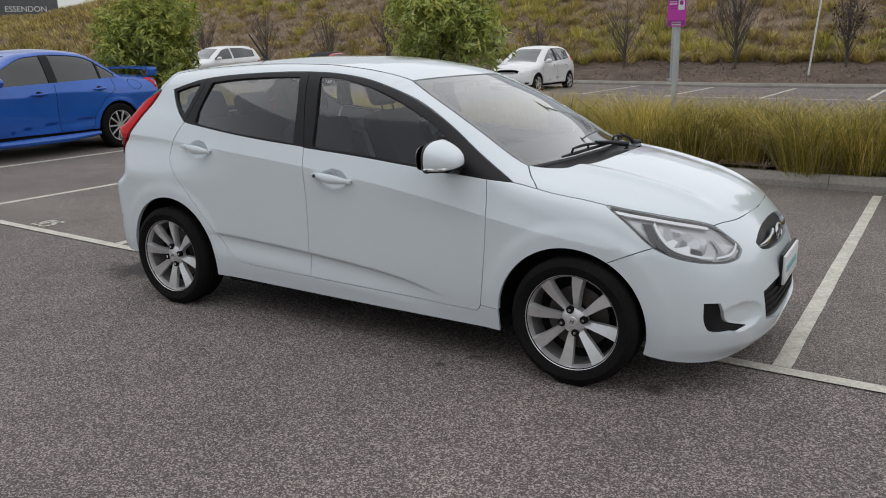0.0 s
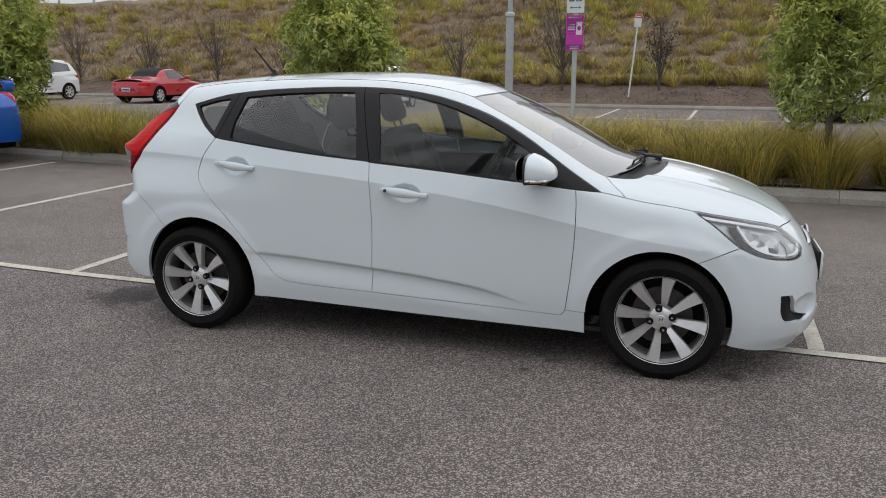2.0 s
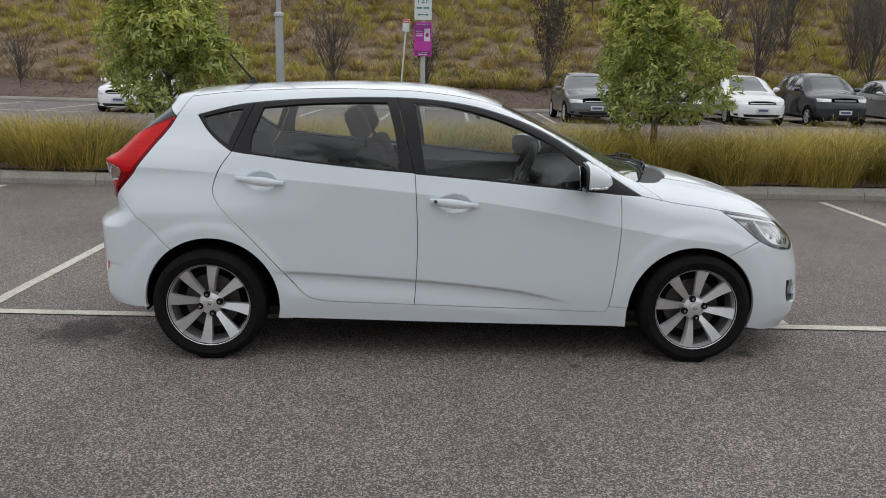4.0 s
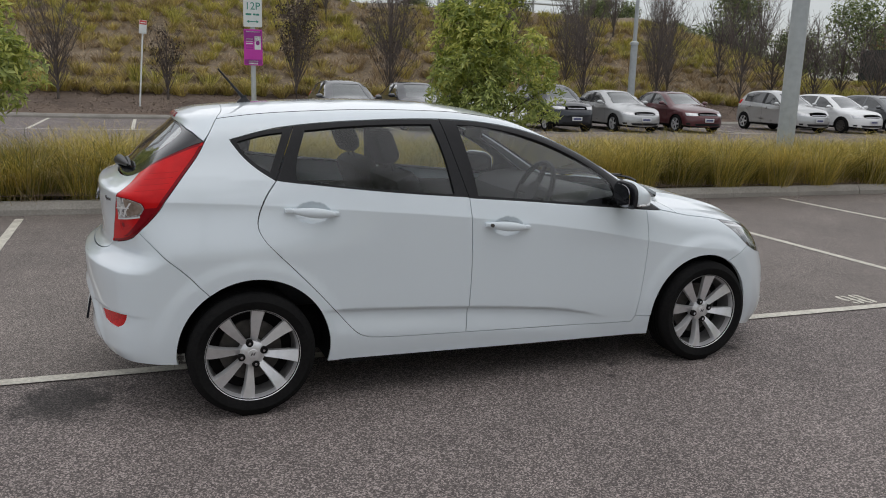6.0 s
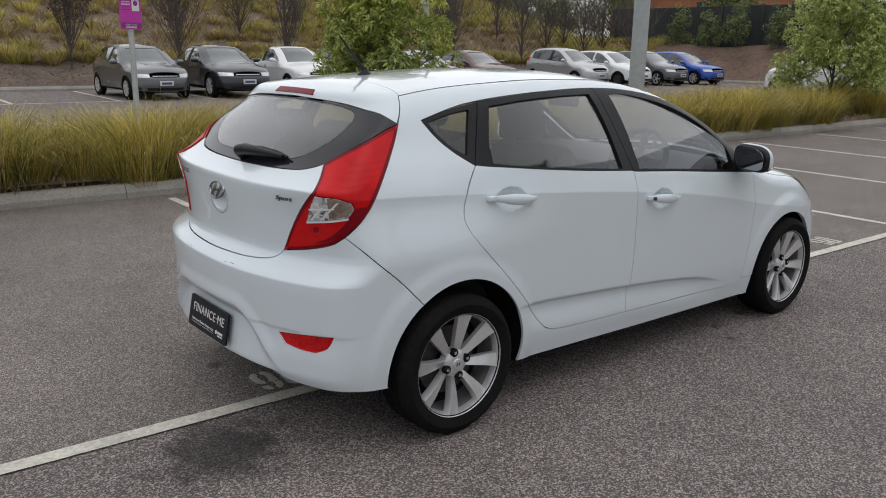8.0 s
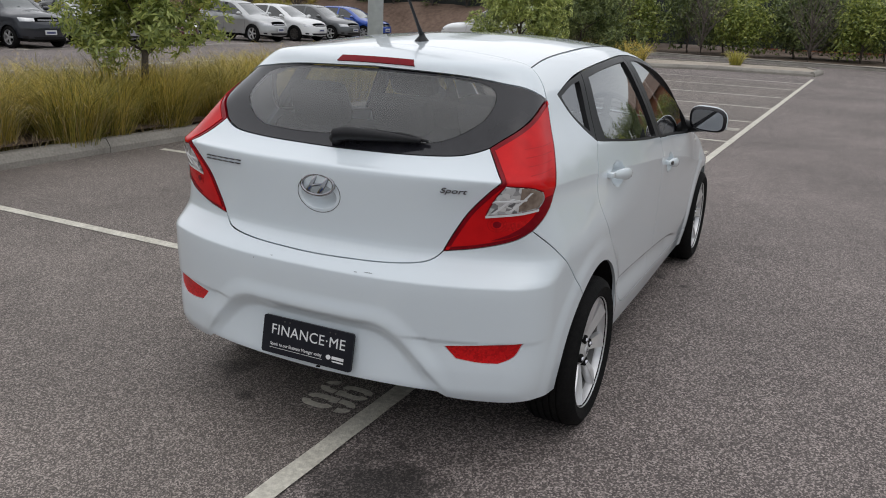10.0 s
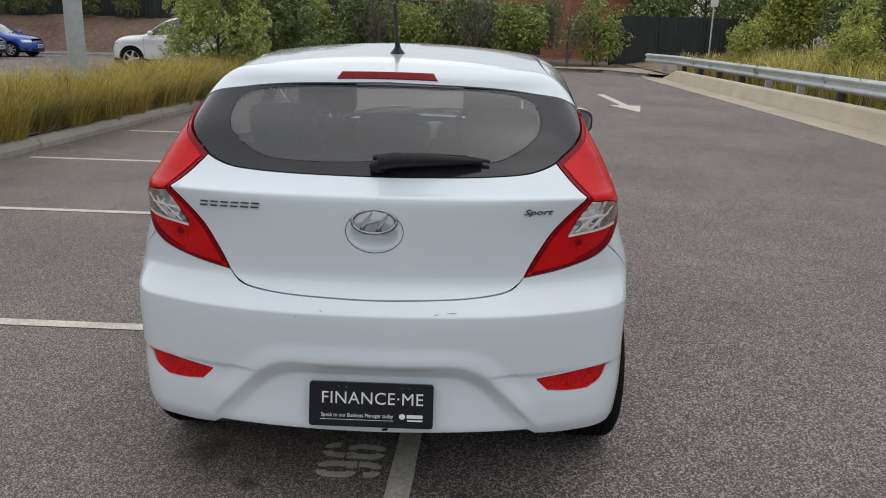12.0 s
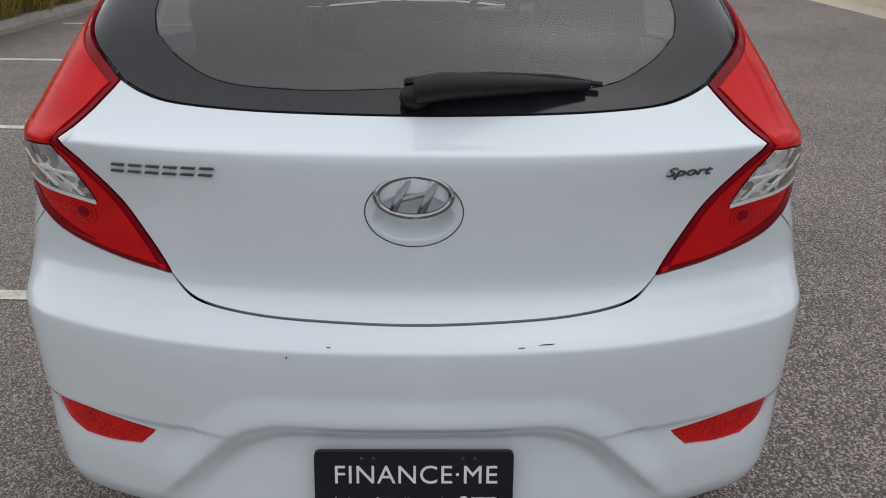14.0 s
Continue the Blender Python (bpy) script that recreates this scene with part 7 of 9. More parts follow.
def brick_house(name, m, w, d, wall_h, roof_h, label):
    s = thing(name, m, label, "house")
    bm = bmesh.new()
    box(bm, (-w / 2, -d / 2, 0), (w / 2, d / 2, wall_h), 0.01)
    part("wall", bm, BRICK, s, smooth=False)
    bm = bmesh.new()
    o = 0.5
    v = [bm.verts.new(c) for c in ((-w / 2 - o, -d / 2 - o, wall_h), (w / 2 + o, -d / 2 - o, wall_h), (w / 2 + o, d / 2 + o, wall_h), (-w / 2 - o, d / 2 + o, wall_h), (-w / 2 - o, 0, wall_h + roof_h), (w / 2 + o, 0, wall_h + roof_h))]
    for f in ((0, 1, 5, 4), (2, 3, 4, 5), (1, 2, 5), (3, 0, 4), (3, 2, 1, 0)):
        bm.faces.new([v[i] for i in f])
    roof = part("roof", bm, TILES, s, smooth=False)
    slope = math.atan2(roof_h, d / 2 + o)
    for side in (-1, 1):
        for k in range(14):
            f = k / 14
            y, z = side * (d / 2 + o) * (1 - f), wall_h + roof_h * f
            bm = bmesh.new()
            box(bm, (-w / 2 - o, -0.03, 0.0), (w / 2 + o, 0.30, 0.045), 0.01, Matrix.Translation((0, y, z)) @ (pose(0, 0, 0, 0, 0, 0) if side < 0 else pose(0, 0, 0, 0, 0, 180)) @ Matrix.Rotation(slope, 4, "X"))
            part("tile_course", bm, TILES, roof, smooth=False)
    bm = bmesh.new()
    for e in (-1, 1):
        g = [bm.verts.new(c) for c in ((e * (w / 2 + 0.02), -d / 2, wall_h), (e * (w / 2 + 0.02), d / 2, wall_h), (e * (w / 2 + 0.02), 0, wall_h + roof_h * 0.92))]
        bm.faces.new(g)
    part("gable", bm, BRICK, s, smooth=False)
    for y in (-d / 4, d / 4):
        bm = bmesh.new()
        box(bm, (-w / 2 - 0.04, y - 0.7, wall_h * 0.45), (-w / 2 + 0.02, y + 0.7, wall_h * 0.85), 0.01)
        win = part("window", bm, GLOSS_BLACK, s)
        bm = bmesh.new()
        box(bm, (-w / 2 - 0.08, y - 0.8, wall_h * 0.42), (-w / 2 + 0.02, y + 0.8, wall_h * 0.45), 0.01)
        part("sill", bm, CREAM_CONCRETE, win)


brick_house("house", pose(63, 38.5, 0.8, 0, 0, 0), 14, 12.5, 5.2, 2.6, "orange brick house with a tiled gable roof behind the fence")
brick_house("house", pose(49, -3.8, 0.0, 0, 0, 90), 12, 9, 4.6, 2.2, "orange brick house with a dark tiled roof beyond the hedge")


def place_board():
    s = thing("hoarding", pose(-77.5, 46.7, 4.8, 0, 0, 52), "dark hoarding with white lettering on the bank top", "hoarding")
    bm = bmesh.new()
    box(bm, (-9, -0.1, -0.3), (4.0, 0.1, 4.6), 0.02)
    b = part("panel", bm, surface("hoarding_grey", (0.07, 0.075, 0.08), (0.12, 0.125, 0.13), rough=0.6), s)
    words("board_lettering", "ESSENDON", 0.78, 0.02, SIGN_WHITE, b, pose(1.0, -0.13, 1.22, 90, 0, 0))
    for x, w in ((-0.45, 0.9), (0.45, 0.5), (1.25, 0.7)):
        bm = bmesh.new()
        box(bm, (x - w / 2, -0.13, 0.12), (x + w / 2, -0.105, 0.50), 0.005)
        part("lettering_bar", bm, SIGN_WHITE, b)
    for x in (-8, -4.4, -0.8, 3.2):
        bm = bmesh.new()
        rod(bm, (x, 0.15, -0.9), (x, 0.15, 4.5), 0.1)
        part("post", bm, GALV, s)


place_board()


def top_barrier():
    s = thing("road_barrier", pose(0, 0, 0), "pale rail and posts of the road on the bank top", "barrier")
    for i in range(26):
        x = 26 - 3.0 * i
        y = far_y(x) + 16.8
        z = hill(x, y)
        bm = bmesh.new()
        box(bm, (x - 0.06, y - 0.06, z - 0.2), (x + 0.06, y + 0.06, z + 0.95), 0.01)
        part("barrier_post", bm, GALV, s)
        bm = bmesh.new()
        y2 = far_y(x - 3.0) + 16.8
        z2 = hill(x - 3.0, y2)
        for h in (0.55, 0.85):
            rod(bm, (x, y - 0.07, z + h), (x - 3.0, y2 - 0.07, z2 + h), 0.07, sides=6)
        part("barrier_rail", bm, GALV, s)


top_barrier()
# ---- other parked vehicles ----
def paint(name, low, high=None, metal=0.3, rough=0.35):
    return surface(name, low, high, rough=rough, metal=metal, coat=1.0, grain=3, spots=0.8)


DARK_GLASS = surface("dark_vehicle_glass", (0.012, 0.014, 0.015), (0.03, 0.034, 0.035), rough=0.06, grain=3, spots=1.2, coat=1.0)
SCREEN_GLASS = surface("pale_windscreen_glass", (0.045, 0.055, 0.056), (0.10, 0.115, 0.115), rough=0.06, grain=2, spots=0.9, coat=1.0)
HEAD_LENS = surface("head_lamp_lens", (0.42, 0.43, 0.44), (0.75, 0.76, 0.77), rough=0.15, metal=0.4, grain=25, spots=9, coat=1.0)
PLATE_PALE = surface("plate_pale", (0.55, 0.56, 0.58), (0.66, 0.67, 0.68), rough=0.5)
PLATE_INK = surface("plate_ink", (0.06, 0.07, 0.16), (0.09, 0.10, 0.2), rough=0.5)
SOFT_TOP = surface("black_soft_top", (0.012, 0.012, 0.013), (0.028, 0.027, 0.027), rough=0.9, grain=40, spots=4)
wheel_cache = {}


def far_wheel(parent, x, y, flip, r=0.31, spokes=5, face=ALLOY, tyre_w=0.19, slim=0.026):
    """A plain tyre and spoked rim that share their meshes between vehicles."""
    key = (r, spokes, face.name, slim)
    if key not in wheel_cache:
        t = bmesh.new()
        rr = r * 0.68
        lathe(t, [(rr, 0.01), (rr + 0.03, 0.0), (r - 0.03, 0.0), (r, 0.03), (r, tyre_w - 0.03), (r - 0.03, tyre_w), (rr, tyre_w)], 28, close=True)
        b = bmesh.new()
        lathe(b, [(rr, 0.008), (rr - 0.012, 0.012), (rr - 0.02, 0.09), (rr, 0.09)], 28, close=True)
        for s in range(spokes):
            a = s * math.tau / spokes
            box(b, (0.03, 0.012, -slim), (rr - 0.008, 0.04, slim), 0.004, Matrix.Rotation(a, 4, "Y"))
        lathe(b, [(0.0, 0.010), (0.05, 0.014), (0.06, 0.05)], 16)
        # black disc added in place of the shade behind the spokes
        d = bmesh.new()
        lathe(d, [(0.0, 0.085), (rr, 0.085), (rr, 0.10), (0.0, 0.10)], 20)
        meshes = []
        for nm, bm, mt in (("tyre", t, RUBBER), ("rim", b, face), ("hub_shadow", d, UNDERSIDE)):
            o = part(nm, bm, mt, None)
            meshes.append(o.data)
            bpy.data.objects.remove(o)
        wheel_cache[key] = meshes
    w = new("wheel")
    w.parent = parent
    w.matrix_basis = pose(x, y, r - 0.004, 0, 0, 180 if flip else 0)
    for nm, me in zip(("tyre", "rim", "shade_disc"), wheel_cache[key]):
        o = new(nm, me)
        o.parent = w
    return w


STYLES = {
    "hatch": dict(wb=2.50, tail=-0.70, nose=3.28, top=((-0.5, -0.35, -0.1, 0.3, 0.8, 1.2, 1.45, 1.8, 2.2, 2.4, 2.8, 3.1, 3.3), (1.30, 1.36, 1.43, 1.47, 1.48, 1.45, 1.38, 1.20, 1.0, 0.96, 0.89, 0.79, 0.66)), slope=((0.9, 1.0, 1.15, 1.3, 1.42), (0.0, 0.03, 0.14, 0.28, 0.40)), belt=(1.02, 0.055), roof=(-0.15, 1.42), screen=2.25, back=None, xr=(-0.2, 2.05)),
    "sedan": dict(wb=2.68, tail=-1.02, nose=3.50, top=((-1.1, -0.9, -0.5, -0.25, 0.1, 0.45, 0.9, 1.35, 1.65, 2.05, 2.35, 2.8, 3.2, 3.5), (0.98, 1.02, 1.05, 1.07, 1.27, 1.40, 1.43, 1.40, 1.29, 1.09, 0.98, 0.92, 0.81, 0.66)), slope=((0.9, 1.4), (0.0, 0.0)), belt=(0.99, 0.035), roof=(0.42, 1.45), screen=2.28, back=-0.22, xr=(-0.05, 2.05)),
    "suv": dict(wb=2.55, tail=-0.80, nose=3.30, top=((-0.6, -0.4, -0.1, 0.3, 0.8, 1.2, 1.5, 1.8, 2.15, 2.35, 2.8, 3.1, 3.3), (1.50, 1.57, 1.61, 1.63, 1.63, 1.60, 1.52, 1.34, 1.12, 1.07, 1.02, 0.93, 0.80)), slope=((1.0, 1.15, 1.3, 1.5), (0.0, 0.06, 0.14, 0.26)), belt=(1.12, 0.05), roof=(-0.2, 1.46), screen=2.2, back=None, xr=(-0.3, 2.0)),
    "ute": dict(wb=2.85, tail=-1.15, nose=3.70, top=((-1.2, -0.6, 0.4, 0.78, 0.95, 1.15, 1.5, 1.8, 2.2, 2.5, 3.0, 3.4, 3.7), (0.97, 0.98, 0.99, 1.02, 1.34, 1.43, 1.42, 1.32, 1.10, 0.97, 0.90, 0.80, 0.64)), slope=((0.9, 1.4), (0.0, 0.0)), belt=(0.97, 0.02), roof=(1.05, 1.58), screen=2.45, back=0.80, xr=(0.95, 2.2)),
    "cabrio": dict(wb=2.40, tail=-0.80, nose=3.20, top=((-0.9, -0.6, -0.2, 0.1, 0.35, 0.7, 1.05, 1.3, 1.6, 1.85, 2.3, 2.8, 3.2), (0.82, 0.87, 0.90, 0.96, 1.14, 1.24, 1.25, 1.17, 1.0, 0.86, 0.80, 0.72, 0.56)), slope=((0.9, 1.4), (0.0, 0.0)), belt=(0.84, 0.01), roof=(0.45, 1.12), screen=1.82, back=0.12, xr=(0.55, 1.6)),
}


def parked(name, style, material, m, label, group="", scale=(1, 1, 1), face=ALLOY, spokes=5, r=0.31, fine=0.055, roof_mat=None, lines=False, slim=0.026, soft_top=False):
    """A parked vehicle: flanks, top, glass, lamps, bumper trim, plate, mirrors and wheels, laid onto its own body shape."""
    global top_mid, tail_mid, nose_mid, side_plan, top_crown, tail_bow, XA, XB
    st = STYLES[style]
    kept = (top_mid, tail_mid, nose_mid, side_plan, top_crown, tail_bow, XA, XB, list(BELT), list(WHEELS), SHOULDER[0])
    SHOULDER[0] = lambda x: belt(x) - 0.125
    wb, t0, n0 = st["wb"], st["tail"], st["nose"]
    zs, sl = st["slope"]
    top_mid = curve(*st["top"])
    tail_mid = curve((0.18, 0.3, 0.5, 0.65, 0.78) + tuple(zs), (t0 + 0.10, t0 + 0.02, t0, t0 + 0.01, t0 + 0.04) + tuple(t0 + 0.05 + s for s in sl))
    nose_mid = curve((0.16, 0.25, 0.4, 0.55, 0.7, 0.85, 1.0), (n0 - 0.08, n0 - 0.02, n0, n0 - 0.02, n0 - 0.08, n0 - 0.22, n0 - 0.6) if style != "suv" else (n0 - 0.08, n0 - 0.02, n0, n0, n0 - 0.03, n0 - 0.08, n0 - 0.25))
    side_plan = curve((t0 - 0.05, t0 + 0.35, 0.0, 1.0, wb - 0.3, wb + 0.3, n0), (0.76, 0.81, 0.835, 0.845, 0.845, 0.81, 0.72))
    top_crown = curve((t0, 0.3, 1.2, 1.9, wb, n0), (0.12, 0.13, 0.14, 0.14, 0.16, 0.14))
    tail_bow = curve((0.2, 0.9, 1.4), (0.30, 0.28, 0.22))
    XA, XB = 0.2, wb - 0.25
    BELT[:] = st["belt"]
    WHEELS[:] = (0.0, wb)
    car = thing(name, m @ Matrix.Diagonal((*scale, 1)), label, "car", group)
    car.matrix_basis = m @ Matrix.Diagonal((*scale, 1))
    xr0, xr1 = st["roof"]
    yb = curve((t0 - 0.1, t0 + 0.3, xr0 - 0.35, xr0, xr1, st["screen"], wb + 0.1, n0 - 0.25, n0), (0.60, 0.66, 0.60, 0.49, 0.49, 0.66, 0.70, 0.60, 0.46))
    xs_ = np.linspace(t0 + (0.55 if st["back"] is None else 0.14), n0 - 0.16, 44)
    eye, way = down_ray(xs_, -yb(xs_))
    edge3 = cast(eye, way)
    ridge = [(around(p[0], p[1]), p[2]) for p in edge3]
    UC, NC = XA - RIM_R * math.pi / 2, XB + RIM_R * math.pi / 2
    zt = ridge[0][1] if st["back"] is not None else ridge[0][1]
    rear_top = [(UC, zt + 0.02), ridge[0]]
    front_top = [ridge[-1], (NC, ridge[-1][1] + 0.012)]
    sill = 0.24 if style != "suv" else 0.30
    low = [(NC, sill - 0.02)]
    ra = r + 0.055
    for c in (wb, 0.0):
        for a in np.linspace(0, math.pi, 11):
            x, z = c + ra * math.cos(a), max(sill, r - 0.02 + ra * math.sin(a))
            low.append((around(x, -float(side_wide(np.array(x), np.array(z)))), z))
    low.append((UC, sill + 0.03))
    out = np.array([p for p in spline(rear_top, 0.05)] + list(spline(ridge, 0.04))[1:] + list(spline(front_top, 0.05))[1:] + low)
    # side windows from the roof edge and the belt line
    x0, x1 = st["xr"]
    ez = lambda x: np.interp(x, edge3[:, 0], edge3[:, 2])
    bounds = [(x0, 0.98), (1.06, x1)] if style not in ("ute", "cabrio") else [(x0, x1)]
    wins = []
    for a, b in bounds:
        xs2 = np.linspace(a, b, 14)
        up = [(x, ez(x) - 0.055) for x in xs2]
        dn = [(x, float(belt(x)) + 0.02) for x in xs2]
        ok = [i for i in range(14) if up[i][1] - dn[i][1] > 0.03]
        if len(ok) > 2:
            wins.append([(around(x, -0.7) if x >= XA else around(x, -float(side_wide(np.array(x), np.array(z)))), z) for x, z in [up[i] for i in ok] + [dn[i] for i in ok[::-1]]])
    holes = [np.array(w) for w in wins]
    panel("body_side", out, material, car, holes=holes, cell=fine, fold=0.02, gap=0.0, twin=True)
    for w in holes:
        panel("side_window", w, DARK_GLASS, car, cell=0.12, lift=-0.008, fold=0.0, gap=-0.002, twin=True, label="dark side window")
    # top: bonnet, roof and boot in one sheet with glass let in
    half = [(p[0], p[1]) for p in edge3]
    top_edge = np.array(half + [(x, -y) for x, y in half[::-1]])
    front_x, back_x = st["screen"], st["back"]
    gl = []
    f = [(xr1 + 0.04, -yb(xr1 + 0.04) + 0.05), (front_x - 0.05, -yb(front_x - 0.05) + 0.08), (front_x + 0.05, 0.0)]
    ws = np.array([(xr1 + 0.04, -0.44), (xr1 + 0.5, -0.50), (front_x - 0.05, -0.57), (front_x + 0.01, -0.3), (front_x + 0.03, 0.0), (front_x + 0.01, 0.3), (front_x - 0.05, 0.57), (xr1 + 0.5, 0.50), (xr1 + 0.04, 0.44), (xr1 + 0.08, 0.0)])
    gl.append(("windscreen", ws))
    if back_x is not None:
        gl.append(("rear_window", np.array([(xr0 - 0.04, -0.42), (xr0 - 0.02, 0.0), (xr0 - 0.04, 0.42), (back_x + 0.06, 0.50), (back_x + 0.02, 0.0), (back_x + 0.06, -0.50)])))
    panel("body_top", top_edge, roof_mat or material, car, holes=[g for _, g in gl], ray=down_ray, cell=fine, fold=0.02, gap=0.0)
    for nm, g in gl:
        panel(nm, g, SCREEN_GLASS if nm == "windscreen" else DARK_GLASS, car, ray=down_ray, cell=0.12, lift=-0.008, fold=0.0, gap=-0.002)
    if soft_top:
        hood = np.array([(xr1 + 0.02, -0.47), (xr1 + 0.06, 0.0), (xr1 + 0.02, 0.47), (0.5, 0.50), (back_x + 0.02, 0.56), (back_x - 0.04, 0.0), (back_x + 0.02, -0.56), (0.5, -0.50)])
        panel("soft_top", hood, SOFT_TOP, car, ray=down_ray, cell=0.05, lift=0.012, fold=0.02, gap=0.0, label="black folded-up fabric roof")
    if back_x is None:
        zz = np.linspace(float(belt(-0.4)) + 0.04, ridge[0][1] - 0.04, 4)
        g = np.array([(UC - 0.52, zz[0]), (UC - 0.40, zz[-1]), (UC + 0.40, zz[-1]), (UC + 0.52, zz[0])])
        panel("rear_window", g, DARK_GLASS, car, cell=0.1, lift=0.004, fold=0.006, gap=0.0)
    hz = 0.66 if style != "suv" else 0.82
    hz = 0.60 if style == "cabrio" else hz
    ub = around(n0 - 0.42, -0.72)
    ui = around(n0 - 0.10, -0.42)
    panel("head_lamp", np.array([(ub, hz + 0.05), (ui, hz + 0.035), (ui + 0.01, hz - 0.05), (ub + 0.06, hz - 0.06)]), HEAD_LENS, car, cell=0.05, lift=0.004, fold=0.01, gap=0.0, twin=True, label="clear head lamp")
    lt = 0.80 if style in ("sedan", "ute", "cabrio") else 0.92
    lt = 0.68 if style == "cabrio" else lt + (0.10 if lines else 0)
    tall = 0.02 if lines else 0.0
    uo, uj = around(t0 + 0.36, -0.78), around(t0 + 0.06, -0.50)
    panel("tail_lamp", np.array([(uo - tall, lt + 0.06 + tall), (uj, lt + 0.05 + tall), (uj, lt - 0.06 - tall), (uo - 0.05, lt - 0.05 - tall)]), RED_LENS, car, cell=0.05, lift=0.004, fold=0.01, gap=0.0, twin=True, label="red tail lamp")
    panel("grille", np.array([(NC - 0.29, hz + 0.012), (NC + 0.29, hz + 0.012), (NC + 0.26, hz - 0.045), (NC - 0.26, hz - 0.045)]), BLACK_TRIM, car, cell=0.06, lift=0.004, fold=0.01, gap=0.0)
    panel("lower_intake", np.array([(NC - 0.40, 0.345), (NC + 0.40, 0.345), (NC + 0.36, 0.268), (NC - 0.36, 0.268)]), BLACK_TRIM, car, cell=0.06, lift=0.004, fold=0.01, gap=0.0)
    panel("grille_bar", np.array([(NC - 0.27, hz - 0.008), (NC + 0.27, hz - 0.008), (NC + 0.27, hz - 0.020), (NC - 0.27, hz - 0.020)]), CHROME, car, cell=0.06, lift=0.009, fold=0.006, gap=0.0, label="chrome grille bar")
    panel("fog_lamp", np.array([(NC - 0.62, 0.36), (NC - 0.50, 0.36), (NC - 0.50, 0.30), (NC - 0.60, 0.30)]), BLACK_TRIM, car, cell=0.06, lift=0.004, fold=0.006, gap=0.0, twin=True)
    for e, x in ((1, n0 + 0.015), (-1, t0 - 0.02)):
        bm = bmesh.new()
        z = 0.46 if e > 0 else (0.50 if style not in ("hatch", "suv") else 0.56)
        box(bm, (x - 0.008, -0.186, z - 0.065), (x + 0.008, 0.186, z + 0.065), 0.003)
        p = part("number_plate", bm, PLATE_PALE, car, "pale number plate with a plain dark bar")
        bm = bmesh.new()
        box(bm, (x + e * 0.008 - 0.002, -0.14, z - 0.03), (x + e * 0.008 + 0.002, 0.14, z + 0.03))
        part("plate_bar", bm, PLATE_INK, p)
    bz = float(belt(x1)) + 0.09
    for s in (-1, 1):
        bm = bmesh.new()
        bmesh.ops.create_uvsphere(bm, u_segments=14, v_segments=10, radius=1.0, matrix=Matrix.Translation((x1 - 0.12, s * 0.93, bz)) @ Matrix.Diagonal((0.08, 0.11, 0.07, 1)))
        tube(bm, [(x1 - 0.10, s * 0.74, bz - 0.05), (x1 - 0.11, s * 0.88, bz - 0.03)], 0.03, 8)
        part("door_mirror", bm, material, car)
    for x in (0.0, wb):
        for s in (-1, 1):
            far_wheel(car, x, s * 0.835, s > 0, r, spokes, face, slim=slim)
    bm = bmesh.new()
    box(bm, (t0 + 0.15, -0.62, 0.20), (n0 - 0.15, 0.62, 0.42), 0.05)
    box(bm, (ra + 0.02, -0.79, 0.24), (wb - ra - 0.02, 0.79, 0.34), 0.03)
    box(bm, (t0 + 0.2, -0.60, 0.40), (n0 - 0.35, 0.60, 0.70), 0.05)
    part("underbody", bm, UNDERSIDE, car)
    if lines:
        def dark_strip(pts, w=0.006):
            p = spline(pts, 0.04)
            tt = np.gradient(p, axis=0)
            tt /= np.linalg.norm(tt, axis=1)[:, None]
            nn = np.stack([-tt[:, 1], tt[:, 0]], 1) * w / 2
            panel("door_gap", np.vstack([p + nn, (p - nn)[::-1]]), UNDERSIDE, car, cell=0.5, lift=0.0012, fold=0.0, gap=0.0, twin=True)
        dark_strip([(1.02, float(belt(1.02))), (1.03, 0.6), (1.0, 0.30)])
        dark_strip([(0.02, float(belt(0.0)) + 0.02), (0.03, 0.85), (0.22, 0.72), (0.42, 0.50)])
        dark_strip([(2.12, float(belt(2.1))), (2.14, 0.6), (2.10, 0.30)])
        dark_strip([(1.0, 0.30), (2.10, 0.30)])
        dark_strip([(0.42, 0.50), (0.50, 0.32), (1.0, 0.30)])
        fu = around(-0.36, -float(side_wide(np.array(-0.36), np.array(0.90))))
        dark_strip([(fu + 0.075 * math.cos(a), 0.90 + 0.075 * math.sin(a)) for a in np.linspace(0, math.tau, 17)], 0.005)
        for nm, xa, xb in (("pillar_trim", 0.955, 1.085), ("window_divider", 0.20, 0.23)):
            post = [(xa, float(belt(xa)) + 0.02), (xb, float(belt(xb)) + 0.02), (xb, ez(xb) - 0.055), (xa, ez(xa) - 0.055)]
            panel(nm, np.array(post), BLACK_TRIM, car, cell=0.05, lift=0.003, fold=0.0, gap=0.0, twin=True, label="black window pillar")
        for cx, cz in ((0.30, 0.865), (1.28, 0.835)):
            for s in (-1, 1):
                bm = bmesh.new()
                w = float(side_wide(np.array(cx), np.array(cz)))
                tube(bm, [(cx - 0.11, s * (w + 0.004), cz), (cx - 0.08, s * (w + 0.028), cz), (cx + 0.08, s * (w + 0.028), cz - 0.004), (cx + 0.11, s * (w + 0.004), cz - 0.006)], [0.010, 0.014, 0.014, 0.009], 8)
                part("door_handle", bm, material, car)
                # flat dark ellipse: the shade in the handle's hollow, put into colour
                ell = np.array([(cx + 0.055 * math.cos(a), cz + 0.036 * math.sin(a)) for a in np.linspace(0, math.tau, 18, endpoint=False)])
                if s < 0:
                    panel("handle_cup_shade", ell, UNDERSIDE, car, cell=0.05, lift=0.0012, fold=0.0, gap=0.0, twin=True)
    top_mid, tail_mid, nose_mid, side_plan, top_crown, tail_bow, XA, XB = kept[:8]
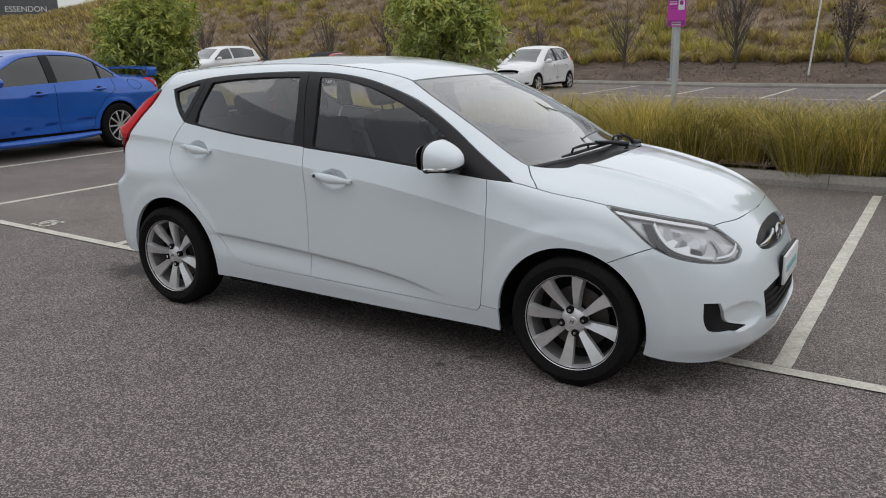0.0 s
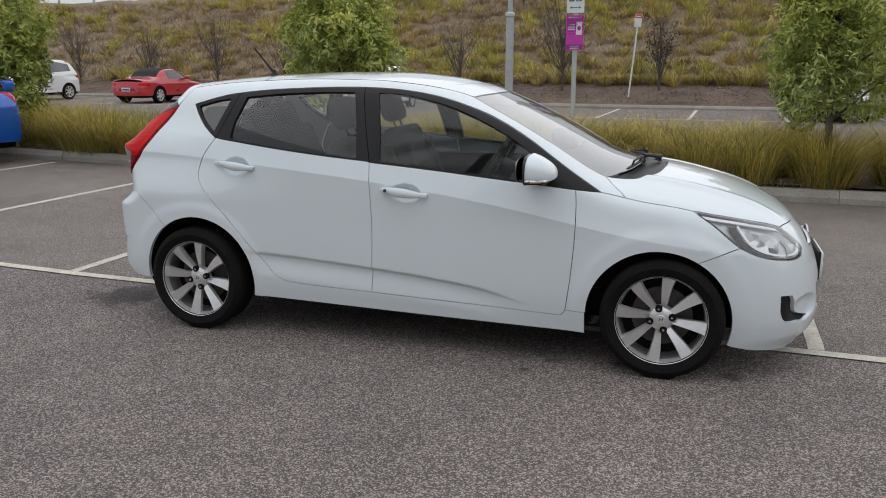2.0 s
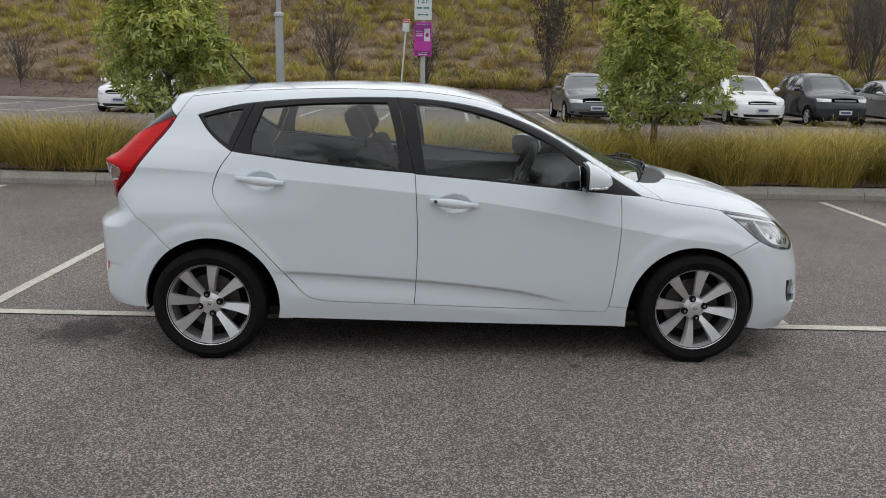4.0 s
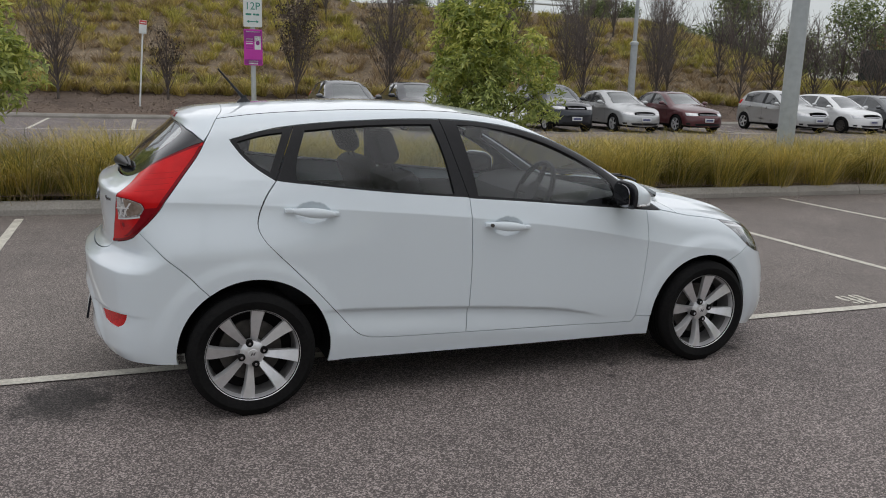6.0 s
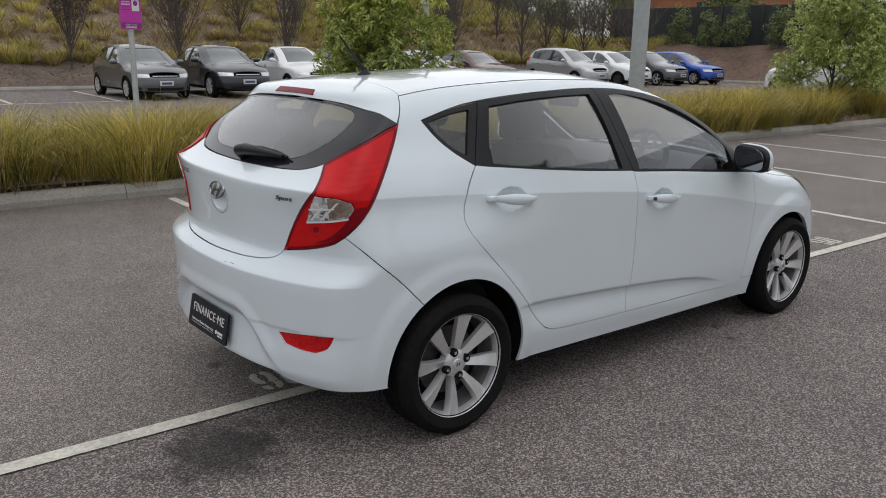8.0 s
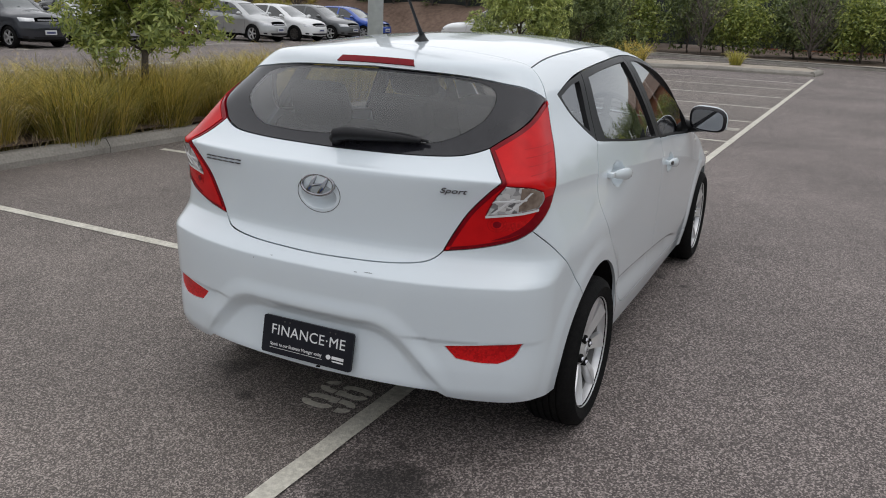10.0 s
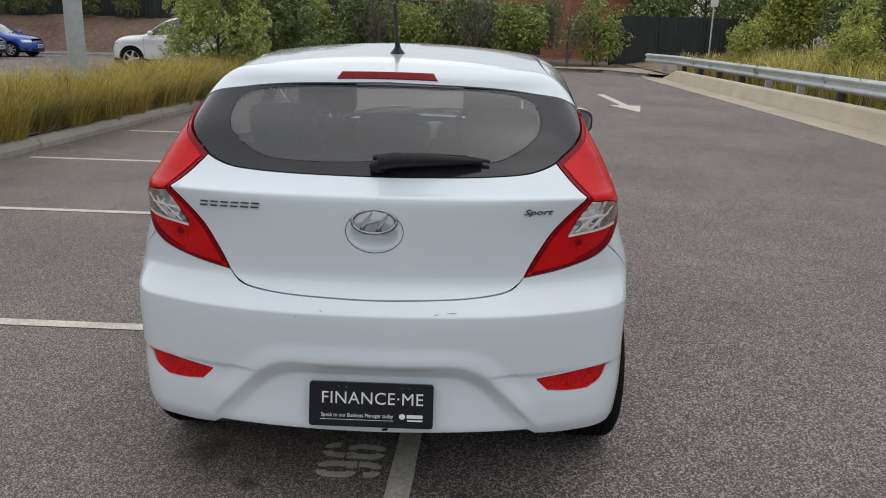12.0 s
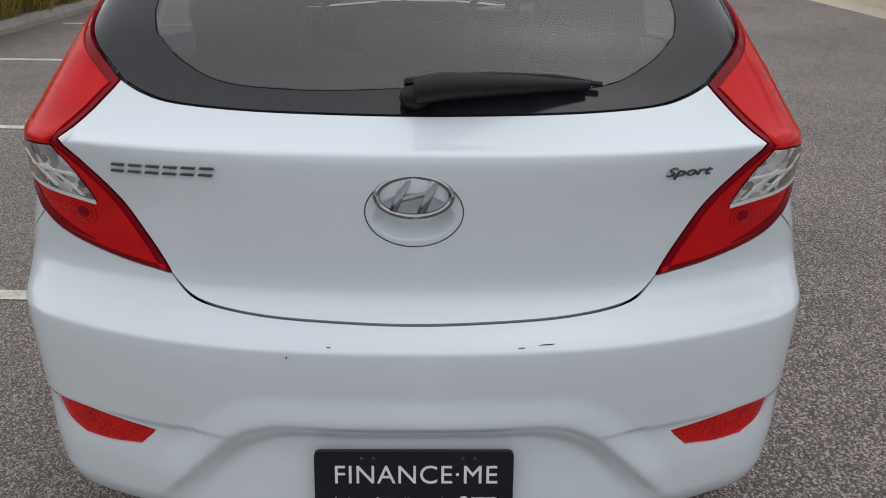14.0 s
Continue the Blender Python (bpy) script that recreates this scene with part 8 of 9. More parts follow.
    BELT[:], WHEELS[:], SHOULDER[0] = kept[8], kept[9], kept[10]
    return car


BLUE = paint("blue_car_paint", (0.002, 0.088, 0.44), (0.004, 0.115, 0.54), metal=0.25)
NAVY = paint("deep_blue_paint", (0.012, 0.06, 0.34), (0.018, 0.08, 0.42), metal=0.35)
WHITE2 = paint("plain_white_paint", (0.74, 0.75, 0.75), (0.79, 0.80, 0.80), metal=0.0)
SILVER = paint("silver_paint", (0.42, 0.43, 0.43), (0.50, 0.51, 0.51), metal=0.6)
GREY_P = paint("grey_paint", (0.085, 0.09, 0.095), (0.12, 0.125, 0.13), metal=0.5)
DARK_P = paint("dark_blue_black_paint", (0.012, 0.014, 0.02), (0.022, 0.025, 0.034), metal=0.4)
MAROON = paint("maroon_paint", (0.075, 0.018, 0.022), (0.11, 0.026, 0.03), metal=0.4)
RED_P = paint("red_car_paint", (0.42, 0.015, 0.025), (0.50, 0.025, 0.035), metal=0.1)

# the blue saloon two bays along, with its boot wing
blue = parked("saloon", "sedan", BLUE, pose(-7.78, 4.22, rise(-7.5), 0, 0, -90.6), "bright blue four-door saloon with a boot wing and dark alloys", scale=(1.0, 1.02, 1.055), fine=0.035, face=ALLOY, spokes=10, r=0.325, lines=True, slim=0.010)
bm = bmesh.new()
rows = []
for y in np.linspace(-0.57, 0.57, 13):
    k = 0.02 * (1 - (y / 0.57)**2)
    rows.append([bm.verts.new((x, y, z + k)) for x, z in ((-0.97, 1.125), (-0.90, 1.14), (-0.75, 1.115), (-0.75, 1.095), (-0.90, 1.10), (-0.97, 1.095))])
for a, b in zip(rows, rows[1:]):
    for i in range(6):
        j = (i + 1) % 6
        bm.faces.new((a[i], a[j], b[j], b[i]))
bm.faces.new(rows[0])
bm.faces.new(rows[-1][::-1])
wing = part("boot_wing", bm, BLUE, blue, "blue boot wing")
for s in (-1, 1):
    bm = bmesh.new()
    box(bm, (-0.965, s * 0.57 - 0.025, 1.0), (-0.78, s * 0.57 + 0.025, 1.135), 0.02)
    part("wing_stand", bm, BLUE, wing)
for s in (-1, 1):
    bm = bmesh.new()
    pts = [(0.40, s * 0.845, 0.25), (0.9, s * 0.875, 0.225), (1.6, s * 0.88, 0.22), (2.2, s * 0.87, 0.22)]
    tube(bm, pts, [0.03, 0.05, 0.05, 0.04], 8)
    part("side_skirt", bm, BLUE, blue)

row = "cars parked along the far kerb"
nose = lambda x, L, turn=0.0: pose(x, 18.75 + SKEW * x + L, 0.0, 0, 0, -90 - 2 + turn)
parked("hatchback", "hatch", WHITE2, nose(-7.75, 3.3), "small white hatchback parked nose out by the mulch strip", row, (0.95, 0.98, 1.0), lines=True)
parked("convertible", "cabrio", RED_P, pose(-16.85, 20.6, rise(-16), 0, 0, 88), "red convertible with a black soft top raised", row, roof_mat=RED_P, r=0.30, spokes=7, soft_top=True)
parked("crossover", "suv", WHITE2, pose(-22.5, 22.4, rise(-20), 0, 0, -92), "white crossover parked nose out", row, (1.02, 1.0, 0.97), spokes=7, r=0.33)
parked("saloon", "sedan", GREY_P, pose(-26.8, 22.4, rise(-20), 0, 0, -92), "grey saloon parked beyond the white crossover", row)
parked("hatchback", "hatch", GREY_P, nose(6.1, 3.25, 2), "dark grey hatchback parked nose out", row, (1.0, 1.0, 0.99), lines=True, spokes=7)
parked("saloon", "sedan", DARK_P, nose(8.55, 3.5), "large black saloon parked nose out", row, (1.03, 1.04, 1.03), lines=True, r=0.33, spokes=6)
parked("ute", "ute", WHITE2, nose(11.05, 3.7), "white utility with an open tray parked nose out", row, (0.97, 1.0, 1.02), lines=True, spokes=6)
parked("crossover", "suv", DARK_P, nose(13.45, 3.3), "small black crossover parked nose out", row, (0.94, 0.98, 0.96))
parked("saloon", "sedan", SILVER, nose(15.95, 3.4), "silver saloon parked nose out", row, (0.97, 0.98, 0.97), lines=True)
parked("saloon", "sedan", MAROON, nose(18.45, 3.4), "maroon saloon parked nose out", row, (0.98, 0.99, 0.98), lines=True)
parked("hatchback", "hatch", SILVER, nose(23.45, 3.3), "silver tall hatchback parked nose out", row, (0.96, 0.97, 1.04), lines=True)
parked("hatchback", "hatch", WHITE2, nose(25.95, 3.3), "white hatchback with black alloys parked nose out", row, (0.99, 1.0, 0.98), face=DARK_METAL, spokes=10)
parked("hatchback", "hatch", GREY_P, nose(28.45, 3.3), "dark grey hatchback parked nose out", row, (0.99, 0.98, 0.99))
parked("hatchback", "hatch", NAVY, nose(30.95, 3.3), "dark blue hatchback with gold alloys parked nose out", row, (1.02, 1.0, 0.98), spokes=7)
parked("four_wheel_drive", "suv", WHITE2, pose(24.25, 7.95, 0.0, 0, 0, 89), "white four-wheel drive parked beyond the grass island", "", (1.08, 1.0, 1.06), r=0.35, lines=True)
# ---- plants ----
ISLAND_GRASS = leaf_surface("tussock_blades", (0.075, 0.088, 0.016), (0.86, 0.65, 0.17), pale=0.3, patch=1.5, clump=0.45, mid=(0.46, 0.365, 0.065))
ISLAND_GREEN = leaf_surface("green_tussock_blades", (0.040, 0.062, 0.013), (0.50, 0.43, 0.09), pale=0.28, patch=1.5, clump=0.4, mid=(0.19, 0.20, 0.038))
STRAW = leaf_surface("straw_blades", (0.30, 0.23, 0.10), (0.78, 0.66, 0.36), pale=0.2)
BANK_GRASS = leaf_surface("bank_grass", (0.10, 0.103, 0.030), (0.83, 0.68, 0.26), pale=0.3, patch=0.7, clump=0.6, mid=(0.44, 0.352, 0.105))
BANK_DRY = leaf_surface("dry_grass", (0.15, 0.11, 0.065), (0.66, 0.53, 0.34), pale=0.2, patch=0.6, clump=0.6, mid=(0.40, 0.30, 0.18))
BRIGHT_GRASS = leaf_surface("bright_grass", (0.13, 0.155, 0.03), (0.82, 0.71, 0.21), pale=0.3, patch=0.8, clump=0.6, mid=(0.45, 0.405, 0.095))
GLOSSY_LEAF = leaf_surface("glossy_leaf", (0.085, 0.130, 0.030), (0.56, 0.58, 0.15), rough=0.33, pale=0.34, mid=(0.27, 0.33, 0.078))
YOUNG_LEAF = leaf_surface("young_leaf", (0.12, 0.17, 0.042), (0.78, 0.75, 0.22), rough=0.4, pale=0.42, patch=1.6, mid=(0.37, 0.425, 0.092))
LIGHT_LEAF = leaf_surface("light_leaf", (0.15, 0.20, 0.060), (0.78, 0.80, 0.30), rough=0.36, pale=0.38, mid=(0.43, 0.50, 0.155))
HEDGE_LEAF = leaf_surface("hedge_leaf", (0.055, 0.088, 0.033), (0.36, 0.41, 0.15), rough=0.5, pale=0.2, mid=(0.17, 0.215, 0.075))
BROWN_LEAF = leaf_surface("brown_leaf", (0.028, 0.020, 0.015), (0.11, 0.072, 0.045), rough=0.7, pale=0.15)
BARK = surface("grey_bark", (0.055, 0.045, 0.038), (0.15, 0.125, 0.105), rough=0.9, grain=35, spots=5, bump=0.6, bump_size=60)
TWIG = surface("bare_twigs", (0.070, 0.057, 0.050), (0.16, 0.132, 0.117), rough=0.9, grain=20, spots=3)
rng = np.random.default_rng(11)


def blades(name, base, height, lean, wide, material, label, bend=0.6, arch=None, short=False):
    """One sheet of grass: a curved, tapering blade for each base point. height, wide: one number a blade; lean: its outward push."""
    n = len(base)
    ang = rng.uniform(0, math.tau, n)
    if lean.ndim == 2:
        d = lean
        ang = np.arctan2(d[:, 1], d[:, 0]) + rng.normal(0, 0.6, n)
    else:
        d = np.stack([np.cos(ang), np.sin(ang)], 1) * lean[:, None]
    side = np.stack([-np.sin(ang), np.cos(ang), 0 * ang], 1) * (wide / 2)[:, None]
    up = np.zeros((n, 3))
    up[:, 2] = height
    d3 = np.concatenate([d, np.zeros((n, 1))], 1)
    if arch is None:
        p0, p1 = base, base + up * 0.55 + d3 * 0.28
        p2 = base + up * 0.92 + d3 * 0.66
        p3 = base + up * (1 - bend * np.clip(np.linalg.norm(d, axis=1) / (height + 1e-6), 0, 1)[:, None] * 0.5) + d3
    else:
        # each blade rises, leans over and hangs: arch says how far its tip falls back
        p0 = base
        p1, p2, p3 = (base + up * ((1 + 2.2 * arch[:, None]) * q - 2.2 * arch[:, None] * q ** 2.4) + d3 * q ** 1.35 for q in (0.42, 0.74, 1.0))
        p3[:, 2] = np.maximum(p3[:, 2], base[:, 2] - 0.03)
    v = np.stack([p0 - side, p0 + side, p1 + side * 0.9, p1 - side * 0.9, p2 + side * 0.65, p2 - side * 0.65, p3], 1).reshape(-1, 3)
    i = np.arange(n)[:, None] * 7
    quads = np.concatenate([i + np.array([[0, 1, 2, 3]]), i + np.array([[3, 2, 4, 5]])], 0)
    tris = i + np.array([[5, 4, 6]])
    if short:
        # far blades: one bend only
        pm = (p1 + p2) / 2
        v = np.stack([p0 - side, p0 + side, pm + side * 0.9, pm - side * 0.9, p3], 1).reshape(-1, 3)
        i = np.arange(n)[:, None] * 5
        quads, tris = i + np.array([[0, 1, 2, 3]]), i + np.array([[3, 2, 4]])
    me = bpy.data.meshes.new(name)
    nl = len(quads) * 4 + len(tris) * 3
    me.vertices.add(len(v))
    me.vertices.foreach_set("co", v.ravel())
    me.loops.add(nl)
    me.loops.foreach_set("vertex_index", np.concatenate([quads.ravel(), tris.ravel()]).astype(np.int32))
    me.polygons.add(len(quads) + len(tris))
    starts = np.concatenate([np.arange(len(quads)) * 4, len(quads) * 4 + np.arange(len(tris)) * 3]).astype(np.int32)
    me.polygons.foreach_set("loop_start", starts)
    me.materials.append(material)
    me.update(calc_edges=True)
    me.validate()
    return tagged(new(name, me), label, "grass", kind="stuff")


def tufts(centres, per, radius, high, droop, wide, tangle=0.5, least=0.65):
    """Bases, heights, leans and widths of the blades of many tussocks."""
    c = np.repeat(centres, per, 0)
    n = len(c)
    a, r = rng.uniform(0, math.tau, n), np.sqrt(rng.uniform(0, 1, n))
    base = c.copy()
    base[:, 0] += np.cos(a) * r * radius * 0.45
    base[:, 1] += np.sin(a) * r * radius * 0.45
    size = np.repeat(rng.uniform(0.68, 1.22, len(centres)), per)
    h = high * size * rng.uniform(least, 1.1, n) * (1.05 - 0.25 * r)
    out = droop * size * (0.25 + 0.9 * r) * rng.uniform(0.5, 1.2, n)
    aa = a + rng.normal(0, tangle, n)
    lean = np.stack([np.cos(aa) * out, np.sin(aa) * out], 1)
    return base, h, lean, wide * rng.uniform(0.7, 1.3, n)


def mounds(centres, per, spread, high, wide, droop, inner=0.0, uneven=0.4, foot=0.13, sway=0.10):
    """Fountain-like tussocks: inner blades stand, outer ones arch over and hang. Gives bases, heights, leans, widths and arches."""
    c = np.repeat(centres, per, 0)
    n = len(c)
    a = rng.uniform(0, math.tau, n)
    r = np.sqrt(rng.uniform(inner * inner, 1, n))
    size = np.repeat(rng.uniform(0.72, 1.2, len(centres)), per)
    tilt = np.repeat(rng.normal(0, sway, (len(centres), 2)), per, 0)
    base = c.copy()
    base[:, 0] += np.cos(a) * r * foot * size
    base[:, 1] += np.sin(a) * r * foot * size
    h = high * size * rng.uniform(1 - uneven, 1.04, n) * (1.06 - 0.28 * r)
    aa = a + rng.normal(0, 0.45 + sway, n)
    out = spread * size * (0.10 + 0.95 * r) * rng.uniform(0.6, 1.15, n)
    lean = np.stack([np.cos(aa) * out, np.sin(aa) * out], 1) + tilt * h[:, None]
    fall = droop * r ** 1.5 * rng.uniform(0.5, 1.15, n)
    return base, h, lean, wide * rng.uniform(0.7, 1.35, n), fall


def tussocks(name, made, material, label, short=False):
    base, h, lean, wide, fall = made
    return blades(name, base, h, lean, wide, material, label, arch=fall, short=short)


# the island's tussock grass, in three uneven rows
cs = []
for x in np.arange(-14.6, 19.0, 0.44):
    for row in (0.38, 0.90, 1.42):
        xx, yy = x + rng.uniform(-0.2, 0.2), kerb_y(x) + row + rng.uniform(-0.13, 0.13)
        near_gap = abs(xx - 4.55) < 0.28 or (abs(xx - 16.0) < 0.8 and row < 1.2) or (abs(xx + 4.3) < 0.2) or abs(xx + 2.72) < 0.42 or abs(xx - 19.6) < 0.9
        if not near_gap:
            cs.append((xx, yy, 0.10 + rise(xx)))
cs = np.array(cs)
tussocks("tussock_grass", mounds(cs, 540, 0.72, 0.74, 0.0038, 0.92, inner=0.25, uneven=0.42, foot=0.25, sway=0.26), ISLAND_GRASS, "olive and straw tussock grass overhanging the kerb")
tussocks("green_tussock_grass", mounds(cs, 290, 0.62, 0.64, 0.0042, 0.95, inner=0.2, uneven=0.45, foot=0.25, sway=0.24), ISLAND_GREEN, "dark green inner blades of the tussock grass")
tussocks("hanging_straw", mounds(cs, 64, 0.60, 0.50, 0.0048, 1.10, inner=0.7, foot=0.25, sway=0.2), STRAW, "pale dead blades hanging from the tussocks")
edge_row = np.array([(x, kerb_y(x) + 0.22 + rng.uniform(-0.03, 0.05), 0.11 + rise(x)) for x in np.arange(-14.6, 19.0, 0.26) if abs(x - 4.55) > 0.3 and abs(x + 2.72) > 0.42])
tussocks("kerb_thatch", mounds(edge_row, 34, 0.22, 0.17, 0.0055, 0.9, foot=0.16), BANK_DRY, "dry brown thatch at the foot of the tussocks")
blades("seed_stalks", *tufts(cs, 7, 0.4, 0.88, 0.30, 0.004), BANK_DRY, "thin straw-coloured seed stalks")

# embankment tussocks: green and thick low down and to the right, dry and thin with bare soil to the left
green, dryc, bright = [], [], []
for x in np.arange(-44, 44, 0.74):
    for d in np.arange(3.0, 15.8, 0.72):
        xx, dd = x + rng.uniform(-0.38, 0.38), d + rng.uniform(-0.36, 0.36)
        yy = far_y(xx) + dd
        v = 1.25 * noise.noise((xx * 0.20, dd * 0.34, 1.7)) + 0.012 * (xx + 14) + (0.22 if dd > 8 else 0.0) + (0.5 if dd < 4.2 and xx > -9 else 0)
        p = (xx, yy, hill(xx, yy) - 0.05)
        if xx < -26 and rng.uniform() < 0.3:
            continue
        if v > 0.36 and rng.uniform() < 0.62:
            bright.append(p)
        elif v > -0.04:
            if rng.uniform() < 0.86:
                green.append(p)
        elif rng.uniform() < 0.75:
            dryc.append(p)
tussocks("bank_grass", mounds(np.array(green), 84, 0.70, 0.52, 0.017, 0.85), BANK_GRASS, "olive grass tussocks covering the embankment", short=True)
tussocks("bank_dry_grass", mounds(np.array(dryc + green[::2]), 70, 0.62, 0.40, 0.017, 0.9), BANK_DRY, "dry straw-brown grass on the embankment", short=True)
tussocks("bank_bright_grass", mounds(np.array(bright), 100, 0.70, 0.60, 0.018, 0.85), BRIGHT_GRASS, "bright yellow-green grass clumps on the embankment", short=True)
cover_x, cover_d = rng.uniform(-40, 40, 9000), rng.uniform(3.0, 15.5, 9000)
cover = np.array([(x, far_y(x) + d, hill(x, far_y(x) + d) - 0.03) for x, d in zip(cover_x, cover_d)])
tussocks("bank_thatch", mounds(cover, 9, 0.55, 0.30, 0.020, 0.9), BANK_DRY, "low matted dry grass between the tussocks", short=True)
away = np.array([(x, far_y(x) + d, hill(x, far_y(x) + d) - 0.05) for x, d in zip(rng.uniform(-84, -42, 2600), rng.uniform(3.0, 17.5, 2600))])
tussocks("distant_bank_grass", mounds(away[:1500], 16, 0.75, 0.62, 0.055, 0.8, foot=0.25), BANK_GRASS, "olive grass on the far end of the embankment", short=True)
tussocks("distant_dry_grass", mounds(away[1500:], 16, 0.75, 0.50, 0.055, 0.9, foot=0.25), BANK_DRY, "dry brown grass on the far end of the embankment", short=True)
foot = np.array([(x, far_y(x) + 3.0 + rng.uniform(-0.15, 0.25), hill(x, far_y(x) + 3.0) - 0.03) for x in np.arange(-9, 31, 0.62)])
tussocks("bank_foot_grass", mounds(foot, 150, 0.74, 0.58, 0.016, 0.95), BANK_GRASS, "dense tussocks hanging over the mulch at the foot of the bank")

# verge behind the guard rail
vg, vb = [], []
for x in np.arange(4, 27, 0.65):
    for y in np.arange(-8.1, -13.5, -0.7):
        p = (x + rng.uniform(-0.3, 0.3), y + rng.uniform(-0.3, 0.3), 0.25 + 0.05 * (-8 - y))
        (vg if rng.uniform() < 0.6 else vb).append(p)
blades("verge_grass", *tufts(np.array(vg), 60, 0.6, 0.85, 0.5, 0.020), BRIGHT_GRASS, "tall yellow-green grass behind the guard rail")
blades("verge_scrub", *tufts(np.array(vb), 60, 0.6, 0.70, 0.45, 0.022), BANK_GRASS, "olive scrub behind the guard rail")
blades("corner_tuft", *tufts(np.array([(26.4, 1.6, 0.1)]), 160, 0.4, 0.75, 0.5, 0.018), BRIGHT_GRASS, "bright green strappy tuft in the pebble bed")
blades("corner_grass", *tufts(np.array([(x, y, 0.1) for x in np.arange(20.6, 25.5, 0.6) for y in (4.6, 5.2)]), 120, 0.4, 0.65, 0.5, 0.014), ISLAND_GRASS, "straw-coloured tussocks beyond the last bays")


def leaf_mass(name, pts, normals, size, material, parent, slim=0.42, ways=None):
    """Many small pointed leaves, each a folded diamond of its own."""
    n = len(pts)
    nrm = normals + rng.normal(0, 0.55, (n, 3))
    nrm /= np.linalg.norm(nrm, axis=1)[:, None]
    t = rng.normal(0, 1, (n, 3)) + nrm * 0.4 + np.array([0, 0, 0.1]) if ways is None else ways + rng.normal(0, 0.12, (n, 3))
    t -= nrm * np.einsum("ij,ij->i", t, nrm)[:, None]
    t /= np.linalg.norm(t, axis=1)[:, None]
    b = np.cross(nrm, t)
    s = size * rng.uniform(0.65, 1.25, n)[:, None]
    tip, foot = pts + t * s * 0.55 - nrm * s * 0.10, pts - t * s * 0.45
    l, r = pts + b * s * slim * 0.5 + nrm * s * 0.08, pts - b * s * slim * 0.5 + nrm * s * 0.08
    v = np.stack([foot, l, tip, r], 1).reshape(-1, 3)
    i = np.arange(n)[:, None] * 4
    tris = np.concatenate([i + np.array([[0, 1, 2]]), i + np.array([[0, 2, 3]])], 0)
    me = bpy.data.meshes.new(name)
    me.vertices.add(len(v))
    me.vertices.foreach_set("co", v.ravel())
    me.loops.add(len(tris) * 3)
    me.loops.foreach_set("vertex_index", tris.ravel().astype(np.int32))
    me.polygons.add(len(tris))
    me.polygons.foreach_set("loop_start", (np.arange(len(tris)) * 3).astype(np.int32))
    me.materials.append(material)
    me.update(calc_edges=True)
    ob = new(name, me)
    ob.parent = parent
    return ob


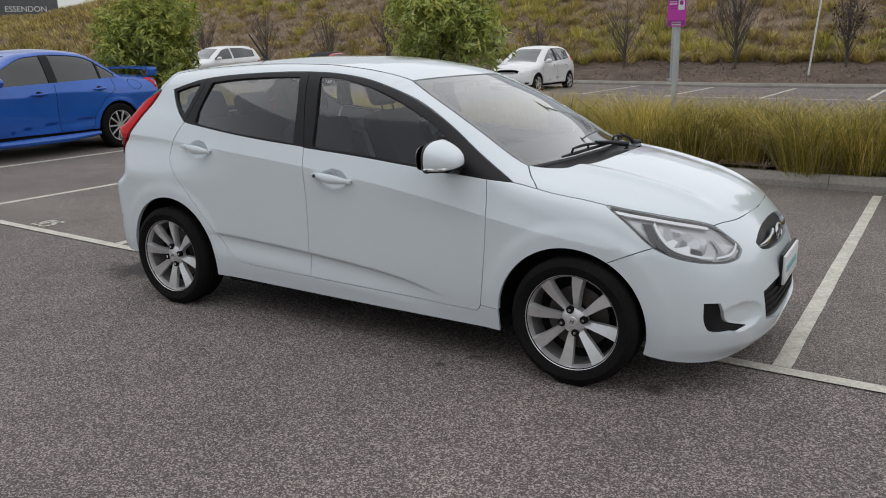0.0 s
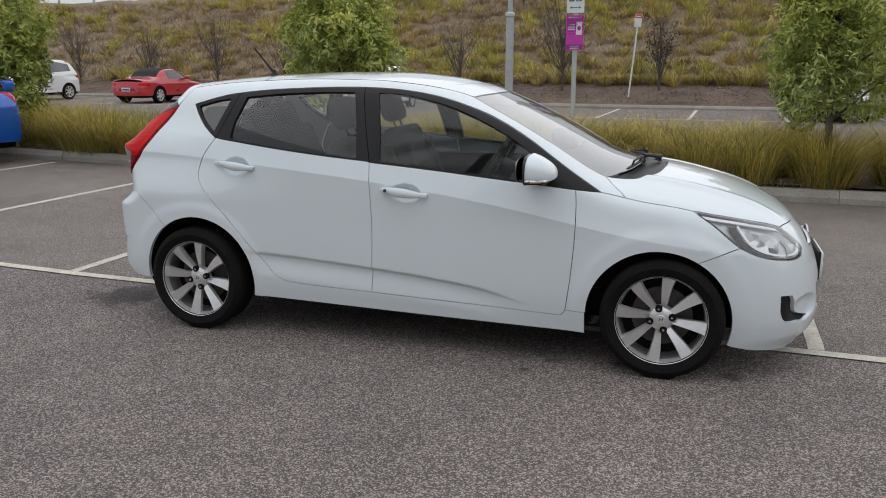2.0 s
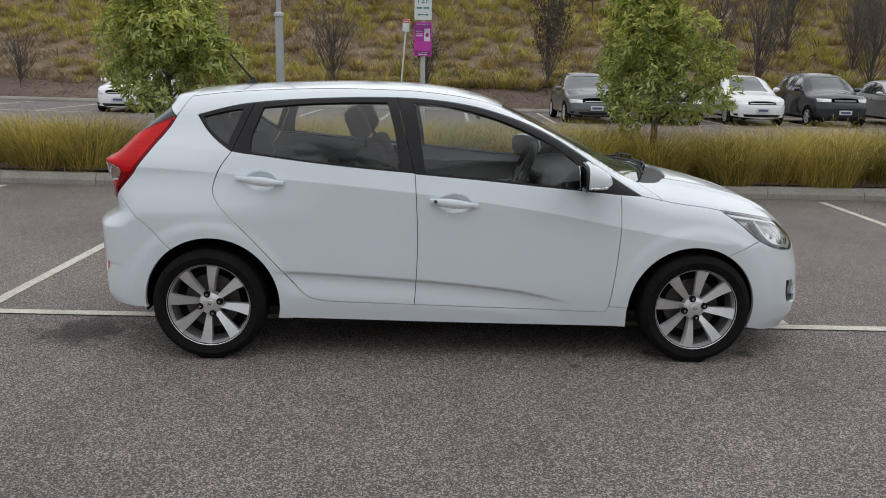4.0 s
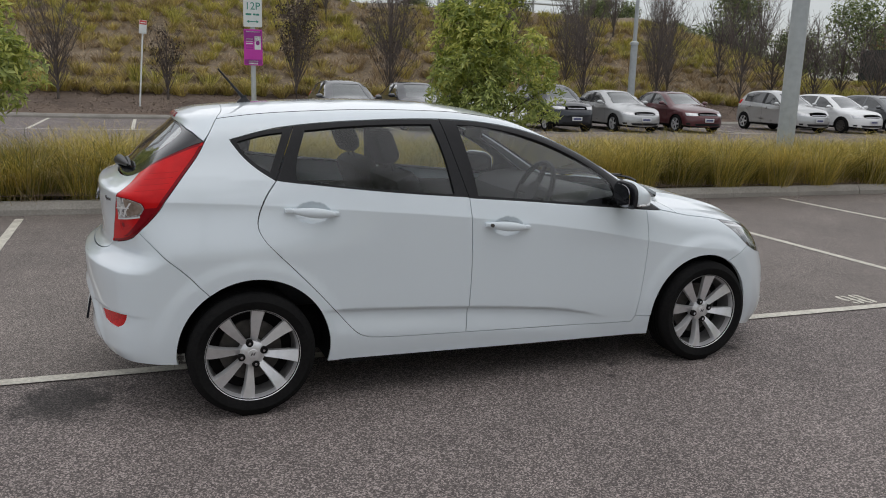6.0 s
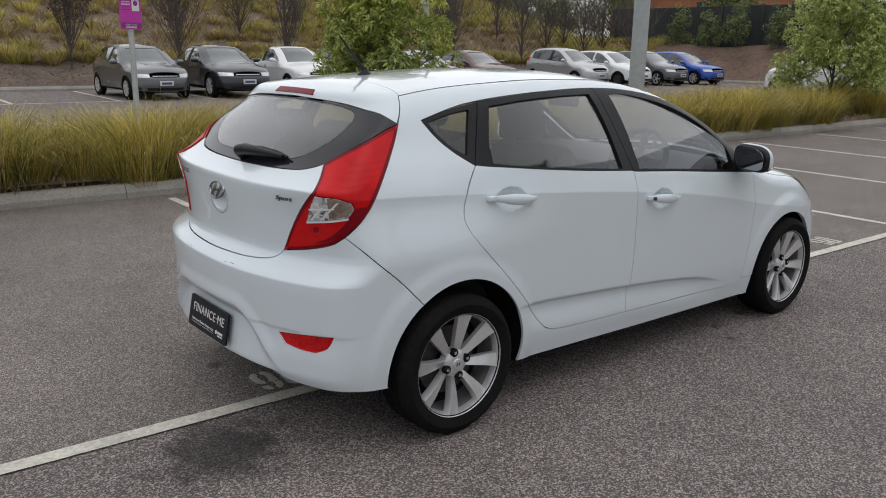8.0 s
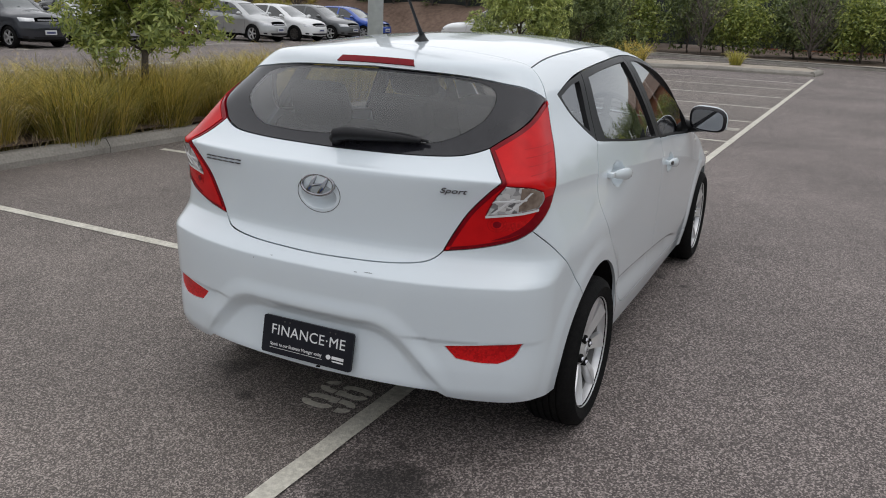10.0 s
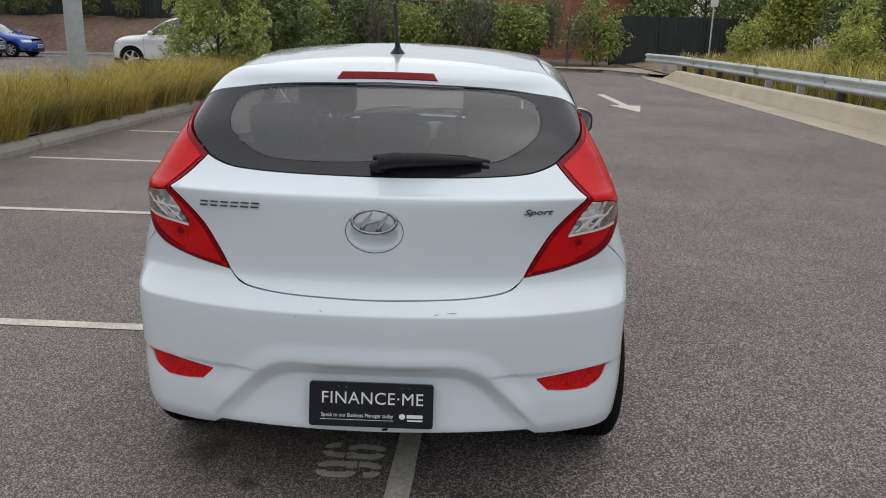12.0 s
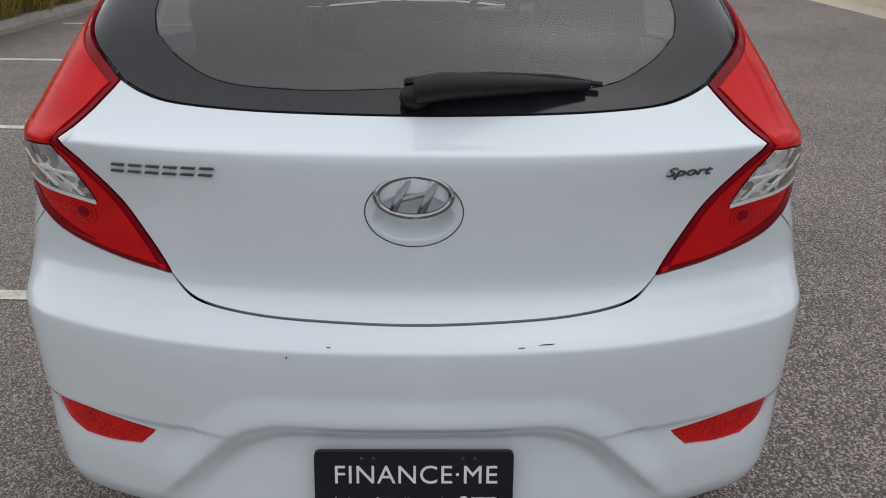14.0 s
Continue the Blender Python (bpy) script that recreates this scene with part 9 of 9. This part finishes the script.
def leafy_tree(name, x, y, z, trunk_h, rad, crown_h, count, leaf, material, label, seed, group="island trees", girth=0.045, category="tree", whorl=0, fresh=None):
    """A trunk that forks into limbs, each limb tip carrying clumps of leaves, so that the crown is lumpy and has gaps."""
    r = np.random.default_rng(seed)
    t = thing(name, pose(x, y, z), label, category, group)
    bm = bmesh.new()
    tube(bm, [(0, 0, -0.1), (r.normal(0, 0.02), r.normal(0, 0.02), trunk_h * 0.5), (r.normal(0, 0.04), r.normal(0, 0.04), trunk_h), (r.normal(0, 0.06), r.normal(0, 0.06), trunk_h + crown_h * 0.75)], [girth * 1.25, girth, girth * 0.85, girth * 0.2], 10)
    part("trunk", bm, BARK, t)
    clumps = []
    limbs = 13
    for k in range(limbs):
        a = k * 2.4 + r.uniform(-0.4, 0.4)
        f = (k + 0.5) / limbs
        z0 = trunk_h * 0.9 + crown_h * 0.55 * f
        reach = rad * (0.95 - 0.55 * f) * r.uniform(0.75, 1.1)
        z1 = z0 + crown_h * (0.10 + 0.25 * r.uniform())
        tipp = np.array((math.cos(a) * reach, math.sin(a) * reach, z1))
        bm = bmesh.new()
        tube(bm, [(0, 0, z0), tuple(tipp * np.array((0.5, 0.5, 0)) + np.array((0, 0, z0 * 0.4 + z1 * 0.6))), tuple(tipp)], [girth * 0.4, girth * 0.28, girth * 0.1], 6)
        part("limb", bm, BARK, t)
        for q in range(4):
            clumps.append(tipp * r.uniform(0.45, 1.05) * np.array((1, 1, 0)) + np.array((0, 0, z0 + (z1 - z0) * r.uniform(0.5, 1.2))) + r.normal(0, 0.12 * rad, 3))
    for q in range(14):
        a, f = r.uniform(0, math.tau), r.uniform(0, 1)
        prof = math.sin(math.pi * (0.12 + 0.80 * f))**0.7
        clumps.append(np.array((math.cos(a) * rad * 0.75 * prof, math.sin(a) * rad * 0.75 * prof, trunk_h + crown_h * f)))
    clumps = np.array(clumps)
    pick = r.integers(0, len(clumps), count)
    off = r.normal(0, 1, (count, 3))
    off /= np.linalg.norm(off, axis=1)[:, None]
    pts = clumps[pick] + off * (rad * 0.30 * r.uniform(0.35, 1.0, count)**0.5)[:, None]
    keep = pts[:, 2] > trunk_h * 0.62
    pts, off = pts[keep], off[keep]
    nr = off + np.array((0, 0, 0.7))
    if whorl:
        # leaves in rosettes round the twig ends
        m = len(pts) // whorl
        ends, way = pts[:m], off[:m] + np.array((0, 0, 0.55))
        way /= np.linalg.norm(way, axis=1)[:, None]
        side = np.cross(way, r.normal(0, 1, (m, 3)))
        side /= np.linalg.norm(side, axis=1)[:, None]
        third = np.cross(way, side)
        allp, alld = [], []
        for q in range(whorl):
            a = q * 2.4 + r.uniform(-0.3, 0.3, m)[:, None]
            up_bit = 0.25 + 0.9 * (q / whorl)
            dd = side * np.cos(a) + third * np.sin(a) + way * up_bit
            dd /= np.linalg.norm(dd, axis=1)[:, None]
            allp.append(ends + dd * leaf * 0.5 - way * leaf * 0.25 * (1 - q / whorl))
            alld.append(dd)
        allp, alld, face = np.vstack(allp), np.vstack(alld), np.tile(way, (whorl, 1))
        young = np.tile((ends[:, 2] - trunk_h) / crown_h + 0.35 * (np.linalg.norm(ends[:, :2], axis=1) / rad - 0.6) + r.normal(0, 0.16, m) > 0.42, whorl) if fresh else np.zeros(len(allp), bool)
        leaf_mass("crown", allp[~young], face[~young], leaf, material, t, slim=0.32, ways=alld[~young])
        if fresh:
            leaf_mass("new_growth", allp[young], face[young], leaf, fresh, t, slim=0.32, ways=alld[young])["label"] = "fresh yellow-green leaves"
    else:
        leaf_mass("crown", pts, nr, leaf, material, t)
    return t


leafy_tree("small_tree", -2.36, 6.32, 0.1, 0.98, 0.92, 2.05, 12000, 0.115, LIGHT_LEAF, "young tree with glossy green leaves and yellow-green new growth", 3, whorl=7, fresh=YOUNG_LEAF)
leafy_tree("small_tree", -8.45, 6.15, 0.17, 0.55, 1.0, 2.3, 13000, 0.125, GLOSSY_LEAF, "young tree with dense glossy green leaves in the grass island", 5, whorl=7, fresh=YOUNG_LEAF)
leafy_tree("small_tree", 4.12, 5.62, 0.1, 0.80, 0.80, 2.02, 14000, 0.10, LIGHT_LEAF, "young tree with glossy yellow-green leaves and a bare stem", 7, whorl=7, fresh=YOUNG_LEAF)
leafy_tree("small_tree", 16.7, 5.75, 0.1, 0.12, 1.28, 3.3, 26000, 0.105, LIGHT_LEAF, "broad leafy bush-like tree reaching the ground", 9, whorl=6)
leafy_tree("small_tree", 20.6, 5.35, 0.1, 0.20, 1.5, 3.4, 18000, 0.125, HEDGE_LEAF, "broad dark leafy tree at the end of the island", 13, whorl=6)

# hedge trees across the end of the lane
for k, (x, y, h, mt) in enumerate(((33.4, 9.2, 3.4, HEDGE_LEAF), (33.0, 6.6, 3.1, GLOSSY_LEAF), (33.6, 4.4, 3.3, HEDGE_LEAF), (33.2, 2.2, 2.9, GLOSSY_LEAF), (33.9, 0.2, 3.2, HEDGE_LEAF), (33.3, -2.3, 3.0, GLOSSY_LEAF), (33.2, -5.6, 3.0, GLOSSY_LEAF), (35.6, -3.2, 3.4, HEDGE_LEAF), (35.8, 3.2, 4.2, HEDGE_LEAF), (35.6, 7.6, 4.2, HEDGE_LEAF), (35.4, -0.4, 3.2, HEDGE_LEAF), (34.7, -1.5, 3.3, HEDGE_LEAF))):
    leafy_tree("hedge_shrub", x, y, 0.1, 0.25, 1.45, h - 0.4, 4200, 0.17, mt, "dense dark evergreen shrub in the end hedge", 30 + k, "end hedge", category="shrub")
# conifers before the dark fence and dark trees above it
for k, (x, y, h) in enumerate(((37.4, 24.5, 2.4), (37.5, 22.6, 2.0), (37.5, 21.0, 2.6), (37.4, 18.6, 2.2), (37.6, 16.6, 2.7), (37.6, 13.6, 2.0))):
    leafy_tree("conifer", x, y, 1.55, 0.1, 0.75, h, 2200, 0.12, HEDGE_LEAF, "small grey-green conifer before the dark fence", 50 + k, "conifers", category="shrub")
for k, (x, y, h, rad) in enumerate(((42, 33, 6.5, 2.6), (43, 25, 5.2, 2.2), (42, 18, 5.8, 2.4), (42, 13, 5.5, 2.2), (44, 8, 5.6, 2.4), (38, 40, 6.0, 2.4), (30, 44, 4.0, 1.6), (47, 2, 5.0, 2.0), (40.5, -9.5, 4.8, 2.2), (39.5, -15, 5.4, 2.6), (46, -20, 6.5, 3.0), (36, -21, 5.5, 2.6), (52, -12, 6.5, 3.0), (28, -21, 5.5, 2.8), (45, -13.5, 7.0, 3.0), (44, -11.0, 6.0, 2.4), (48, -16.0, 7.0, 3.0))):
    leafy_tree("dark_tree", x, y, (-0.2 if y < 12 else 0.6) if x > 27 and y < 34 else 3.0, 1.2, rad, h, 5200, 0.24, HEDGE_LEAF, "tall dark evergreen tree behind the fence", 70 + k, "background trees", girth=0.14)
# scrub and trees beyond the guard rail and behind the lane
for k in range(19):
    x, y = 34 - 3.9 * k + rng.uniform(-0.8, 0.8), -14.8 + rng.uniform(-1.5, 1.2)
    low = x < 13
    leafy_tree("roadside_tree", x, y, 0.5 - 0.05 * min(0, y + 14), 0.4, 1.9 + rng.uniform(-0.3, 0.5), (1.3 if low else 3.6) + rng.uniform(-0.6, 1.8) * (0.3 if low else 1), 2600 if low else 5600, 0.24, HEDGE_LEAF if k % 3 else YOUNG_LEAF, "low dark scrub behind the guard rail" if low else "dense dark roadside tree behind the guard rail", 90 + k, "roadside trees", girth=0.1)
for k in range(6):
    x, y = 44 - 5.0 * k + rng.uniform(-1, 1), -19.5 + rng.uniform(-1.5, 1.5)
    leafy_tree("roadside_tree", x, y, 0.6, 0.3, 2.6, 6.0 + rng.uniform(-0.6, 1.8), 5200, 0.30, HEDGE_LEAF, "tall dark tree far behind the guard rail", 420 + k, "roadside trees", girth=0.12)
for k, (x, y, h) in enumerate(((24.2, -9.0, 1.5), (22.6, -8.7, 1.9), (17.5, -9.6, 1.7), (12.0, -9.4, 2.2), (8.5, -9.8, 2.0), (14.8, -10.6, 2.4), (20.0, -10.8, 2.2))):
    leafy_tree("verge_shrub", x, y, 0.3, 0.15, 0.62 + 0.1 * (k % 3), h, 2600, 0.10, YOUNG_LEAF, "yellow-green shrub behind the guard rail", 120 + k, "verge shrubs", category="shrub")


def bare_tree(x, y, z, h, spread, seed, label, leaves=0, name="bare_tree", group="bare trees"):
    """A leafless upright tree: a short trunk and many thin, forking, rising twigs."""
    r = np.random.default_rng(seed)
    t = thing(name, pose(x, y, z), label, "tree", group)
    bm = bmesh.new()
    tube(bm, [(0, 0, -0.15), (r.normal(0, 0.02), r.normal(0, 0.02), h * 0.14), (r.normal(0, 0.05), r.normal(0, 0.05), h * 0.55), (r.normal(0, 0.08), r.normal(0, 0.08), h)], [0.05, 0.042, 0.022, 0.005], 7)
    part("trunk", bm, BARK, t)
    bm = bmesh.new()
    tips = []
    for k in range(58 if h > 3.2 else 34):
        z0 = h * (0.07 + 0.50 * r.uniform() ** 1.4)
        a, out = r.uniform(0, math.tau), spread * r.uniform(0.35, 1.0)
        z1 = min(h * 1.02, z0 + h * r.uniform(0.30, 0.62))
        mid = np.array((math.cos(a) * out * 0.55, math.sin(a) * out * 0.55, z0 * 0.55 + z1 * 0.45))
        end = np.array((math.cos(a) * out, math.sin(a) * out, z1))
        tube(bm, [(0, 0, z0), tuple(mid), tuple(end)], [0.016, 0.010, 0.004], 4)
        for q in range(9):
            f = r.uniform(0.1, 1)
            p0 = mid * (1 - f) + end * f
            p1 = p0 + np.array((r.normal(0, 0.16), r.normal(0, 0.16), r.uniform(0.15, 0.45))) * (h / 3.2)
            tube(bm, [tuple(p0), tuple((p0 + p1) / 2 + r.normal(0, 0.02, 3)), tuple(p1)], [0.0065, 0.005, 0.003], 3)
            tips += [p1, (p0 + p1) / 2]
    part("branching", bm, TWIG, t)
    if leaves:
        tips = np.array(tips)
        pts = tips[r.integers(0, len(tips), leaves)] + r.normal(0, 0.07, (leaves, 3))
        leaf_mass("withered_leaves", pts, r.normal(0, 1, (leaves, 3)), 0.10, BROWN_LEAF, t, slim=0.6)
    return t


for k, (x, h, sp, lv) in enumerate(((-25.3, 3.0, 0.9, 0), (-21.2, 2.6, 0.8, 0), (-17.7, 2.7, 0.9, 0), (-14.3, 2.2, 0.8, 0), (-10.2, 1.8, 0.7, 0), (-6.45, 2.3, 0.9, 0), (-2.35, 3.3, 1.15, 0), (1.2, 2.5, 0.65, 260), (5.75, 4.2, 0.95, 1500), (9.4, 4.6, 1.3, 350), (13.6, 4.6, 1.1, 0), (17.9, 4.8, 1.3, 0), (21.5, 4.4, 1.0, 0), (26.0, 4.6, 1.4, 0), (30.2, 4.2, 1.3, 0), (34.2, 4.4, 1.5, 0), (-30, 2.8, 0.9, 0), (-36, 2.8, 0.9, 0))):
    y = far_y(x) + 2.0
    bare_tree(x, y, hill(x, y), h, sp, 200 + k, "leafless upright tree with brown leaf remnants in the mulch strip" if lv else "leafless upright grey-brown tree in the mulch strip", lv)
for k, (x, y, h) in enumerate(((31.8, -0.45, 2.9), (31.4, -4.3, 2.9), (32.0, 3.6, 2.9), (32.6, 6.8, 2.8))):
    bare_tree(x, y, 0.1, h, 1.25, 230 + k, "leafless grey tree before the end hedge")
for k in range(9):
    x = -6 + 5.2 * k + rng.uniform(-1, 1)
    bare_tree(x, far_y(x) + 13 + rng.uniform(-2, 3), hill(x, far_y(x) + 14) - 0.4, 4.4, 1.1, 250 + k, "leafless tree near the top of the bank", group="crest trees")

for k in range(11):
    x = 11.5 + 2.3 * k + rng.uniform(-0.8, 0.8)
    y = far_y(x) + 5.5 + rng.uniform(-1.5, 2.5)
    bare_tree(x, y, hill(x, y) - 0.1, 3.6 + rng.uniform(-0.6, 0.8), 1.45, 300 + k, "leafless spreading grey tree on the bank", group="bank trees")
for k in range(8):
    x = 12 + 3.6 * k + rng.uniform(-1, 1)
    y = far_y(x) + 17.5 + rng.uniform(-1, 1.5)
    leafy_tree("crest_shrub", x, y, hill(x, y) - 0.1, 0.15, 0.9, 0.7 + rng.uniform(0, 0.6), 1500, 0.16, HEDGE_LEAF, "dark shrub along the top of the bank", 330 + k, "crest shrubs", category="shrub")

for k in range(11):
    x, y = 27.5 + 2.0 * k + rng.uniform(-0.5, 0.5), 43 + rng.uniform(-1.5, 1.5)
    leafy_tree("skyline_shrub", x, y, 2.0, 0.4, 1.7, 3.0 + rng.uniform(-0.4, 0.7), 2600, 0.26, HEDGE_LEAF, "dark grey-green scrub behind the shoulder of the bank", 460 + k, "skyline scrub", girth=0.08, category="shrub")


def palm(x, y, z, high, fronds, reach, seed):
    """A palm: a ringed trunk and long arching fronds of many narrow leaflets."""
    r = np.random.default_rng(seed)
    t = thing("palm_tree", pose(x, y, z), "tall palm with long arching fronds behind the guard rail", "palm", "palms")
    bm = bmesh.new()
    hs = np.linspace(-0.1, high, 16)
    tube(bm, [(0.05 * math.sin(h), 0.0, h) for h in hs], [0.19 - 0.06 * h / high + 0.012 * (i % 2) for i, h in enumerate(hs)], 10)
    part("trunk", bm, BARK, t)
    for k in range(fronds):
        a, lift = k * 2.4, r.uniform(-0.1, 0.9)
        bm = bmesh.new()
        line = []
        for q in np.linspace(0, 1, 9):
            d = reach * q
            line.append(Vector((math.cos(a) * d, math.sin(a) * d, high + lift * reach * 0.75 * q - reach * 0.62 * q ** 2.2)))
        tube(bm, line, [0.022 - 0.018 * i / 8 for i in range(9)], 4)
        out = Vector((-math.sin(a), math.cos(a), 0))
        for q in np.linspace(0.12, 0.98, 26):
            i = min(7, int(q * 8))
            p = line[i].lerp(line[i + 1], q * 8 - i)
            fwd = (line[i + 1] - line[i]).normalized()
            for e in (-1, 1):
                tip = p + (out * e * 0.75 + fwd * 0.55 + Vector((0, 0, -0.35))) * reach * 0.24 * (1.1 - 0.5 * q)
                w = fwd * 0.022
                bm.faces.new([bm.verts.new(c) for c in (p - w, p + w, tip)])
        part("frond", bm, HEDGE_LEAF, t)


palm(9.4, -9.6, 0.35, 5.4, 24, 2.3, 5)
palm(4.0, -10.0, 0.35, 7.6, 24, 2.6, 6)
palm(-0.6, -10.2, 0.4, 8.6, 24, 2.6, 8)

# bark chips over the mulch
CHIPS = leaf_surface("bark_chips", (0.085, 0.062, 0.048), (0.34, 0.26, 0.20), rough=0.9, pale=0.0, clump=0.25)
cx = rng.uniform(-32, 34, 26000)
cd = rng.uniform(0.2, 3.5, 26000)
chip_at = np.array([(x, far_y(x) + d, hill(x, far_y(x) + d) + 0.012) for x, d in zip(cx, cd)])
chips = leaf_mass("bark_chip_cover", chip_at, np.tile(np.array([[0, 0, 1.2]]), (26000, 1)), 0.06, CHIPS, None, slim=0.55)
tagged(chips, "loose brown bark chips and dry litter on the mulch strip", "mulch", kind="stuff")
